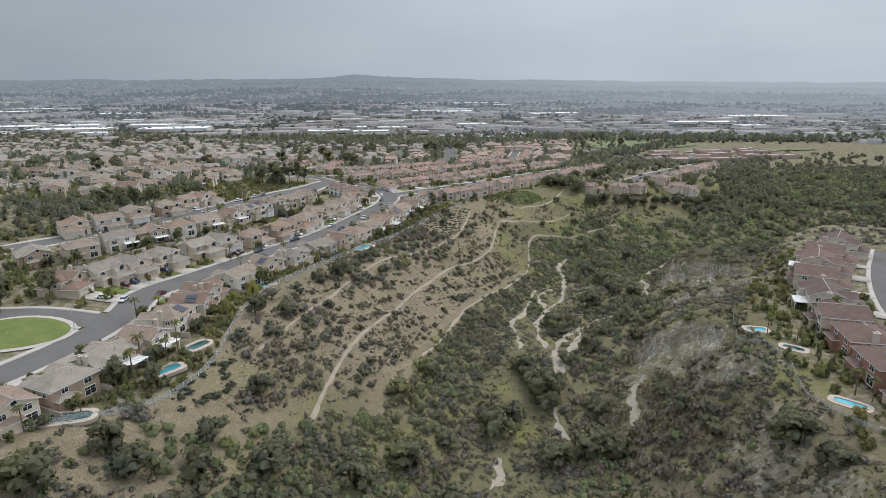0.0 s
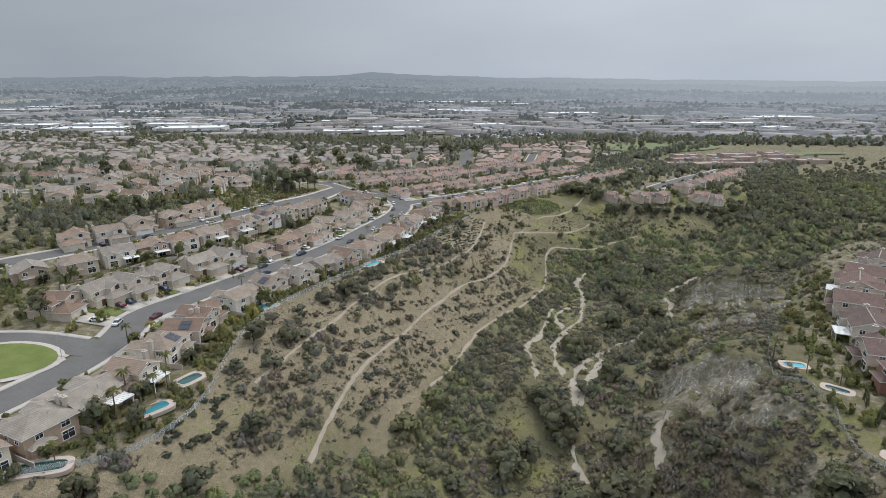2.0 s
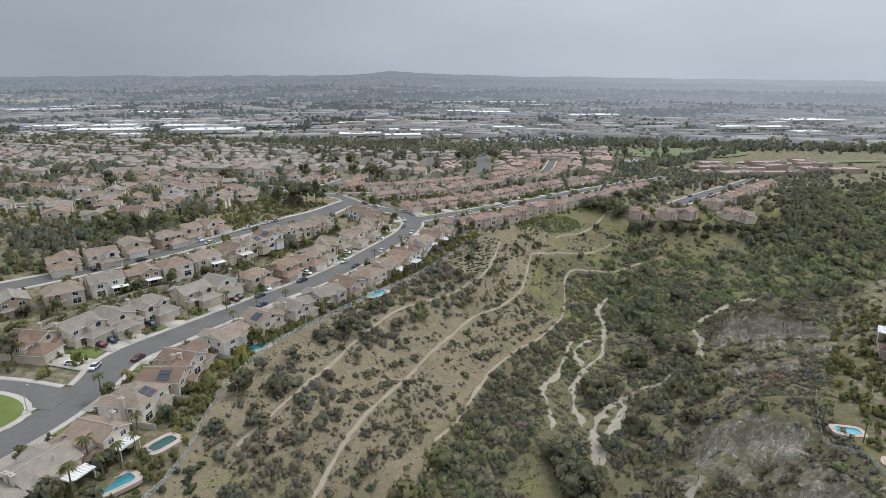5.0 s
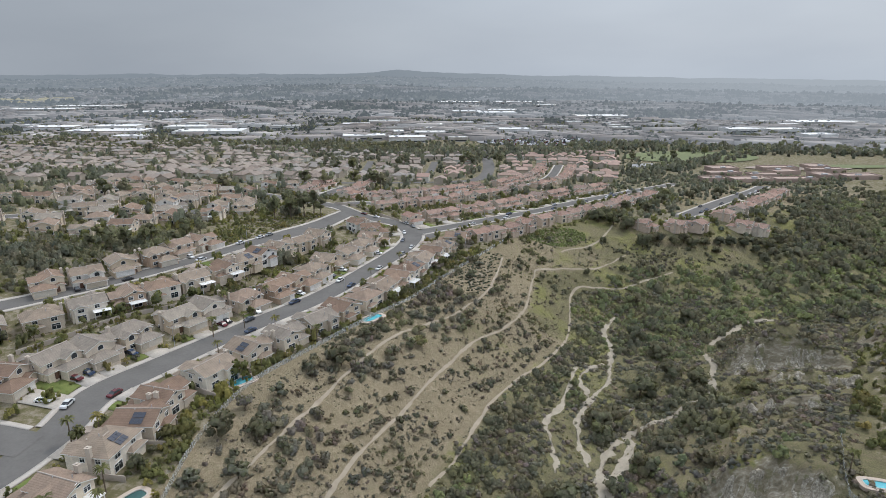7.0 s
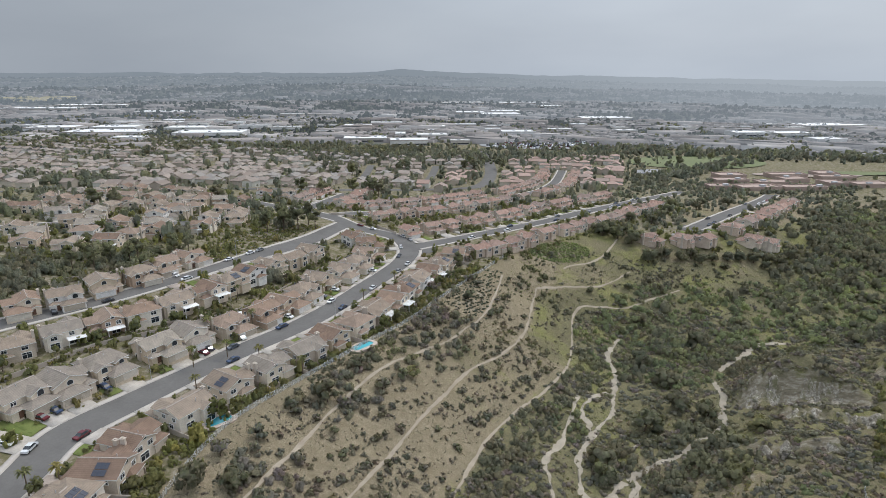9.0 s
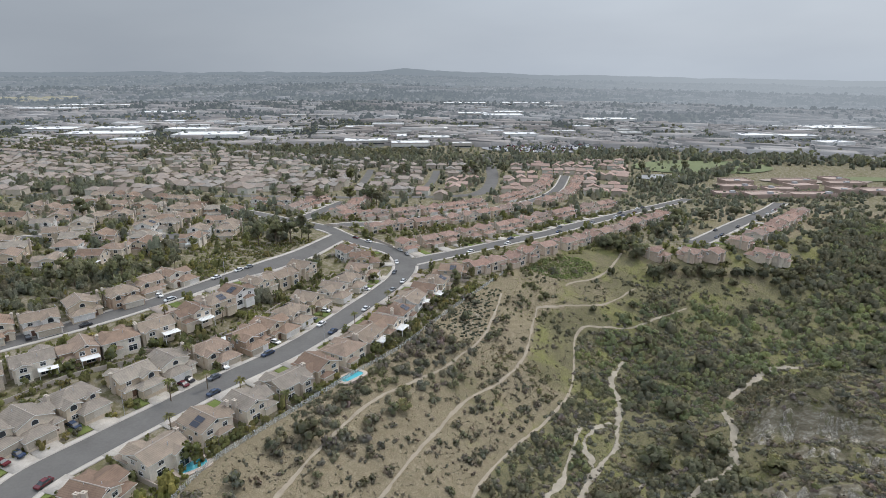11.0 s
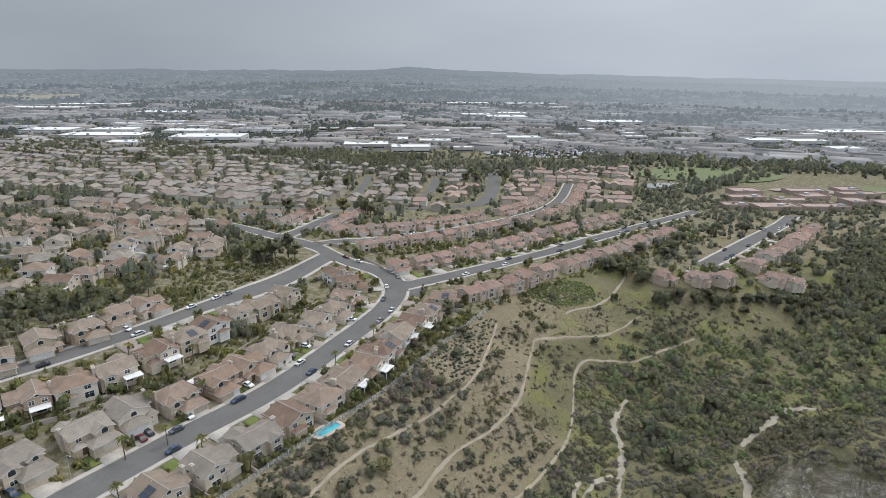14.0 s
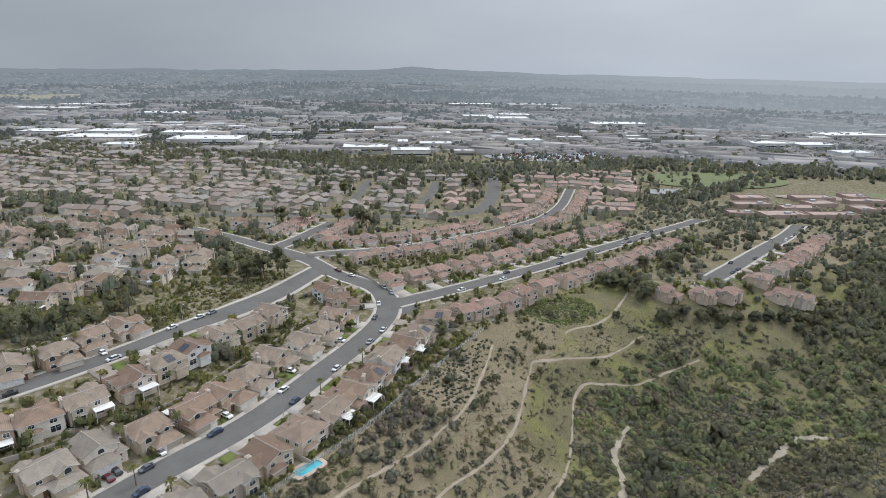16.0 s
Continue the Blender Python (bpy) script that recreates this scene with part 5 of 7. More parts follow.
def palm_kind(seed):
    root = tagged(new("palm_tree"), "tall fan palm with a slim grey trunk", "palm tree", "palms in the gardens")
    b = Build()
    for i in range(5):
        b.tube((0, 0, i * 1.5 - 0.4), (0, 0, i * 1.5 + 1.12), 0.2 - i * 0.012, 0.175 - i * 0.012, 8)
    part("trunk", b, MAT_BARK, root)
    q, f = random.Random(seed), Build()
    for i in range(26):
        a, droop = q.uniform(0, 2 * math.pi), q.uniform(-0.9, 0.8)
        d = Vector((math.cos(a), math.sin(a), 0))
        s = Vector((-math.sin(a), math.cos(a), 0)) * 0.28
        p0, p1 = Vector((0, 0, 7.1)), Vector((0, 0, 7.1)) + d * 1.0 + Vector((0, 0, 0.55 + droop * 0.5))
        p2 = p1 + d * 0.95 + Vector((0, 0, -0.55 + droop * 0.4))
        f.add([p0 - s * 0.2, p0 + s * 0.2, p1 + s, p1 - s, p2 + s * 0.3, p2 - s * 0.3], [(0, 1, 2, 3), (3, 2, 4, 5)])
    part("crown", f, MAT_BRIGHT, root, "green fan-shaped fronds")
    return root


def cypress_kind():
    root = tagged(new("cypress_tree"), "slim dark green columnar cypress", "cypress", "cypresses")
    part("trunk", Build().tube((0, 0, -0.3), (0, 0, 1.0), 0.1, 0.08), MAT_BARK, root)
    me = crown_mesh("crown", 91, 300, 9, 0.12, MAT_OAK, 1.0, 0.0)
    co = np.zeros(len(me.vertices) * 3, np.float32)
    me.vertices.foreach_get("co", co)
    co = co.reshape(-1, 3) * np.array([0.75, 0.75, 4.4]) + np.array([0, 0, 0.2])
    co[:, :2] *= (1.15 - 0.12 * co[:, 2:3]).clip(0.2, 1.1)
    me.vertices.foreach_set("co", co.ravel().astype(np.float32))
    part("crown", me, None, root)
    return root


OAKS = [tree_kind("broad dark green oak with a dense uneven crown", "tree", MAT_OAK, 11 + i, 480, 12, 0.12, 0.42, 0.95, "trees") for i in range(4)]
GARDENS = [tree_kind("leafy green garden tree with a loose crown", "tree", MAT_BRIGHT, 31 + i, 360, 9, 0.13, 0.6, 1.05, "trees") for i in range(4)]
PINES = [tree_kind("tall dark grey-green eucalyptus with a ragged crown", "tree", MAT_OAK, 51 + i, 420, 13, 0.11, 0.9, 1.9, "trees") for i in range(3)]
SLOPES = [tree_kind("small grey-green olive-like tree on the dry slope", "tree", MAT_SAGE, 71 + i, 260, 8, 0.13, 0.4, 0.9, "slope trees") for i in range(4)]
PALMS = [palm_kind(5), palm_kind(6)]
CYPRESS = [cypress_kind()]


def stand(kinds, x, y, size, tall=1.0, sink=0.0, pick=None):
    src = kinds[int(rng.integers(len(kinds))) if pick is None else pick]
    m = pose(x, y, float(ground_z(x, y)) - sink, 0, 0, rng.uniform(0, 360))
    if src.name not in USED:
        USED.add(src.name)
        src.matrix_basis = m
        ob = src
    else:
        ob = copy_thing(src, m)
    ob.scale = (size, size, size * tall)
    return ob


# large trees on the slope, in the canyon and along the northern rim: x, y, half-width
for x, y, s in ((-85, 168, 4.6), (-85, 181, 3.4), (-76, 173, 3.6), (-80, 191, 3.2), (-71, 216, 4.6), (-79, 209, 2.6), (-58, 231, 3.2), (-51, 244, 3.0), (-68, 237, 3.0), (-66, 218, 2.6), (-44, 314, 3.5), (-74, 158, 3.2), (-69, 135, 3.6), (-86, 98, 4.6), (-71, 113, 4.0), (-55, 343, 3.0), (-60, 311, 3.2), (-71, 291, 3.0), (-82, 152, 2.8)):
    stand(OAKS if s > 3.5 else SLOPES, x, y, s, 0.95)
for x, y, s in ((14, 241, 5.5), (65, 256, 4.4), (26, 216, 5.0), (43, 276, 6.0), (55, 153, 4.2), (71, 126, 5.0), (-6, 162, 7.0), (12, 189, 6.6), (-30, 137, 6.0), (-57, 113, 6.0), (-92, 85, 6.0), (-79, 96, 5.0), (-70, 104, 5.0), (25, 161, 6.0), (11, 155, 6.0), (-37, 159, 5.0), (-30, 177, 4.5), (4, 191, 5.0), (-40, 120, 5.5), (-15, 128, 5.5), (30, 135, 6.0), (-50, 98, 6.0), (26, 179, 4.5), (46, 178, 3.4), (9, 179, 4.2), (-2, 172, 5.0), (17, 205, 3.6), (-20, 150, 4.0), (8, 183, 7.5), (2, 196, 6.0), (20, 160, 7.0), (30, 163, 6.5), (68, 140, 6.5), (30, 262, 6.5), (44, 215, 4.0), (50, 168, 4.5), (-8, 168, 5.5), (14, 232, 5.0), (42, 300, 6.0), (52, 270, 5.0), (34, 318, 5.5), (62, 340, 6.0)):
    stand(OAKS, x, y, s, 0.85, 0.5)
for x, y, s in ((19, 432, 6.0), (36, 427, 6.5), (45, 411, 6.0), (28, 430, 6.0), (64, 419, 4.5), (75, 421, 4.5), (107, 432, 5.0), (116, 435, 4.5), (24, 441, 5.5), (34, 440, 5.0), (56, 421, 4.0), (92, 428, 4.0), (21, 405, 2.6), (-12, 361, 2.6), (11, 365, 2.4), (31, 378, 2.6), (46, 508, 5.0), (68, 515, 5.0), (60, 490, 5.0), (93, 540, 5.0), (52, 470, 5.0), (122, 570, 5.0), (40, 480, 4.5), (75, 545, 5.0), (100, 560, 5.0), (50, 419, 4.2), (70, 424, 4.4), (82, 425, 3.8), (99, 431, 4.2), (88, 420, 3.0), (112, 428, 3.6), (123, 437, 4.4), (130, 446, 4.6), (40, 433, 4.6), (15, 438, 4.0)):
    stand(OAKS, x, y, s, 1.0, 0.4)
for x, y, s in ((-163, 371, 7.0), (-157, 377, 7.0), (-158, 392, 6.5), (-168, 380, 6.5), (-171, 366, 6.0), (-150, 385, 5.5), (-187, 316, 4.5), (-194, 314, 4.5), (-190, 299, 4.0), (-209, 289, 4.5), (-202, 293, 4.5), (-212, 282, 4.5), (-218, 276, 4.0), (-225, 290, 4.0), (-206, 303, 4.0), (-32, 372, 3.0), (-45, 385, 3.0), (-55, 345, 3.6), (-96, 116, 3.6), (-89, 120, 3.0), (-155, 165, 4.5), (-162, 152, 5.0), (-170, 160, 5.0), (-160, 128, 5.0), (-175, 140, 5.0)):
    stand(PINES, x, y, s * 0.85, 1.0)
for x, y in ((-252, 666), (-245, 692), (-240, 680), (-248, 705), (-123, 788), (-91, 797), (-118, 770), (-130, 800), (-200, 730), (-195, 745), (-205, 760), (-294, 392), (-306, 387), (-252, 443), (-161, 525), (-177, 519), (-215, 503), (-168, 535), (-200, 510), (-155, 520), (129, 860), (177, 911), (77, 845), (-128, 760), (-85, 780)):
    stand(PINES, x, y, 6.0, 0.9)
for x, y in ((-114, 231), (-83, 225), (-108, 205), (-113, 160), (-119, 157), (-96, 104), (-104, 97), (-93, 132), (-97, 143), (72, 196), (78, 187), (84, 180), (86, 150), (88, 146), (93, 137), (105, 203), (110, 190), (-181, 282), (-185, 268), (-121, 222), (-118, 255), (-104, 290), (-131, 262), (-136, 275), (-129, 243), (-84, 286), (-78, 311), (-99, 338), (-152, 262), (-155, 247), (-163, 238), (-126, 300), (-75, 302), (-100, 228), (-96, 122), (-94, 128), (-100, 131), (-93, 137)):
    stand(PALMS, x, y, rng.uniform(0.75, 1.05))
for x, y in ((85, 168), (86, 171), (87, 164), (84, 160), (89, 157), (51, 425), (53, 425), (-118, 262)):
    stand(CYPRESS, x, y, rng.uniform(0.9, 1.2))

# garden trees between the houses
gardens = 0
for x, y, turn, v, road in SITES:
    if y > 560 or x < -300:
        continue
    a = math.radians(turn)
    f, r = np.array([math.sin(a), -math.cos(a)]), np.array([math.cos(a), math.sin(a)])
    for ahead, aside, chance in ((8.5, -4.5, 0.55), (-10.5, 4, 0.6), (-10.5, -3.5, 0.5), (-2, 7.0, 0.3)):
        if rng.random() < chance and gardens < 125:
            p = np.array([x, y]) + f * (ahead + rng.uniform(-1.2, 1.2)) + r * (aside + rng.uniform(-1.2, 1.2))
            if nearest_road(*p)[0] < 7 or np.sum(np.hypot(*(SITE_XY - p).T) < 7) > 0 and ahead > 0:
                continue
            if np.sort(np.hypot(*(SITE_XY - p).T))[0] < 6.4:
                continue
            stand(GARDENS if rng.random() < 0.6 else OAKS if rng.random() < 0.6 else SLOPES, p[0], p[1], 1.2 + 2.0 * rng.random() ** 1.5, rng.uniform(0.95, 1.35))
            gardens += 1


# ---- scattered scrub, each field of it one mass ----
def clear_of(x, y, margin=1.2):
    ok = np.ones(len(x), bool)
    for n, line in PATHLINES.items():
        ok &= distance_to(line, x, y) > PATHS[n][1] + margin
    for n in ("street_a", "street_b", "street_c", "street_d", "street_r", "street_f"):
        ok &= distance_to(LINES[n], x, y) > ROADS[n][1] + 2.5
    return ok


def scatter(count, x0, x1, y0, y1, dens, seed, margin=1.2):
    """Random places that follow a density, clear of paths and streets."""
    r = np.random.default_rng(seed)
    gx, gy = [], []
    for _ in range(40):
        x, y = r.uniform(x0, x1, count * 3), r.uniform(y0, y1, count * 3)
        keep = r.uniform(size=len(x)) < dens(x, y)
        x, y = x[keep][:count], y[keep][:count]
        ok = clear_of(x, y, margin)
        gx.append(x[ok])
        gy.append(y[ok])
        if sum(map(len, gx)) >= count:
            break
    return np.concatenate(gx)[:count], np.concatenate(gy)[:count]


def mass(name, label, category, protos, xs, ys, sizes, tall, material, seed, sink=0.1, lift=0.55):
    """Many plants of one sort joined into one mesh, each with a tint of its own."""
    r = np.random.default_rng(seed)
    V, Q, T, N, off = [], [], [], [], 0
    z = ground_z(xs, ys)
    for i in range(len(xs)):
        pv, pq = protos[i % len(protos)]
        a = r.uniform(0, 2 * np.pi)
        c, s = math.cos(a), math.sin(a)
        q = pv @ np.array([[c, s, 0], [-s, c, 0], [0, 0, 1]]) * sizes[i] * np.array([1, 1, tall * r.uniform(0.8, 1.25)])
        N.append(q - np.array([0, 0, 0.3 * sizes[i] * tall]))
        V.append(q + np.array([xs[i], ys[i], z[i] - sink * sizes[i]]))
        Q.append(pq + off)
        T.append(np.full(len(pv), r.uniform()))
        off += len(pv)
    me = grid_mesh(name, np.concatenate(V), np.concatenate(Q), material)
    tint = me.attributes.new("tint", "FLOAT", "POINT")
    tint.data.foreach_set("value", np.concatenate(T).astype(np.float32))
    round_normals(me, np.concatenate(N), lift)
    return tagged(new(name, me), label, category, kind="stuff")


def proto(seed, n, lumps, leaf, flat=0.85, core=1.0):
    """A bush as quads alone: leaf clumps over an inner skin that closes it."""
    quad, cen, size = crown_arrays(seed, n, lumps, leaf, flat)
    out = [quad.reshape(-1, 3)]
    for c, s in zip(cen, size * core):
        box = np.array([(x * w, y * w, z) for z, w in ((-0.9, 0.8), (0.74, 0.52)) for y in (-1, 1) for x in (-1, 1)], float) * s + c
        box[:, 2] = np.maximum(box[:, 2], 0)
        out.append(box[[4, 5, 7, 6, 0, 1, 5, 4, 3, 2, 6, 7, 2, 0, 4, 6, 1, 3, 7, 5]])
    v = np.concatenate(out)
    return v, np.arange(len(v)).reshape(-1, 4)


LOW = [proto(200 + i, 44, 4, 0.15, 0.85, 0.72) for i in range(6)]
TALL = [proto(220 + i, 120, 8, 0.105, 1.1, 0.72) for i in range(6)]
MID = [proto(280 + i, 90, 7, 0.11, 1.15, 0.75) for i in range(6)]
FAR = [proto(260 + i, 16, 2, 0.27, 1.15) for i in range(5)]
TWIG = [proto(240 + i, 110, 7, 0.085, 1.0, 0.42) for i in range(4)]
TUFT = [proto(250 + i, 16, 3, 0.2, 0.8, 0.7) for i in range(4)]
in_poly = lambda v, a, b: (v > a) & (v < b)
rim_at = lambda y: np.interp(y, SECT_Y, RIM_X)
trail_low = lambda y: np.interp(y, [100, 120, 150, 185, 240, 296, 345, 360, 391, 440], [-96, -70, -46, -36, -23, -1, 3, 19, 59, 130])
east_at = lambda y: np.interp(y, SECT_Y, EAST_X)
clump = lambda x, y, s, seed: np.clip(value_noise(x, y, s, seed) * 0.9 + 0.5, 0, 1)
mesa = lambda x, y: x > np.interp(y, (60, 205, 240, 280, 320, 350, 400), (76, 76, 90, 108, 126, 158, 900))
wild = lambda x, y: (x > trail_low(y) + 1.5) & ~mesa(x, y) & (y < 425 + 0.0 * x)


def dens_floor(x, y):
    inside = wild(x, y) & (x < east_at(y) + 60)
    bare = (x > np.interp(y, SECT_Y, FOOT_X) + 6) & (x < east_at(y)) & (y < 330)
    inside = inside * (1 - 0.94 * bare_face(x, y))
    glade = clump(x, y, 17, 41) + 0.35 * value_noise(x, y, 6, 42)
    return inside * np.where(bare, 0.95, 1.0) * np.where(y > 225, np.clip(0.55 + (glade - 0.3) * 1.2, 0.4, 1), np.clip(0.15 + (glade - 0.25) * 1.7, 0.08, 1))


SCRUB = [proto(320 + i, 34, 3, 0.165, 0.9, 0.7) for i in range(6)]
x, y = scatter(9000, -96, 200, 80, 372, dens_floor, 1, 0.25)
mass("canyon_scrub", "grey-green sage scrub over the canyon floor", "scrub", SCRUB, x, y, 0.6 + 2.1 * rng.random(len(x)) ** 1.8, 0.62, MAT_SAGE, 11)
x, y = scatter(750, -90, 80, 82, 340, lambda x, y: wild(x, y) * (clump(x, y, 26, 43) > 0.55) * np.where(x > np.interp(y, SECT_Y, FOOT_X) + 8, 0.15, 1.0), 2, 0.9)
ok = bare_face(x, y) < 0.3
mass("willow_thicket", "fresh green willow thicket on the canyon floor", "thicket", TALL, x[ok], y[ok], rng.uniform(1.0, 2.6, ok.sum()), 0.85, MAT_WILLOW, 12)
bare_at = lambda x, y: wild(x, y) * (1 - bare_face(x, y)) * (y < 188) * np.exp(-(((x - 42) / 17) ** 2 + ((y - 168) / 17) ** 2)) + dens_floor(x, y) * 0.12 * (clump(x, y, 22, 47) > 0.6)
x, y = scatter(460, -30, 80, 90, 240, bare_at, 3)
mass("bare_thicket", "leafless grey-brown brush in the canyon", "brush", TWIG, x, y, rng.uniform(1.3, 3.0, len(x)), 1.0, MAT_TWIG, 13)
# oaks closing over the canyon floor
oak_at = lambda x, y: wild(x, y) * (x > np.interp(y, [225, 345], [12, 30])) * (x < np.interp(y, [225, 345], [70, 112])) * (1 - bare_face(x, y)) * (clump(x, y, 24, 96) > 0.5)
x, y = scatter(330, 0, 120, 225, 345, oak_at, 97, 1.2)
mass("floor_oaks", "dark green oaks crowding the canyon floor", "trees", MID, x, y, 1.8 + 2.4 * rng.random(len(x)) ** 1.5, 0.9, MAT_OAK, 98, lift=0.8)
# tall yellow-green grass in the glades
x, y = scatter(3200, -60, 110, 90, 330, lambda x, y: wild(x, y) * (clump(x, y, 17, 41) < 0.52) * (clump(x, y, 30, 44) > 0.3) * np.where(y > 225, 0.35, 1.0), 45, 0.2)
mass("tall_grass", "tall yellow-green grass in canyon glades", "grass", TUFT, x, y, rng.uniform(0.5, 1.3, len(x)), 0.45, MAT_GRASSY, 46)
band = lambda x, y: wild(x, y) & (np.abs(x - np.interp(y, [100, 150, 205, 250, 290, 310], [-60, -30, -16, -10, 4, 12])) < 10) & (y < 315)
x, y = scatter(380, -90, 40, 82, 320, band, 4)
mass("dark_scrub", "dense dark green scrub at the slope's foot", "scrub", TALL, x, y, rng.uniform(1.4, 2.7, len(x)), 0.8, MAT_OAK, 14)


def dens_wood(x, y):
    south = np.interp(x, [20, 60, 100, 140, 200, 300], [345, 318, 352, 345, 340, 330])
    north = np.interp(x, [20, 60, 100, 140, 170, 260], [372, 396, 412, 425, 520, 640])
    return ((y > south) & (y < north) & (x > 8) & ~mesa(x, y)).astype(float)


x, y = scatter(1750, 14, 300, 310, 560, dens_wood, 5)
mass("willow_wood", "light green canyon woodland canopy", "woodland", MID, x, y, 1.5 + 2.9 * rng.random(len(x)) ** 1.4, 0.85, MAT_WILLOW, 15, lift=0.9)
x, y = scatter(1100, 30, 340, 290, 640, lambda x, y: dens_wood(x, y) * ((x > 105) * 0.9 + 0.25), 6)
mass("oak_wood", "dark green oak woodland canopy", "woodland", MID, x, y, 2.2 + 3.6 * rng.random(len(x)) ** 1.4, 0.9, MAT_OAK, 16, lift=0.8)
east_wood = lambda x, y: (x > np.interp(y, [300, 400, 520, 640, 900], [200, 165, 178, 215, 330])).astype(float)
x, y = scatter(900, 150, 700, 310, 800, east_wood, 7)
mass("eastern_wood", "dark wooded canyon side", "woodland", FAR, x, y, rng.uniform(3.0, 5.5, len(x)), 1.0, MAT_OAK, 17)

brown = lambda x, y: ((x > 44) & (x < 79) & (y > 96) & (y < 172)) * clump(x, y, 14, 48)
x, y = scatter(250, 40, 80, 94, 174, brown, 49, 0.4)
ok = bare_face(x, y) < 0.3
mass("mesa_brush", "dry brown-green brush below the mesa", "brush", SCRUB, x[ok], y[ok], rng.uniform(0.8, 2.0, ok.sum()), 0.5, MAT_DRYBUSH, 50)
x, y = scatter(150, 100, 190, 420, 560, lambda x, y: (x > 118 + (y - 430) * 0.42).astype(float), 51, 1.0)
ok = np.array([np.min(np.hypot(*(SITE_XY - p).T)) > 10 for p in np.stack([x, y], 1)])
mass("rim_oaks", "dark oaks beside the last houses on the rim", "trees", MID, x[ok], y[ok], rng.uniform(3.0, 5.2, ok.sum()), 0.95, MAT_OAK, 52)

# dry slope: rows of small shrubs, counted singly where they stand open
SHRUBS = []
fence_line = lambda y: np.interp(y, FENCE_Y, FENCE_X)
for i in range(4):
    me = crown_mesh("slope_shrub", 300 + i, 150, 6, 0.17, MAT_DRYBUSH if i % 2 else MAT_SAGE, 0.9)
    SHRUBS.append(me)


def slope_dens(x, y):
    u = (x - rim_at(y)) / (trail_low(y) - rim_at(y))
    rows = 0.35 + 0.65 * (np.sin((x * 0.6 - y * 0.35) * 1.3) > -0.1)
    rows = rows * np.where((u > 0.5) & (y > 180) & (y < 305), 1.0, np.where((y < 175) & (u > 0.15), 0.7, 0.3))
    beds_here = (x > -56) & (x < -34) & (y > 298)
    return ((u > 0.06) & (u < 0.98) & (y < 352) & ~beds_here & ~((x < -73) & (y > 114) & (y < 143))) * np.clip(0.25 + clump(x, y, 24, 61), 0, 1) * rows


x, y = scatter(230, -90, 5, 150, 352, slope_dens, 8, 0.8)
for i in range(len(x)):
    s = float(rng.uniform(0.8, 2.1))
    ob = tagged(new("shrub", SHRUBS[i % 4]), "rounded dry grey-green shrub on the bare slope", "shrub", "slope shrubs")
    ob.matrix_basis = pose(x[i], y[i], float(ground_z(x[i], y[i])) - 0.1 * s, 0, 0, rng.uniform(0, 360)) @ Matrix.Diagonal((s, s, s * rng.uniform(0.8, 1.2), 1))
x, y = scatter(1400, -100, 5, 90, 352, slope_dens, 9, 0.5)
mass("slope_brush", "low dry brush dotted over the slope", "brush", LOW, x, y, rng.uniform(0.35, 1.35, len(x)), 0.85, MAT_DRYBUSH, 18)
x, y = scatter(3600, -92, 5, 100, 352, lambda x, y: ((x > fence_line(y) + 1) & (x < trail_low(y))) * np.clip(0.15 + clump(x, y, 12, 57), 0, 1), 58, 0.3)
mass("slope_tufts", "dry brown grass tufts over the slope", "grass", TUFT, x, y, rng.uniform(0.22, 0.62, len(x)), 0.6, MAT_DRYBUSH, 59)
x, y = scatter(1150, -14, 130, 330, 428, lambda x, y: (x > -12 + 0 * y) * (y < np.interp(x, [-12, 0, 40, 130], [372, 400, 412, 425])) * clump(x, y, 15, 63), 10, 0.8)
mass("hillside_brush", "scattered green brush on the grassy hillside", "brush", LOW, x, y, rng.uniform(0.4, 1.5, len(x)), 0.9, MAT_SAGE, 19)
# planted ground cover in rows under the rim fence
fence_at = fence_line
in_beds = lambda x, y: (x > np.interp(y, (300, 333, 352), (-54, -46, -41))) & (x < -34) & (y > 300) & (y < 353)
x, y = np.meshgrid(np.arange(-56, -33, 2.2), np.arange(300, 354, 2.3))
x = x + 1.25 * (np.arange(len(x)) % 2)[:, None]
x, y = x.ravel() + rng.uniform(-0.45, 0.45, x.size), y.ravel() + rng.uniform(-0.5, 0.5, x.size)
ok = in_beds(x, y) & clear_of(x, y, 0.8) & (rng.random(len(x)) < 0.93)
BED = [proto(360 + i, 46, 5, 0.17, 0.7) for i in range(5)]
mass("groundcover_rows", "dark green mats of ground cover planted in rows", "ground cover", BED, x[ok], y[ok], rng.uniform(1.3, 1.8, ok.sum()), 0.34, MAT_MATS, 20)
yy = rng.uniform(222, 350, 420)
xx = fence_at(yy) + 0.9 + np.abs(rng.normal(0, 3.2, 420)) * np.where((yy > 262) & (yy < 296), 2.0, 1.0)
ok = ~in_beds(xx, yy)
mass("fence_cover", "dark green ground cover spilling along the rim fence", "ground cover", LOW, xx[ok], yy[ok], rng.uniform(0.7, 1.7, ok.sum()), 0.45, MAT_OAK, 25)
MATS = np.array([(-84, 126.4), (-83.6, 123.8), (-83.2, 130.7), (-83.4, 136.5), (-79.7, 135.7), (-78.5, 134.2), (-76.6, 132.5), (-76.2, 130.4), (-79.6, 121.3), (-77.5, 126.1), (-83.3, 120.6), (-81, 138), (-80, 140.5), (-78.8, 123.6), (-81.5, 117.5)])
mass("groundcover_mats", "round dark green mats of ground cover", "ground cover", LOW, np.repeat(MATS[:, 0], 3) + rng.normal(0, 0.4, 45), np.repeat(MATS[:, 1], 3) + rng.normal(0, 0.4, 45), rng.uniform(1.7, 2.3, 45), 0.36, MAT_MATS, 21)
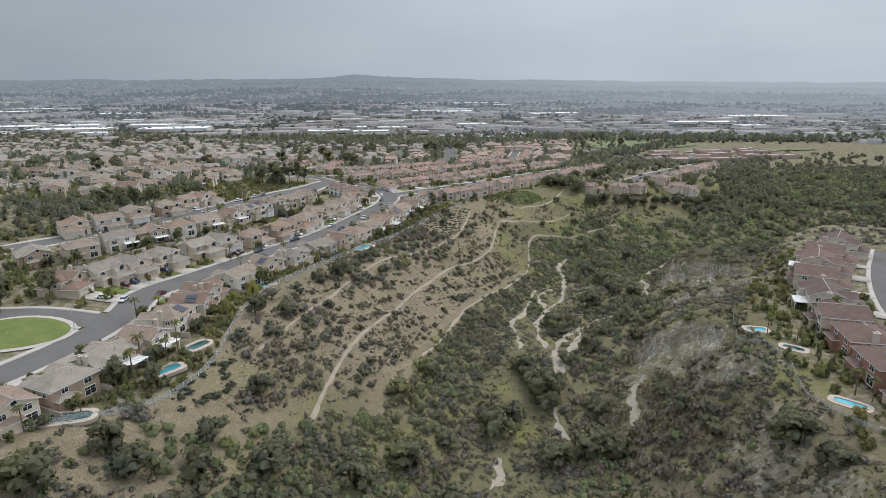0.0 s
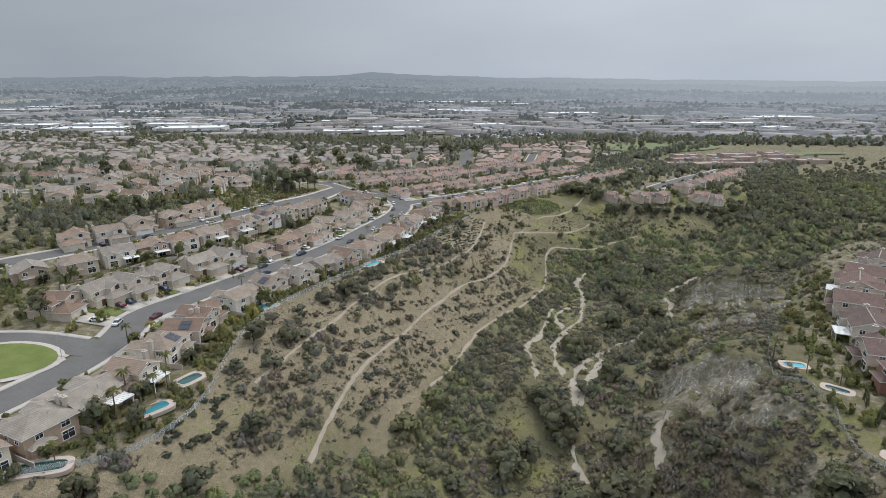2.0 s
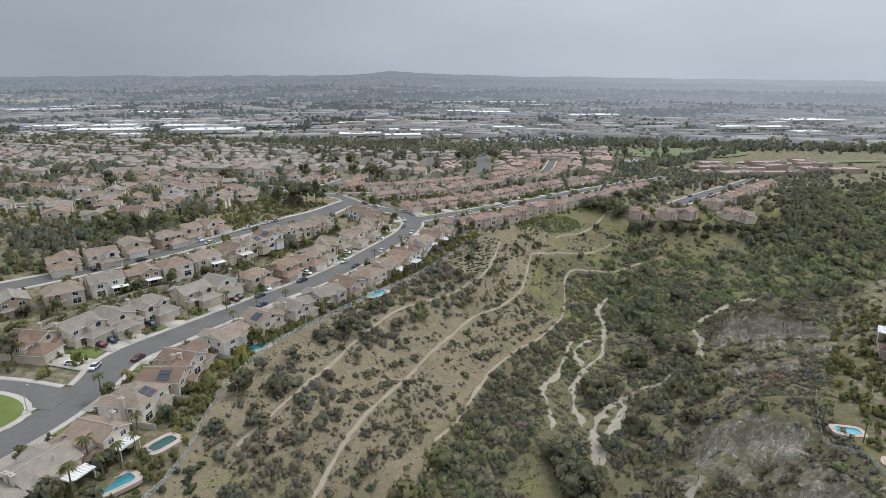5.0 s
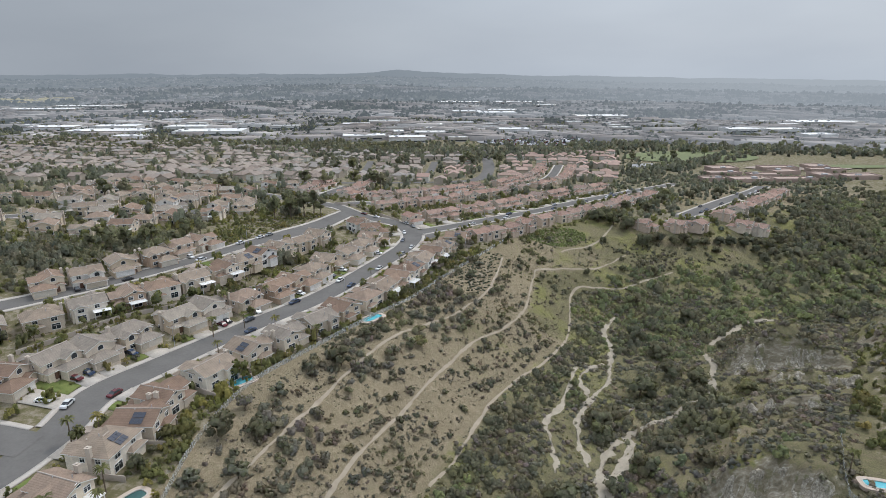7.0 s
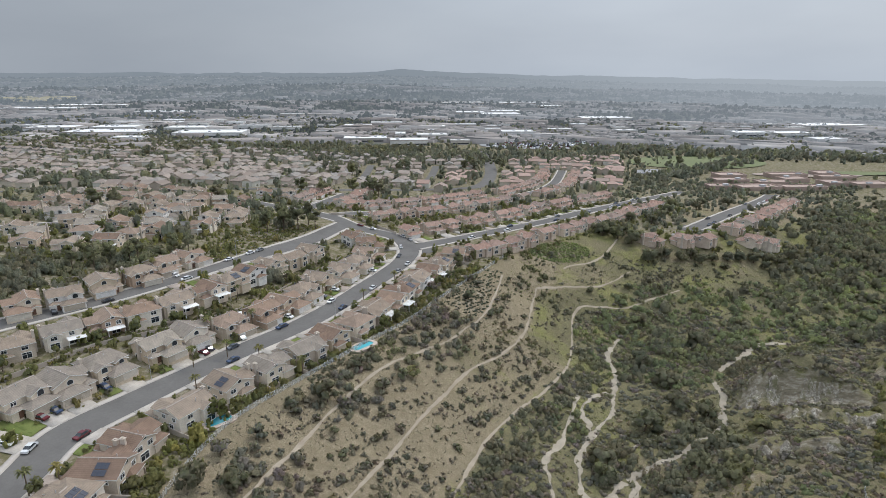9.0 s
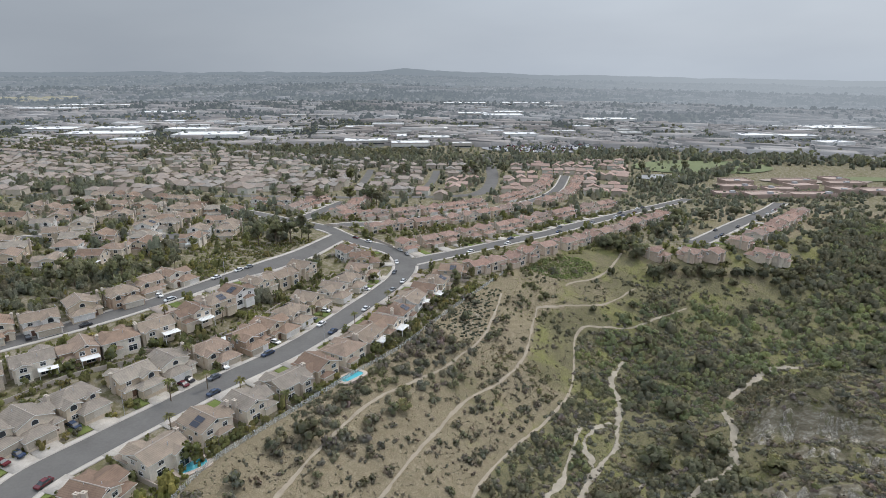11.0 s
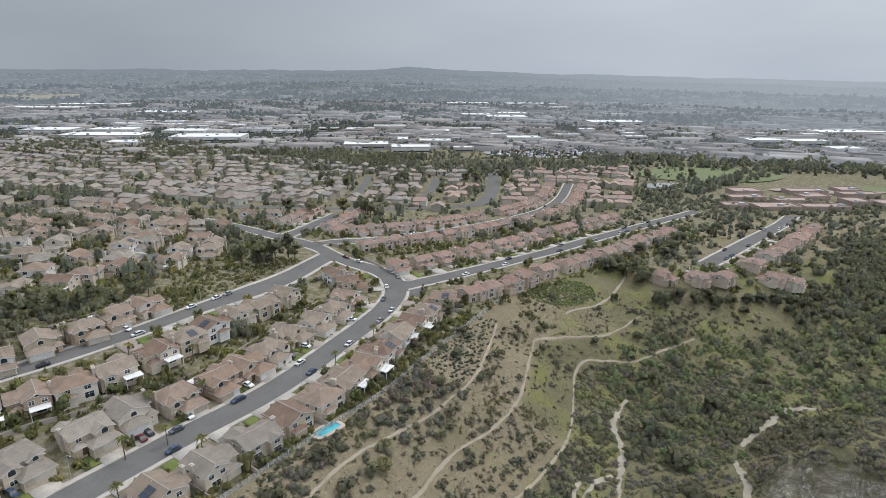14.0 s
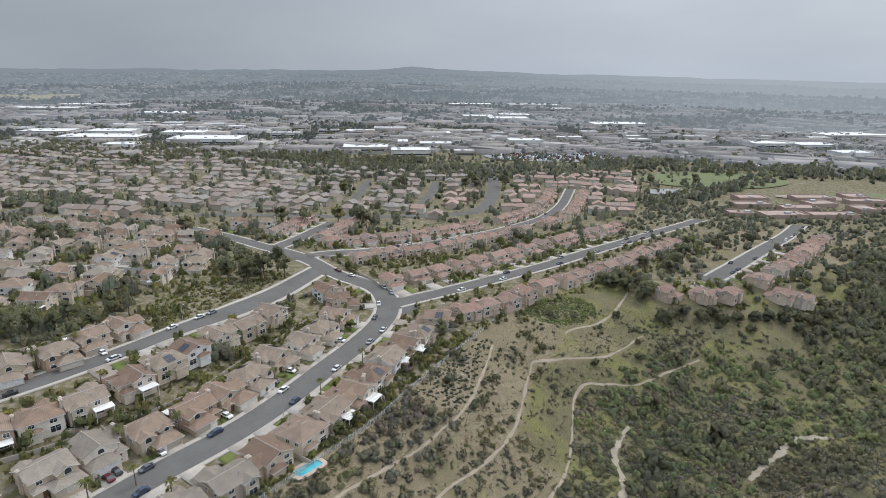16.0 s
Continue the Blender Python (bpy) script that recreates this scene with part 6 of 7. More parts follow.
# bright ground cover on the knoll and the planted triangle between two streets
x, y = scatter(1000, -26, 14, 370, 416, lambda x, y: ((x + 6) / 17) ** 2 + ((y - 398 - 0.5 * (x + 6)) / 13) ** 2 < 1, 11, 0.5)
mass("knoll_cover", "bright green low ground cover on a knoll", "ground cover", LOW, x, y, rng.uniform(0.8, 1.4, len(x)), 0.4, MAT_VIVID, 22)
x, y = scatter(620, -200, -146, 305, 390, lambda x, y: (x < np.interp(y, [305, 336, 366, 390], [-167, -156, -150, -148])) & (x > np.interp(y, [305, 340, 390], [-176, -190, -176])), 12, 0.5)
mass("park_shrubs", "olive shrubs planted on a triangular slope", "shrubs", LOW, x, y, rng.uniform(0.7, 1.5, len(x)), 0.9, MAT_BRIGHT, 23)
# hedges and yard planting between houses
pts = []
for sx, sy, turn, v, road in SITES:
    a = math.radians(turn)
    f, r = np.array([math.sin(a), -math.cos(a)]), np.array([math.cos(a), math.sin(a)])
    if sy > 640:
        continue
    for q in range(14 if sy < 400 else 7):
        if rng.random() < 0.5:
            pts.append(np.array([sx, sy]) - f * rng.uniform(8.8, 11.5) + r * rng.uniform(-7, 7))
        else:
            pts.append(np.array([sx, sy]) + f * rng.uniform(5, 9.5) + r * rng.uniform(-6.5, 6.5))
pts = np.array(pts)
ok = clear_of(pts[:, 0], pts[:, 1])
ok &= np.array([np.min(np.hypot(*(SITE_XY - p).T)) > 6.3 for p in pts])
pts = pts[ok]
mass("garden_shrubs", "garden shrubs and hedges round the houses", "shrubs", LOW, pts[:, 0], pts[:, 1], rng.uniform(0.6, 1.5, len(pts)), 1.0, MAT_BRIGHT, 24)

# small trees of the gardens beyond those that stand out
x, y = scatter(7000, -320, 130, 95, 540, lambda x, y: 0.9 + 0 * x, 61, 2.0)
near_d = np.array([np.min(np.hypot(*(SITE_XY - p).T)) for p in np.stack([x, y], 1)])
road_d = np.min([distance_to(l, x, y) - ROADS[o][1] for o, l in LINES.items()], axis=0)
inside = (x < rim_at(y) - 3) | ((y > 436) & (x < 150))
ok = inside & (near_d > 6.9) & (near_d < 26) & (road_d > 3.2)
x, y = x[ok][:1600], y[ok][:1600]
YARD = [proto(340 + i, 80, 6, 0.13, 1.1, 0.74) for i in range(6)]
mass("yard_trees", "small leafy trees in back gardens", "trees", YARD, x, y, 0.8 + 2.3 * rng.random(len(x)) ** 1.6, 1.4, MAT_BRIGHT, 62)

# gardens behind the rows of the northern rim
gx, gy = [], []
for row in (C_SOUTH, D_ROW[:6]):
    for hx, hy in row:
        for _ in range(5):
            gx.append(hx + (8.5 + rng.uniform(-1, 2.5)) * 0.8 + rng.uniform(-5, 5) * 0.5)
            gy.append(hy - (8.5 + rng.uniform(-1, 2.5)) * 0.6 + rng.uniform(-5, 5) * 0.8)
x, y = np.array(gx), np.array(gy)
ok = np.array([np.min(np.hypot(*(SITE_XY - p).T)) > 7.6 for p in np.stack([x, y], 1)])
mass("rim_row_gardens", "small garden trees behind the rim houses", "trees", YARD, x[ok], y[ok], rng.uniform(0.8, 2.1, ok.sum()), 1.3, MAT_BRIGHT, 68)

# the dark tree belt on the bank behind the upper street
bank = lambda x, y: ((x < np.interp(y, [215, 250, 275, 300, 325], [-222, -208, -197, -193, -193])) & (x > np.interp(y, [215, 250, 275, 300, 325], [-275, -262, -250, -226, -212]))).astype(float)
x, y = scatter(190, -290, -185, 210, 330, bank, 63, 1.0)
ok = np.array([np.min(np.hypot(*(SITE_XY - p).T)) > 8 for p in np.stack([x, y], 1)])
mass("bank_trees", "dark dense trees on a bank behind gardens", "trees", TALL, x[ok], y[ok], rng.uniform(1.8, 3.6, ok.sum()), 1.15, MAT_OAK, 64)

up_slope = lambda x, y: ((x - rim_at(y)) / (trail_low(y) - rim_at(y)) > 0.08) & ((x - rim_at(y)) / (trail_low(y) - rim_at(y)) < np.interp(y, [110, 150, 200, 240, 320], [0.9, 0.8, 0.35, 0.55, 0.4])) & (y < 330)
x, y = scatter(330, -96, 0, 108, 330, lambda x, y: up_slope(x, y) * clump(x, y, 20, 65) * ~((x < -73) & (y > 112) & (y < 144)) * ~in_beds(x, y), 66, 0.8)
mass("slope_thicket", "grey-green small trees on the upper slope", "trees", TALL, x, y, rng.uniform(0.9, 2.3, len(x)), 1.0, MAT_SAGE, 67)

# shrubs, small trees and grass tufts on the northern hillside
hill = lambda x, y: ((x > np.interp(y, [340, 352, 400, 430], [-30, -32, -24, 10])) & (x < np.interp(y, [345, 395, 430], [20, 62, 130])) & (y > 338) & (y < np.interp(x, [-30, 0, 40, 130], [372, 405, 418, 430]))).astype(float)
x, y = scatter(150, -34, 120, 336, 430, lambda x, y: hill(x, y) * clump(x, y, 18, 53), 54, 1.2)
mass("hillside_shrubs", "dark shrubs and small trees on the grassy hillside", "shrubs", TALL, x, y, 0.9 + 1.6 * rng.random(len(x)) ** 1.6, 0.95, MAT_OAK, 55)
x, y = scatter(2400, -34, 120, 336, 430, hill, 56, 0.3)
mass("hillside_tufts", "olive grass tufts on the northern hillside", "grass", TUFT, x, y, rng.uniform(0.25, 0.75, len(x)), 0.5, MAT_GRASSY, 60)

# small trees standing open on the upper slope
x, y = scatter(34, -92, -20, 150, 335, lambda x, y: ((x - rim_at(y)) / (trail_low(y) - rim_at(y)) > 0.1) & ((x - rim_at(y)) / (trail_low(y) - rim_at(y)) < 0.5) & (clump(x, y, 26, 68) > 0.4), 69, 1.5)
for i in range(len(x)):
    stand(SLOPES, x[i], y[i], float(rng.uniform(1.7, 2.9)), float(rng.uniform(0.85, 1.1)))

# planting and lawns round the mesa houses
x, y = scatter(430, 77, 125, 122, 300, lambda x, y: mesa(x, y).astype(float), 70, 1.0)
ok = np.array([np.min(np.hypot(*(SITE_XY - p).T)) > 9.5 for p in np.stack([x, y], 1)]) & (distance_to(LINES["street_r"], x, y) > 8.5)
for px, py, pr in ((76.5, 192, 5.5), (82, 177, 5.5), (82, 144, 6.5)):
    ok &= np.hypot(x - px, y - py) > pr
mass("mesa_planting", "shrubs and small trees round the mesa houses", "shrubs", YARD, x[ok], y[ok], 0.8 + 2.0 * rng.random(ok.sum()) ** 1.6, 1.2, MAT_BRIGHT, 71)

# groves of tall dark trees among the western houses
rg = np.random.default_rng(80)
gx, gy = [], []
for cx, cy, sx, sy, n in ((-285, 760, 32, 75, 40), (-205, 830, 20, 60, 16), (-150, 880, 20, 45, 16), (-100, 760, 10, 55, 14), (-228, 268, 16, 18, 16), (-220, 300, 9, 12, 10), (-208, 342, 8, 10, 8), (-168, 384, 8, 9, 8), (-316, 500, 18, 40, 16), (-195, 450, 9, 14, 8), (-222, 420, 10, 8, 6), (-280, 575, 14, 14, 8), (-134, 350, 4, 8, 5), (-133, 300, 3, 16, 8), (-146, 256, 4, 8, 6), (-350, 430, 20, 50, 18), (-420, 520, 40, 60, 26)):
    gx.append(cx + rg.normal(0, 0.6, n) * sx)
    gy.append(cy + rg.normal(0, 0.6, n) * sy)
x, y = np.concatenate(gx), np.concatenate(gy)
far_all = np.concatenate([SITE_XY, FAR_XY])
ok = np.array([np.min(np.hypot(*(far_all - p).T)) > 6.5 for p in np.stack([x, y], 1)])
ok &= np.min([distance_to(l, x, y) - ROADS[o][1] for o, l in LINES.items()], axis=0) > 2.5
mass("tree_grove", "tall dark trees in groves among houses", "trees", TALL, x[ok], y[ok], np.where(y > 600, 5.2, 3.3)[ok] * rng.uniform(0.7, 1.3, ok.sum()), 1.5, MAT_HAZED_LEAVES, 81)

# hedges and small trees along the walls between back gardens
hx, hy = [], []
for pts in ([(-170, 190), (-163, 205), (-157, 218), (-147, 231), (-139, 245), (-132, 262), (-127, 280), (-125, 300), (-121, 322), (-118, 345)], [(-214, 262), (-203, 272), (-196, 286), (-190, 305)], [(-158, 428), (-140, 428), (-118, 412), (-104, 400)], [(-112, 168), (-108, 200), (-98, 226), (-88, 250)], [(-60, 425), (-20, 480), (30, 555)], [(-110, 425), (-70, 470), (-35, 520), (5, 590)]):
    line = smooth_line(pts, 1.1)
    keep = rng.random(len(line)) < 0.8
    hx.append(line[keep, 0] + rng.normal(0, 1.1, keep.sum()))
    hy.append(line[keep, 1] + rng.normal(0, 1.1, keep.sum()))
x, y = np.concatenate(hx), np.concatenate(hy)
ok = np.array([np.min(np.hypot(*(SITE_XY - p).T)) > 6.8 for p in np.stack([x, y], 1)])
ok &= np.min([distance_to(l, x, y) - ROADS[o][1] for o, l in LINES.items()], axis=0) > 2.6
mass("garden_hedge", "dense green hedges along back garden walls", "hedge", YARD, x[ok], y[ok], rng.uniform(0.8, 1.9, ok.sum()), 1.25, MAT_BRIGHT, 83)

# dark shrubs and small trees crowding the slope below the rim fence
yy = rng.uniform(215, 335, 150)
xx = fence_at(yy) + rng.uniform(2.0, 15, 150)
ok = clear_of(xx, yy, 1.0) & (clump(xx, yy, 16, 84) > 0.38) & ~in_beds(xx, yy)
mass("rim_thicket", "dark shrubs and small trees below the rim fence", "shrubs", TALL, xx[ok], yy[ok], rng.uniform(0.9, 2.2, ok.sum()), 1.0, MAT_OAK, 85)

# brush on the slope below the mesa's northern end
x, y = scatter(420, 84, 190, 262, 372, lambda x, y: (x > 84 + (y - 262) * 0.25).astype(float), 86, 0.5)
ok = np.array([np.min(np.hypot(*(SITE_XY - p).T)) > 13 for p in np.stack([x, y], 1)]) & (distance_to(LINES["street_r"], x, y) > 9) & (bare_face(x, y) < 0.3)
mass("mesa_slope_brush", "olive brush and low trees below the mesa", "brush", MID, x[ok], y[ok], rng.uniform(0.9, 2.8, ok.sum()), 0.8, MAT_SAGE, 87, lift=0.9)

# gardens between the houses and the rim fence
yy = rng.uniform(96, 352, 520)
xx = fence_at(yy) - rng.uniform(0.8, 8.5, 520)
ok = np.array([np.min(np.hypot(*(SITE_XY - p).T)) > 8.0 for p in np.stack([xx, yy], 1)])
for px, py, pr in ((-99, 103, 6.5), (-90.8, 127.7, 4.8), (-90, 142, 4.4), (-94.5, 195, 5.0), (-71.4, 249.5, 5.2)):
    ok &= np.hypot(xx - px, yy - py) > pr
mass("rim_gardens", "leafy shrubs and small trees inside the rim fence", "shrubs", YARD, xx[ok], yy[ok], rng.uniform(0.7, 1.9, ok.sum()), 1.15, MAT_BRIGHT, 88)

# rough brush over the shoulder of the mesa
x, y = scatter(430, 64, 116, 196, 304, lambda x, y: ((x > 64) & (x < np.interp(y, (200, 240, 280, 304), (76, 92, 110, 120)))).astype(float), 89, 0.5)
ok = np.array([np.min(np.hypot(*(SITE_XY - p).T)) > 11 for p in np.stack([x, y], 1)])
ok &= (np.hypot(x - 76.5, y - 192) > 5.5) & (bare_face(x, y) < 0.3)
mass("shoulder_brush", "olive and brown brush on the mesa's shoulder", "brush", SCRUB, x[ok], y[ok], rng.uniform(0.8, 2.2, ok.sum()), 0.5, MAT_DRYBUSH, 90)

# trees standing among the western houses
x, y = scatter(900, -420, -160, 250, 470, lambda x, y: clump(x, y, 30, 91), 92, 2.0)
ok = np.array([np.min(np.hypot(*(SITE_XY - p).T)) > 7.2 for p in np.stack([x, y], 1)])
ok &= (np.min([distance_to(l, x, y) - ROADS[o][1] for o, l in LINES.items()], axis=0) > 3.0) & (x < np.interp(y, [250, 340, 400, 470], [-196, -185, -178, -170]))
x, y = x[ok][:420], y[ok][:420]
mass("western_trees", "grey-green garden and street trees among western houses", "trees", YARD, x, y, rng.uniform(1.8, 3.6, len(x)), 1.5, MAT_HAZED_LEAVES, 93)


# ---- fences and walls ----
def fence_run(name, points, label, height, post_gap, solid):
    line = smooth_line(points, post_gap)
    root = tagged(new(name), label, "fence", "garden fences")
    post = Build().box(-0.07, -0.07, -0.5, 0.07, 0.07, height + 0.08).mesh("post", MAT_FENCE)
    for a, b in zip(line[:-1], line[1:]):
        za, zb = float(ground_z(*a)), float(ground_z(*b))
        if not solid:
            part("post", post, None, root).matrix_basis = pose(a[0], a[1], za)
        d = (b - a) / np.hypot(*(b - a))
        side = np.array([-d[1], d[0]])

        n, lo = side * (0.09 if solid else 0.025), -0.5 if solid else -0.3
        P = [(*(a + n), za + lo), (*(b + n), zb + lo), (*(b - n), zb + lo), (*(a - n), za + lo)]
        T = [(q[0], q[1], (za if i in (0, 3) else zb) + height) for i, q in enumerate(P)]
        p = Build().add(P + T, [(3, 2, 1, 0), (4, 5, 6, 7), (0, 1, 5, 4), (1, 2, 6, 5), (2, 3, 7, 6), (3, 0, 4, 7)])
        part("panel", p, MAT_BLOCK if solid else MAT_MESH, root)
    return root


fence_run("rim_fence", [(-116, 88), (-104, 98), (-95, 104), (-88, 112), (-84, 124), (-83.5, 140), (-89, 165), (-91, 182), (-90, 199), (-82, 222), (-72, 249), (-62, 276), (-55, 304), (-47, 333), (-38, 362), (-32, 380)], "pale panel fence along the canyon rim", 1.7, 3.2, False)
fence_run("mesa_fence", [(76, 212), (72, 201), (70, 190), (75, 181), (77, 170), (75, 157), (75, 146), (79, 138), (86, 131)], "low pale fence round the mesa gardens", 1.3, 3.0, False)
fence_run("block_wall", [(-170, 190), (-163, 205), (-157, 218), (-147, 231), (-139, 245), (-132, 262), (-127, 280), (-125, 300), (-121, 322), (-118, 345)], "tan block wall between back gardens", 1.7, 4.0, True)
fence_run("block_wall", [(-214, 262), (-203, 272), (-196, 286), (-190, 305)], "tan block wall behind a row of gardens", 1.7, 4.0, True)
fence_run("block_wall", [(-158, 428), (-140, 428), (-118, 412), (-104, 400)], "tan block wall beside the junction", 1.7, 4.0, True)
for i, (x, y, turn, v, road) in enumerate(SITES[:36]):
    a = math.radians(turn)
    f, r = np.array([math.sin(a), -math.cos(a)]), np.array([math.cos(a), math.sin(a)])
    p0 = np.array([x, y]) + r * 6.55 + f * 1.0
    p1 = np.array([x, y]) + r * 6.55 - f * 11.5
    if np.sort(np.hypot(*(SITE_XY - (p0 + p1) / 2).T))[0] > 4.6:
        fence_run("block_wall", [tuple(p0), tuple((p0 + p1) / 2), tuple(p1)], "tan block side wall between two gardens", 1.6, 4.2, True)


# ---- pools ----
def pool(x, y, r, squash, turn, material, label, kidney=0.0):
    root = tagged(new("swimming_pool"), label, "pool", "garden pools")
    root.matrix_basis = pose(x, y, float(ground_z(x, y)) + 0.35, 0, 0, turn)
    n = 40
    def ring(q, z):
        out = []
        for i in range(n):
            t = 2 * math.pi * i / n
            k = 1 + kidney * math.cos(2 * t + 0.6) * 0.5
            ex = 0.55
            cx = math.copysign(abs(math.cos(t)) ** ex, math.cos(t))
            sy = math.copysign(abs(math.sin(t)) ** ex, math.sin(t)) * squash
            out.append((cx * (r * k + q), sy * (r * k + q / squash), z))
        return out
    deck, coping, water_b = Build(), Build(), Build()
    deck.add(ring(1.3, -0.9) + ring(1.3, 0.02) + ring(0.3, 0.02), [(i, (i + 1) % n, n + (i + 1) % n, n + i) for i in range(n)] + [(n + i, n + (i + 1) % n, 2 * n + (i + 1) % n, 2 * n + i) for i in range(n)])
    coping.add(ring(0.32, 0.0) + ring(0.32, 0.1) + ring(0, 0.1) + ring(0, -0.35), [(k * n + i, k * n + (i + 1) % n, (k + 1) * n + (i + 1) % n, (k + 1) * n + i) for k in range(3) for i in range(n)])
    water_b.add(ring(0.02, -0.12), [tuple(range(n))])
    part("deck", deck, MAT_DECK, root, "pinkish paved deck")
    part("coping", coping, MAT_WALK, root)
    part("water", water_b, material, root)


pool(-99, 103, 4.6, 0.45, 25, MAT_POND, "dark green garden pool with a paved deck", 0.25)
pool(-90.8, 127.7, 3.3, 0.6, 60, MAT_DEEP, "blue garden pool among palms", 0.2)
pool(-90, 142, 3.0, 0.6, 70, MAT_POND, "dark garden pool beside the rim fence", 0.1)
pool(-94.5, 195, 3.6, 0.55, 55, MAT_POOL, "turquoise garden pool with a pinkish deck", 0.0)
pool(-71.4, 249.5, 3.8, 0.55, 65, MAT_POOL, "turquoise kidney-shaped garden pool", 0.3)
pool(-147, 244, 3.4, 0.4, 30, MAT_POND, "narrow green garden pool behind a house", 0.1)
pool(76.5, 192, 2.6, 0.6, 0, MAT_POOL, "turquoise pool on the mesa edge", 0.25)
pool(82, 177, 2.7, 0.45, -30, MAT_POND, "dark blue pool on the mesa", 0.2)
pool(82, 144, 3.6, 0.35, -35, MAT_POOL, "long turquoise pool on the mesa edge", 0.0)


# ---- cars ----
def car_kind(long, label):
    root = tagged(new("parked_car"), label, "car", "parked cars")
    w, b = 0.9, Build()
    prof = [(-long / 2, 0.35), (-long / 2 + 0.05, 0.85), (-long / 2 + 1.0, 0.95), (long / 2 - 0.7, 0.95), (long / 2 - 0.03, 0.88), (long / 2, 0.38)]
    n = len(prof)
    b.add([(s * w, x, z) for s in (-1, 1) for x, z in prof], [tuple(range(n))[::-1], tuple(range(n, 2 * n))] + [(i, (i + 1) % n, n + (i + 1) % n, n + i) for i in range(n)])
    q = [(-long / 2 + 0.95, 0.95), (-long / 2 + 1.7, 1.45), (long / 2 - 1.3, 1.48), (long / 2 - 0.6, 0.95)]
    c = Build().add([(s * (0.86 if z < 1 else 0.68), x, z) for s in (-1, 1) for x, z in q], [(0, 3, 2, 1), (4, 5, 6, 7), (0, 1, 5, 4), (1, 2, 6, 5), (2, 3, 7, 6), (3, 0, 4, 7)])
    b.box(-0.7, -long / 2 + 1.72, 1.45, 0.7, long / 2 - 1.32, 1.52)
    part("body", b, MAT_CAR, root)
    part("glasshouse", c, MAT_GLASS, root, "dark car glass")
    wheel = Build().tube((-0.11, 0, 0), (0.11, 0, 0), 0.34, 0.34, 12).mesh("wheel", MAT_TYRE)
    for sx in (-0.82, 0.82):
        for sy in (-long / 2 + 0.85, long / 2 - 0.85):
            part("wheel", wheel, None, root).matrix_basis = pose(sx, sy, 0.34)
    return root


CARS = [car_kind(4.5, "saloon car parked beside the kerb"), car_kind(5.2, "long pickup or large car parked beside the kerb")]


def park(x, y, turn, pick):
    near = min((np.min(np.hypot(LINES[n][:, 0] - x, LINES[n][:, 1] - y)) - ROADS[n][1]) for n in LINES)
    m = pose(x, y, float(ground_z(x, y)) + (0.22 if near < 0 else 0.38), 0, 0, turn)
    src = CARS[pick]
    if src.name not in USED:
        USED.add(src.name)
        src.matrix_basis = m
    else:
        copy_thing(src, m)


def park_near(x, y, pick, on_drive=False):
    dist, name, at = nearest_road(x, y)
    line = LINES[name]
    q = int(np.argmin(np.hypot(line[:, 0] - x, line[:, 1] - y)))
    t = line[min(q + 2, len(line) - 1)] - line[max(q - 2, 0)]
    n = np.array([-t[1], t[0]]) / np.hypot(*t)
    if np.dot(n, np.array([x, y]) - line[q]) < 0:
        n = -n
    turn = math.degrees(math.atan2(-t[0], t[1]))
    if on_drive:
        park(x, y, turn + 90, pick)
    else:
        p = line[q] + n * (ROADS[name][1] - 1.1)
        park(p[0], p[1], turn, pick)


for i, (x, y) in enumerate(((-114, 236), (-107, 257), (-99, 287), (-91, 282), (-86, 306), (-88, 356), (-77, 343), (-100, 370), (-101, 393), (-121, 409), (-132, 414), (-95, 387), (-178, 251), (-154, 328), (-154, 320), (-159, 309), (-165, 281), (-127, 180), (-137, 171), (-110, 228), (-79, 330))):
    park_near(x, y, 1 if i in (1, 16) else 0)
for i, (x, y) in enumerate(((-123, 231), (-117, 245), (-113, 264), (-109, 267), (-105, 291), (-103, 300), (-95, 329), (-140, 170), (-141, 182), (-140, 186), (-137, 201), (-123, 234), (-192, 239), (-171, 283), (113, 206), (114, 220))):
    park_near(x, y, 1 if i in (8, 10) else 0, True)
for name, s0 in (("street_c", 40), ("street_d", 20), ("street_h", 60)):
    line = LINES[name]
    for q in range(s0 // 2, min(len(line) - 3, 140), 5):
        if rng.random() < 0.55:
            side = 1 if rng.random() < 0.5 else -1
            p = line[q] + sides(line)[q] * side * (ROADS[name][1] - 1.1)
            t = line[q + 1] - line[q]
            park(p[0], p[1], math.degrees(math.atan2(-t[0], t[1])), 0)


# ---- street lamps ----
def lamp_kind():
    root = tagged(new("street_lamp"), "slim grey street lamp with a short arm", "street lamp", "street lamps")
    part("pole", Build().tube((0, 0, -0.4), (0, 0, 8.2), 0.1, 0.06, 8), MAT_METAL, root)
    part("arm", Build().tube((0, 0, 8.1), (1.7, 0, 8.5), 0.05, 0.04, 6), MAT_METAL, root)
    part("lamp_head", Build().box(1.5, -0.14, 8.4, 2.2, 0.14, 8.55), MAT_METAL, root)
    return root


lamp = lamp_kind()
for i, (name, q, side) in enumerate((("street_a", 44, 1), ("street_a", 75, 1), ("street_a", 108, -1), ("street_a", 140, 1), ("street_b", 50, 1), ("street_b", 85, 1), ("street_c", 30, 1), ("street_c", 70, 1))):
    line = LINES[name]
    p = line[q] + sides(line)[q] * side * (ROADS[name][1] + 1.3)
    m = pose(p[0], p[1], float(ground_z(*p)), 0, 0, math.degrees(math.atan2(*(-side * sides(line)[q])[::-1])))
    if i == 0:
        lamp.matrix_basis = m
    else:
        copy_thing(lamp, m)


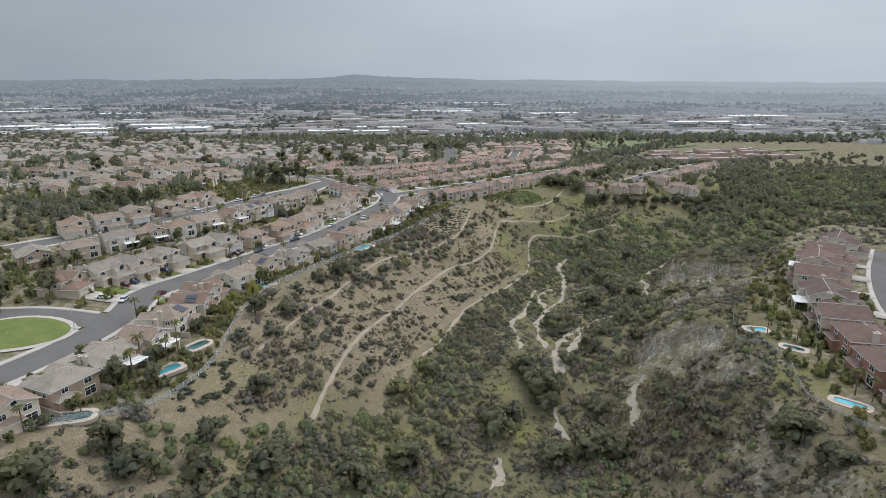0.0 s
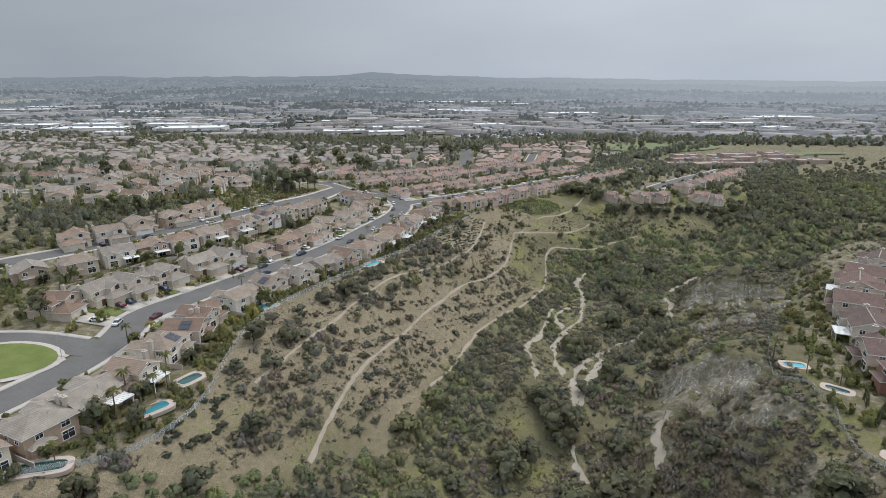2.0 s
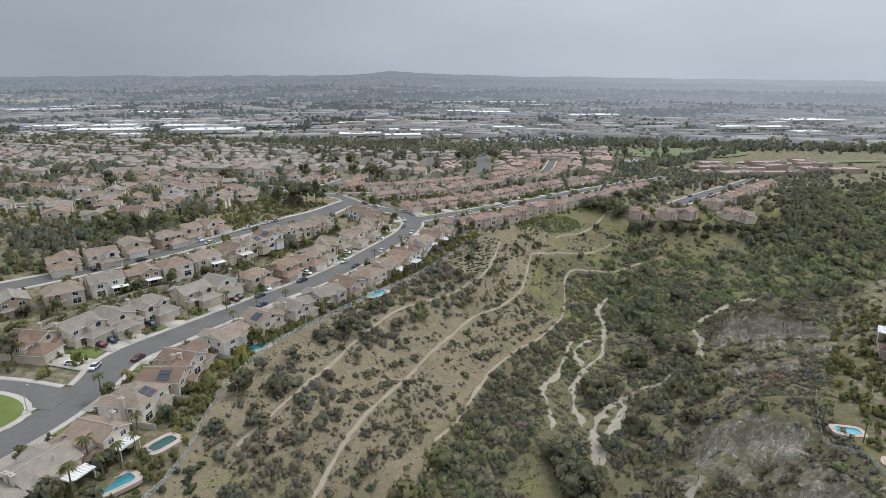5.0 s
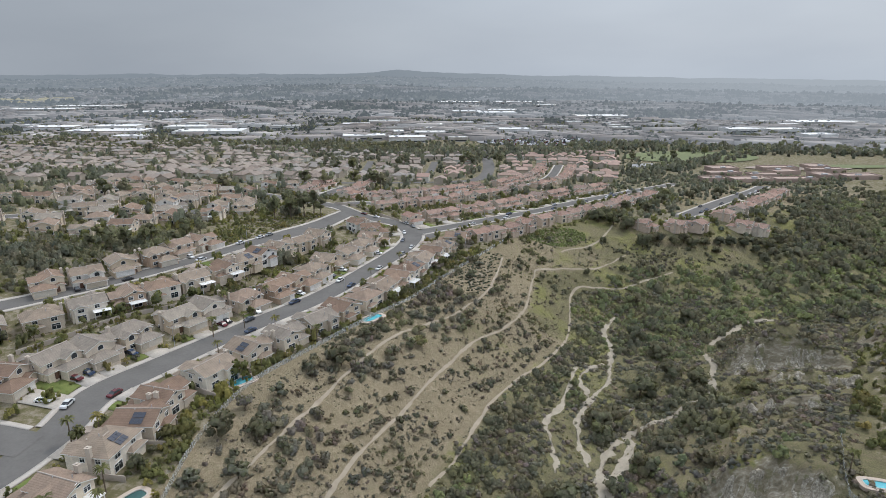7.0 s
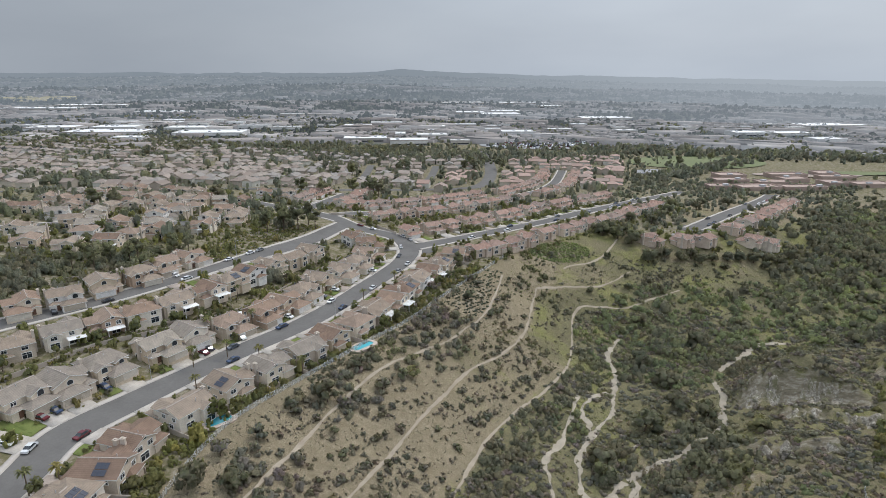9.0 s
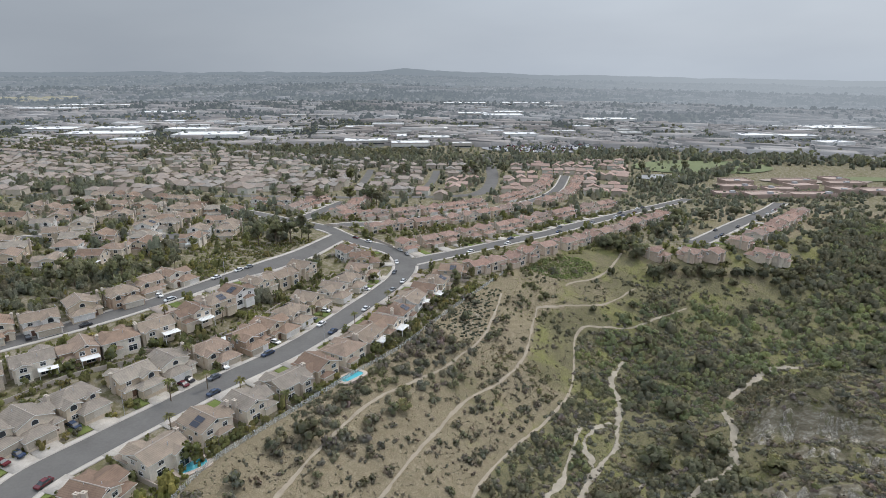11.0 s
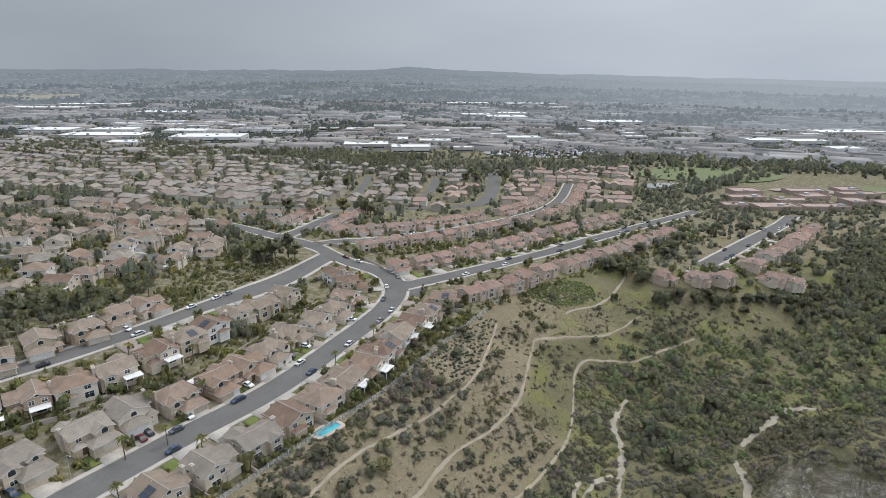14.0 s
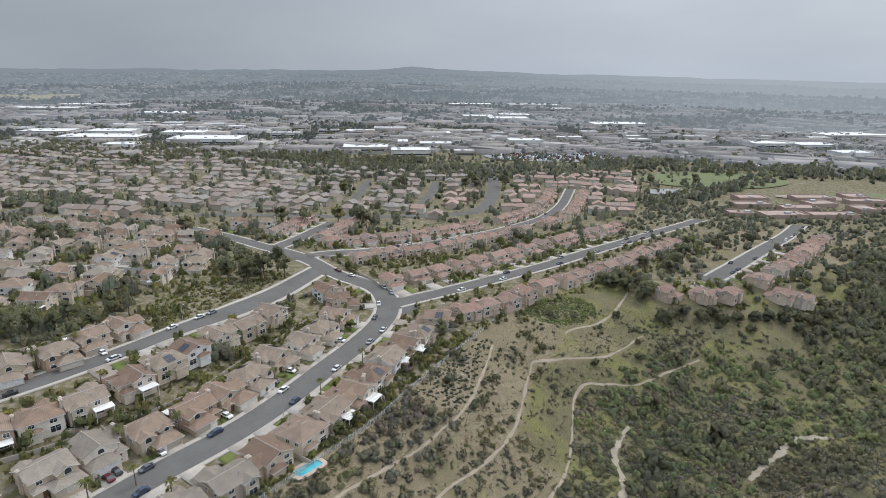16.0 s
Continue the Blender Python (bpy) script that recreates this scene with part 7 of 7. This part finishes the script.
# ---- the commercial plain ----
def warehouse(x, y, w, d, h, turn, roof_mat=None, label="long white flat-roofed warehouse", wall_mat=None, band=True):
    wall_mat = wall_mat or MAT_WAREWALL
    root = tagged(new("warehouse"), label, "warehouse", "warehouses on the plain")
    root.matrix_basis = pose(x, y, float(ground_z(x, y)), 0, 0, turn)
    b = Build().box(-w / 2, -d / 2, -6, w / 2, d / 2, h)
    part("wall", b, wall_mat, root)
    r = Build().box(-w / 2 + 0.5, -d / 2 + 0.5, h, w / 2 - 0.5, d / 2 - 0.5, h + 0.2)
    part("roof", r, roof_mat or MAT_WAREROOF, root)
    p = Build()
    p.box(-w / 2 - 0.2, -d / 2 - 0.2, h - 0.8, w / 2 + 0.2, -d / 2 + 0.4, h + 1.1).box(-w / 2 - 0.2, d / 2 - 0.4, h - 0.8, w / 2 + 0.2, d / 2 + 0.2, h + 1.1)
    p.box(-w / 2 - 0.2, -d / 2 + 0.4, h - 0.8, -w / 2 + 0.4, d / 2 - 0.4, h + 1.1).box(w / 2 - 0.4, -d / 2 + 0.4, h - 0.8, w / 2 + 0.2, d / 2 - 0.4, h + 1.1)
    part("parapet", p, wall_mat, root)
    for i in range(min(5, int(w * d / 1500) + 1)):
        ux, uy = rng.uniform(-w * 0.42, w * 0.42), rng.uniform(-d * 0.4, d * 0.4)
        part("roof_unit", Build().box(ux - 2.5, uy - 1.8, h + 0.1, ux + 2.5, uy + 1.8, h + 2.0), MAT_METAL, root)
    if band:
        part("window_band", Build().box(-w * 0.45, -d / 2 - 0.1, 1.4, w * 0.45, -d / 2 + 0.1, 3.4), MAT_GLASS, root)


rw = np.random.default_rng(23)
STANDS = [(1e5, 1e5, 1.0)]
# x, y and length of the large roofs west and east of the middle; they all lie about 17 degrees off the x axis
WEST_SHEDS = ((-1572, 1590, 222), (-1139, 1591, 169), (-1035, 1092, 96), (-873, 1052, 150), (-919, 1130, 89), (-922, 1204, 47), (-925, 1322, 48), (-818, 1317, 46), (-768, 1147, 81), (-668, 1073, 125), (-657, 1211, 61), (-581, 1204, 57), (-742, 1558, 61), (-672, 1576, 62), (-457, 1287, 58), (-416, 1359, 69), (-357, 1053, 74), (-270, 1022, 62), (-255, 1124, 55), (-1523, 1737, 221), (-743, 948, 49))
EAST_SHEDS = ((-188, 1043, 32), (-314, 2022, 40), (-204, 1697, 103), (3, 1399, 34), (320, 1309, 69), (392, 1310, 69), (69, 1637, 133), (-94, 2137, 79), (-296, 1754, 80), (-205, 1828, 83), (413, 1196, 54), (534, 1519, 150), (-414, 2253, 153), (-200, 2334, 180), (-110, 1210, 60), (600, 1330, 80), (690, 1230, 70))
for x, y, w in WEST_SHEDS + EAST_SHEDS:
    STANDS.append((x, y, w))
    white = w > 70 or rw.random() < 0.6
    warehouse(x, y, w, min(64, w * 0.62), rw.uniform(6.5, 9.0), 17 + rw.uniform(-2, 2), MAT_WHITE_ROOF if white else None, "white flat-roofed warehouse on the plain" if white else "flat-roofed warehouse on the plain")
for cx, cy, spread, many in ((-640, 1250, 150, 7), (-330, 1230, 130, 7), (-60, 1330, 140, 6), (300, 1420, 160, 6), (-1050, 1250, 150, 6)):
    for _ in range(many):
        for _ in range(30):
            x, y = cx + rw.uniform(-1.3, 1.3) * spread, cy + rw.uniform(-1, 1) * spread * 0.8
            w = rw.uniform(26, 52)
            if all(math.hypot(x - a, y - b) > (w + c) * 0.62 for a, b, c in STANDS):
                STANDS.append((x, y, w))
                warehouse(x, y, w, w * rw.uniform(0.4, 0.7), rw.uniform(5, 8), 17 + (90 if rw.random() < 0.25 else 0), None, "low flat-roofed business unit on the plain")
                break
MAT_FIELD = plain("worn_turf", (0.100, 0.122, 0.050), (0.150, 0.165, 0.076), 0.1)
MAT_SCHOOL = plain("pinkish_flat_roof", (0.30, 0.225, 0.19), (0.38, 0.295, 0.25), 0.2)
# school with low reddish roofs, courts and a playing field
SCHOOL_AT = []
for _ in range(600):
    x, y, w, d = rw.uniform(140, 320), rw.uniform(700, 830), rw.uniform(20, 44), rw.uniform(13, 22)
    if len(SCHOOL_AT) < 20 and abs(y - 765 - (x - 210) * 0.35) < 48 and all(abs(x - q[0]) > (w + q[2]) * 0.55 or abs(y - q[1]) > 23 for q in SCHOOL_AT):
        SCHOOL_AT.append((x, y, w))
        warehouse(x, y, w, d, 3.6, 16 + rw.uniform(-6, 6), MAT_SCHOOL, "low school building with a pinkish roof", MAT_SCHOOL, False)
MAT_EARTH = plain("bare_pinkish_earth", (0.25, 0.20, 0.165), (0.33, 0.275, 0.23), 0.06)
MAT_LOT = plain("pale_worn_asphalt", (0.20, 0.20, 0.20), (0.30, 0.30, 0.295), 0.05)
MAT_CUT = plain("tan_cut_slope", (0.20, 0.19, 0.13), (0.30, 0.275, 0.20), 0.02)
tagged(disc("playing_field", 158, 908, 92, 1.0, MAT_FIELD, 0.62, 0.3), "wide mown playing field", "field", kind="structure")
tagged(disc("playing_field", 325, 850, 62, 1.1, MAT_FIELD, 0.22, 0.2), "green sports strip beside the school", "field", kind="structure")
tagged(disc("bare_ground", 265, 826, 62, 1.0, MAT_EARTH, 0.24, 0.15), "pinkish bare earth beside the school", "ground", kind="structure")
tagged(disc("car_park", 100, 812, 34, 0.9, MAT_LOT, 0.55, 0.25), "pale asphalt school court", "car park", kind="structure")
tagged(disc("car_park", 320, 1110, 125, 1.3, MAT_ASPHALT, 0.62, 0.3), "wide asphalt car park of a shopping centre", "car park", kind="structure")
tagged(disc("car_park", -45, 1058, 112, 1.2, MAT_LOT, 0.5, 0.25), "pale car park before a warehouse", "car park", kind="structure")
tagged(disc("bare_hillside", -1960, 1930, 190, 3.0, MAT_CUT, 0.6, 0.5), "tan bare hillside cut into benches", "hillside", kind="structure")


def blocks(name, label, category, xs, ys, w, d, h, material, seed):
    """Many small far solids in one mesh."""
    r = np.random.default_rng(seed)
    n = len(xs)
    a = r.uniform(-0.4, 0.4, n)
    c, s = np.cos(a), np.sin(a)
    corner = np.array([(-1, -1), (1, -1), (1, 1), (-1, 1)], float)
    px = xs[:, None] + corner[:, 0] * w[:, None] / 2 * c[:, None] - corner[:, 1] * d[:, None] / 2 * s[:, None]
    py = ys[:, None] + corner[:, 0] * w[:, None] / 2 * s[:, None] + corner[:, 1] * d[:, None] / 2 * c[:, None]
    z = ground_z(xs, ys)[:, None] + np.zeros((n, 4))
    V = np.concatenate([np.stack([px, py, z - 1], -1), np.stack([px, py, z + h[:, None]], -1)], 1).reshape(-1, 3)
    q = np.array([(4, 5, 6, 7), (0, 1, 5, 4), (1, 2, 6, 5), (2, 3, 7, 6), (3, 0, 4, 7)])
    Q = (q[None] + (np.arange(n) * 8)[:, None, None]).reshape(-1, 4)
    me = grid_mesh(name, V, Q, material)
    t = me.attributes.new("tint", "FLOAT", "POINT")
    t.data.foreach_set("value", np.repeat(r.uniform(size=n), 8).astype(np.float32))
    return tagged(new(name, me), label, category, kind="stuff")


r9 = np.random.default_rng(99)
MAT_FAR_CARS = tract_tone("mixed_car_paint", [(0.55, 0.55, 0.55), (0.03, 0.03, 0.035), (0.25, 0.26, 0.27), (0.08, 0.085, 0.10), (0.70, 0.70, 0.70), (0.12, 0.03, 0.03)])
n = 1500
u, a = np.sqrt(r9.random(n)) * 0.95, r9.uniform(0, 2 * np.pi, n)
first = np.arange(n) < 1050
x = np.where(first, 320 + 118 * u * np.cos(a), -45 + 104 * u * np.cos(a))
y = np.where(first, 1110 + 72 * u * np.sin(a), 1058 + 48 * u * np.sin(a)) + 0.3 * np.where(first, x - 320, x + 45)
blocks("parked_cars", "rows of parked cars in a far car park", "cars", np.round(x / 3) * 3, np.round(y / 15) * 15, np.full(n, 1.9), np.full(n, 4.5), np.full(n, 2.9), MAT_FAR_CARS, 3)

# belts of trees between the tracts
belt = lambda x, y: ((np.abs(y - 905 - 45 * np.sin(x / 160)) < 55) & (x < 40)) | ((np.abs(y - 1000) < 40) & (x > 0)) | ((np.abs(y - 560 - 0.1 * x) < 30) & (x < -380)) | ((x > 60) & (y > 700) & (np.abs(y - 1.3 * x - 640) < 30))
x, y = scatter(2500, -1100, 640, 480, 1080, lambda x, y: belt(x, y).astype(float), 31)
mass("tree_belt", "dark belt of tall trees beyond the houses", "trees", FAR, x, y, rng.uniform(3.6, 7.2, len(x)), 1.35, MAT_HAZED_LEAVES, 32)
x, y = scatter(8500, -950, 140, 300, 960, lambda x, y: 0.9 + 0 * x, 33, 3.0)
every = np.concatenate([SITE_XY, FAR_XY])
ok = np.array([np.min(np.hypot(*(every - p).T)) > 5.8 for p in np.stack([x, y], 1)]) & ~((x > -60) & (y < 440)) & ~((x > 20 + (y - 560) * 0.1) & (y < 720))
ok &= np.min([distance_to(l, x, y) - ROADS[o][1] for o, l in LINES.items()], axis=0) > 3
ok &= (y > 470) | (x < -200)
x, y = x[ok][:3900], y[ok][:3900]
keep_x, keep_y = x, y
x, y = scatter(1900, -1150, -230, 800, 1000, lambda x, y: (np.abs(y - 892 - 0.06 * (x + 600)) < 60 + 20 * value_noise(x, y, 90, 99)) * clump(x, y, 45, 98), 95, 2.0)
ok = np.array([np.min(np.hypot(*(every - p).T)) > 5.5 for p in np.stack([x, y], 1)])
mass("northern_belt", "tall dark trees north of the western houses", "trees", FAR, x[ok], y[ok], rng.uniform(3.6, 6.8, ok.sum()), 1.4, MAT_OAK, 94)
x, y = keep_x, keep_y
mass("tract_trees", "street and garden trees among far houses", "trees", FAR, x, y, 1.8 + 4.4 * rng.random(len(x)) ** 2.2, 1.5, MAT_HAZED_LEAVES, 34)
x, y = scatter(1000, 30, 330, 434, 760, lambda x, y: ((x > 20 + (y - 560) * 0.1) & (x < 150 + (y - 440) * 0.45)).astype(float), 35, 3.0)
ok = np.array([np.min(np.hypot(*(every - p).T)) > 8 for p in np.stack([x, y], 1)])
mass("park_trees", "park trees between the streets", "trees", FAR, x[ok], y[ok], rng.uniform(2.0, 4.5, ok.sum()), 1.1, MAT_HAZED_LEAVES, 36)

x, y = scatter(3300, -1300, 860, 935, 1500, lambda x, y: 0.9 * (value_noise(x, y, 70, 88) + 0.4 * value_noise(x, y, 25, 89) > -0.15), 37)
ok = np.array([all(abs(px - a) > c * 0.55 or abs(py - b) > 32 for a, b, c in STANDS) for px, py in zip(x, y)])
x, y = x[ok], y[ok]
mass("plain_trees", "rows of trees among warehouses on the plain", "trees", FAR, x, y, rng.uniform(3.0, 6.0, len(x)), 1.3, MAT_HAZED_LEAVES, 38)

# ---- the far bands of plain, woods and roofs, each farther one paler by glowing haze mixed in ----
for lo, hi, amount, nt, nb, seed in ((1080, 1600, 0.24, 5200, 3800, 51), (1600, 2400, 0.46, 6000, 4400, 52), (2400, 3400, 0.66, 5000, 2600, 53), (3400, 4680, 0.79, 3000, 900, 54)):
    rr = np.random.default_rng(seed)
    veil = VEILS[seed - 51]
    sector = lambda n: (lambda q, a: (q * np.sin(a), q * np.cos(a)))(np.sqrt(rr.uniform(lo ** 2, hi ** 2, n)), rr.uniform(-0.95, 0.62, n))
    tone = hazed_tone("far_woods_tone", (0.035, 0.045, 0.03), (0.075, 0.085, 0.055), veil, amount)
    roof_tone = hazed_tone("far_roofs_tone", (0.16, 0.128, 0.108), (0.56, 0.53, 0.50), veil, amount)
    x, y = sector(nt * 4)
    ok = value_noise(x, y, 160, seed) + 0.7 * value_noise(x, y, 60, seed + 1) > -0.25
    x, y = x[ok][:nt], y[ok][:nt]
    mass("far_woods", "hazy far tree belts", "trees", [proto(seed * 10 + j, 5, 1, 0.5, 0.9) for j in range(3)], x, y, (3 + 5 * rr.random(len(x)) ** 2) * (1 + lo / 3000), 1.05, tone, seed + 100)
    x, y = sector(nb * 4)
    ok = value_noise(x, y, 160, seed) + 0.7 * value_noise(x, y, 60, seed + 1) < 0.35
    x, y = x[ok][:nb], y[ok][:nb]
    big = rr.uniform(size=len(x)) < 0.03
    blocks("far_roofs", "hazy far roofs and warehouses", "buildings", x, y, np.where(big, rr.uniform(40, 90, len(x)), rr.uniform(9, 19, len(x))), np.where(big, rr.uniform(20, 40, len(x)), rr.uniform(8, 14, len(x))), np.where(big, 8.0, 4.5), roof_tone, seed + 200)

# the last ridge on the skyline, its haze emitted by the material itself
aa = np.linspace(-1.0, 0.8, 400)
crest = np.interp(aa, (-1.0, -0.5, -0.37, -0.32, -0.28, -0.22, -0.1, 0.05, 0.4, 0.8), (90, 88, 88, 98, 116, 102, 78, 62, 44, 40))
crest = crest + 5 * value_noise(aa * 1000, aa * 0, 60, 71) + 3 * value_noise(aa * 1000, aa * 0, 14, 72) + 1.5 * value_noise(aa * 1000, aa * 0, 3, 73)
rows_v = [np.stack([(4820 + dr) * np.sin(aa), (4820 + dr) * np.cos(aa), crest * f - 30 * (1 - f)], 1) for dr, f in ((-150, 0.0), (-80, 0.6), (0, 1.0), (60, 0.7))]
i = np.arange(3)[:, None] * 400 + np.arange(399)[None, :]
me = grid_mesh("backdrop", np.concatenate(rows_v), np.stack([i, i + 1, i + 401, i + 400], -1).reshape(-1, 4), hazed_tone("far_ridge_tone", (0.05, 0.06, 0.045), (0.13, 0.12, 0.10), (0.270, 0.306, 0.345), 0.87, 0.006))
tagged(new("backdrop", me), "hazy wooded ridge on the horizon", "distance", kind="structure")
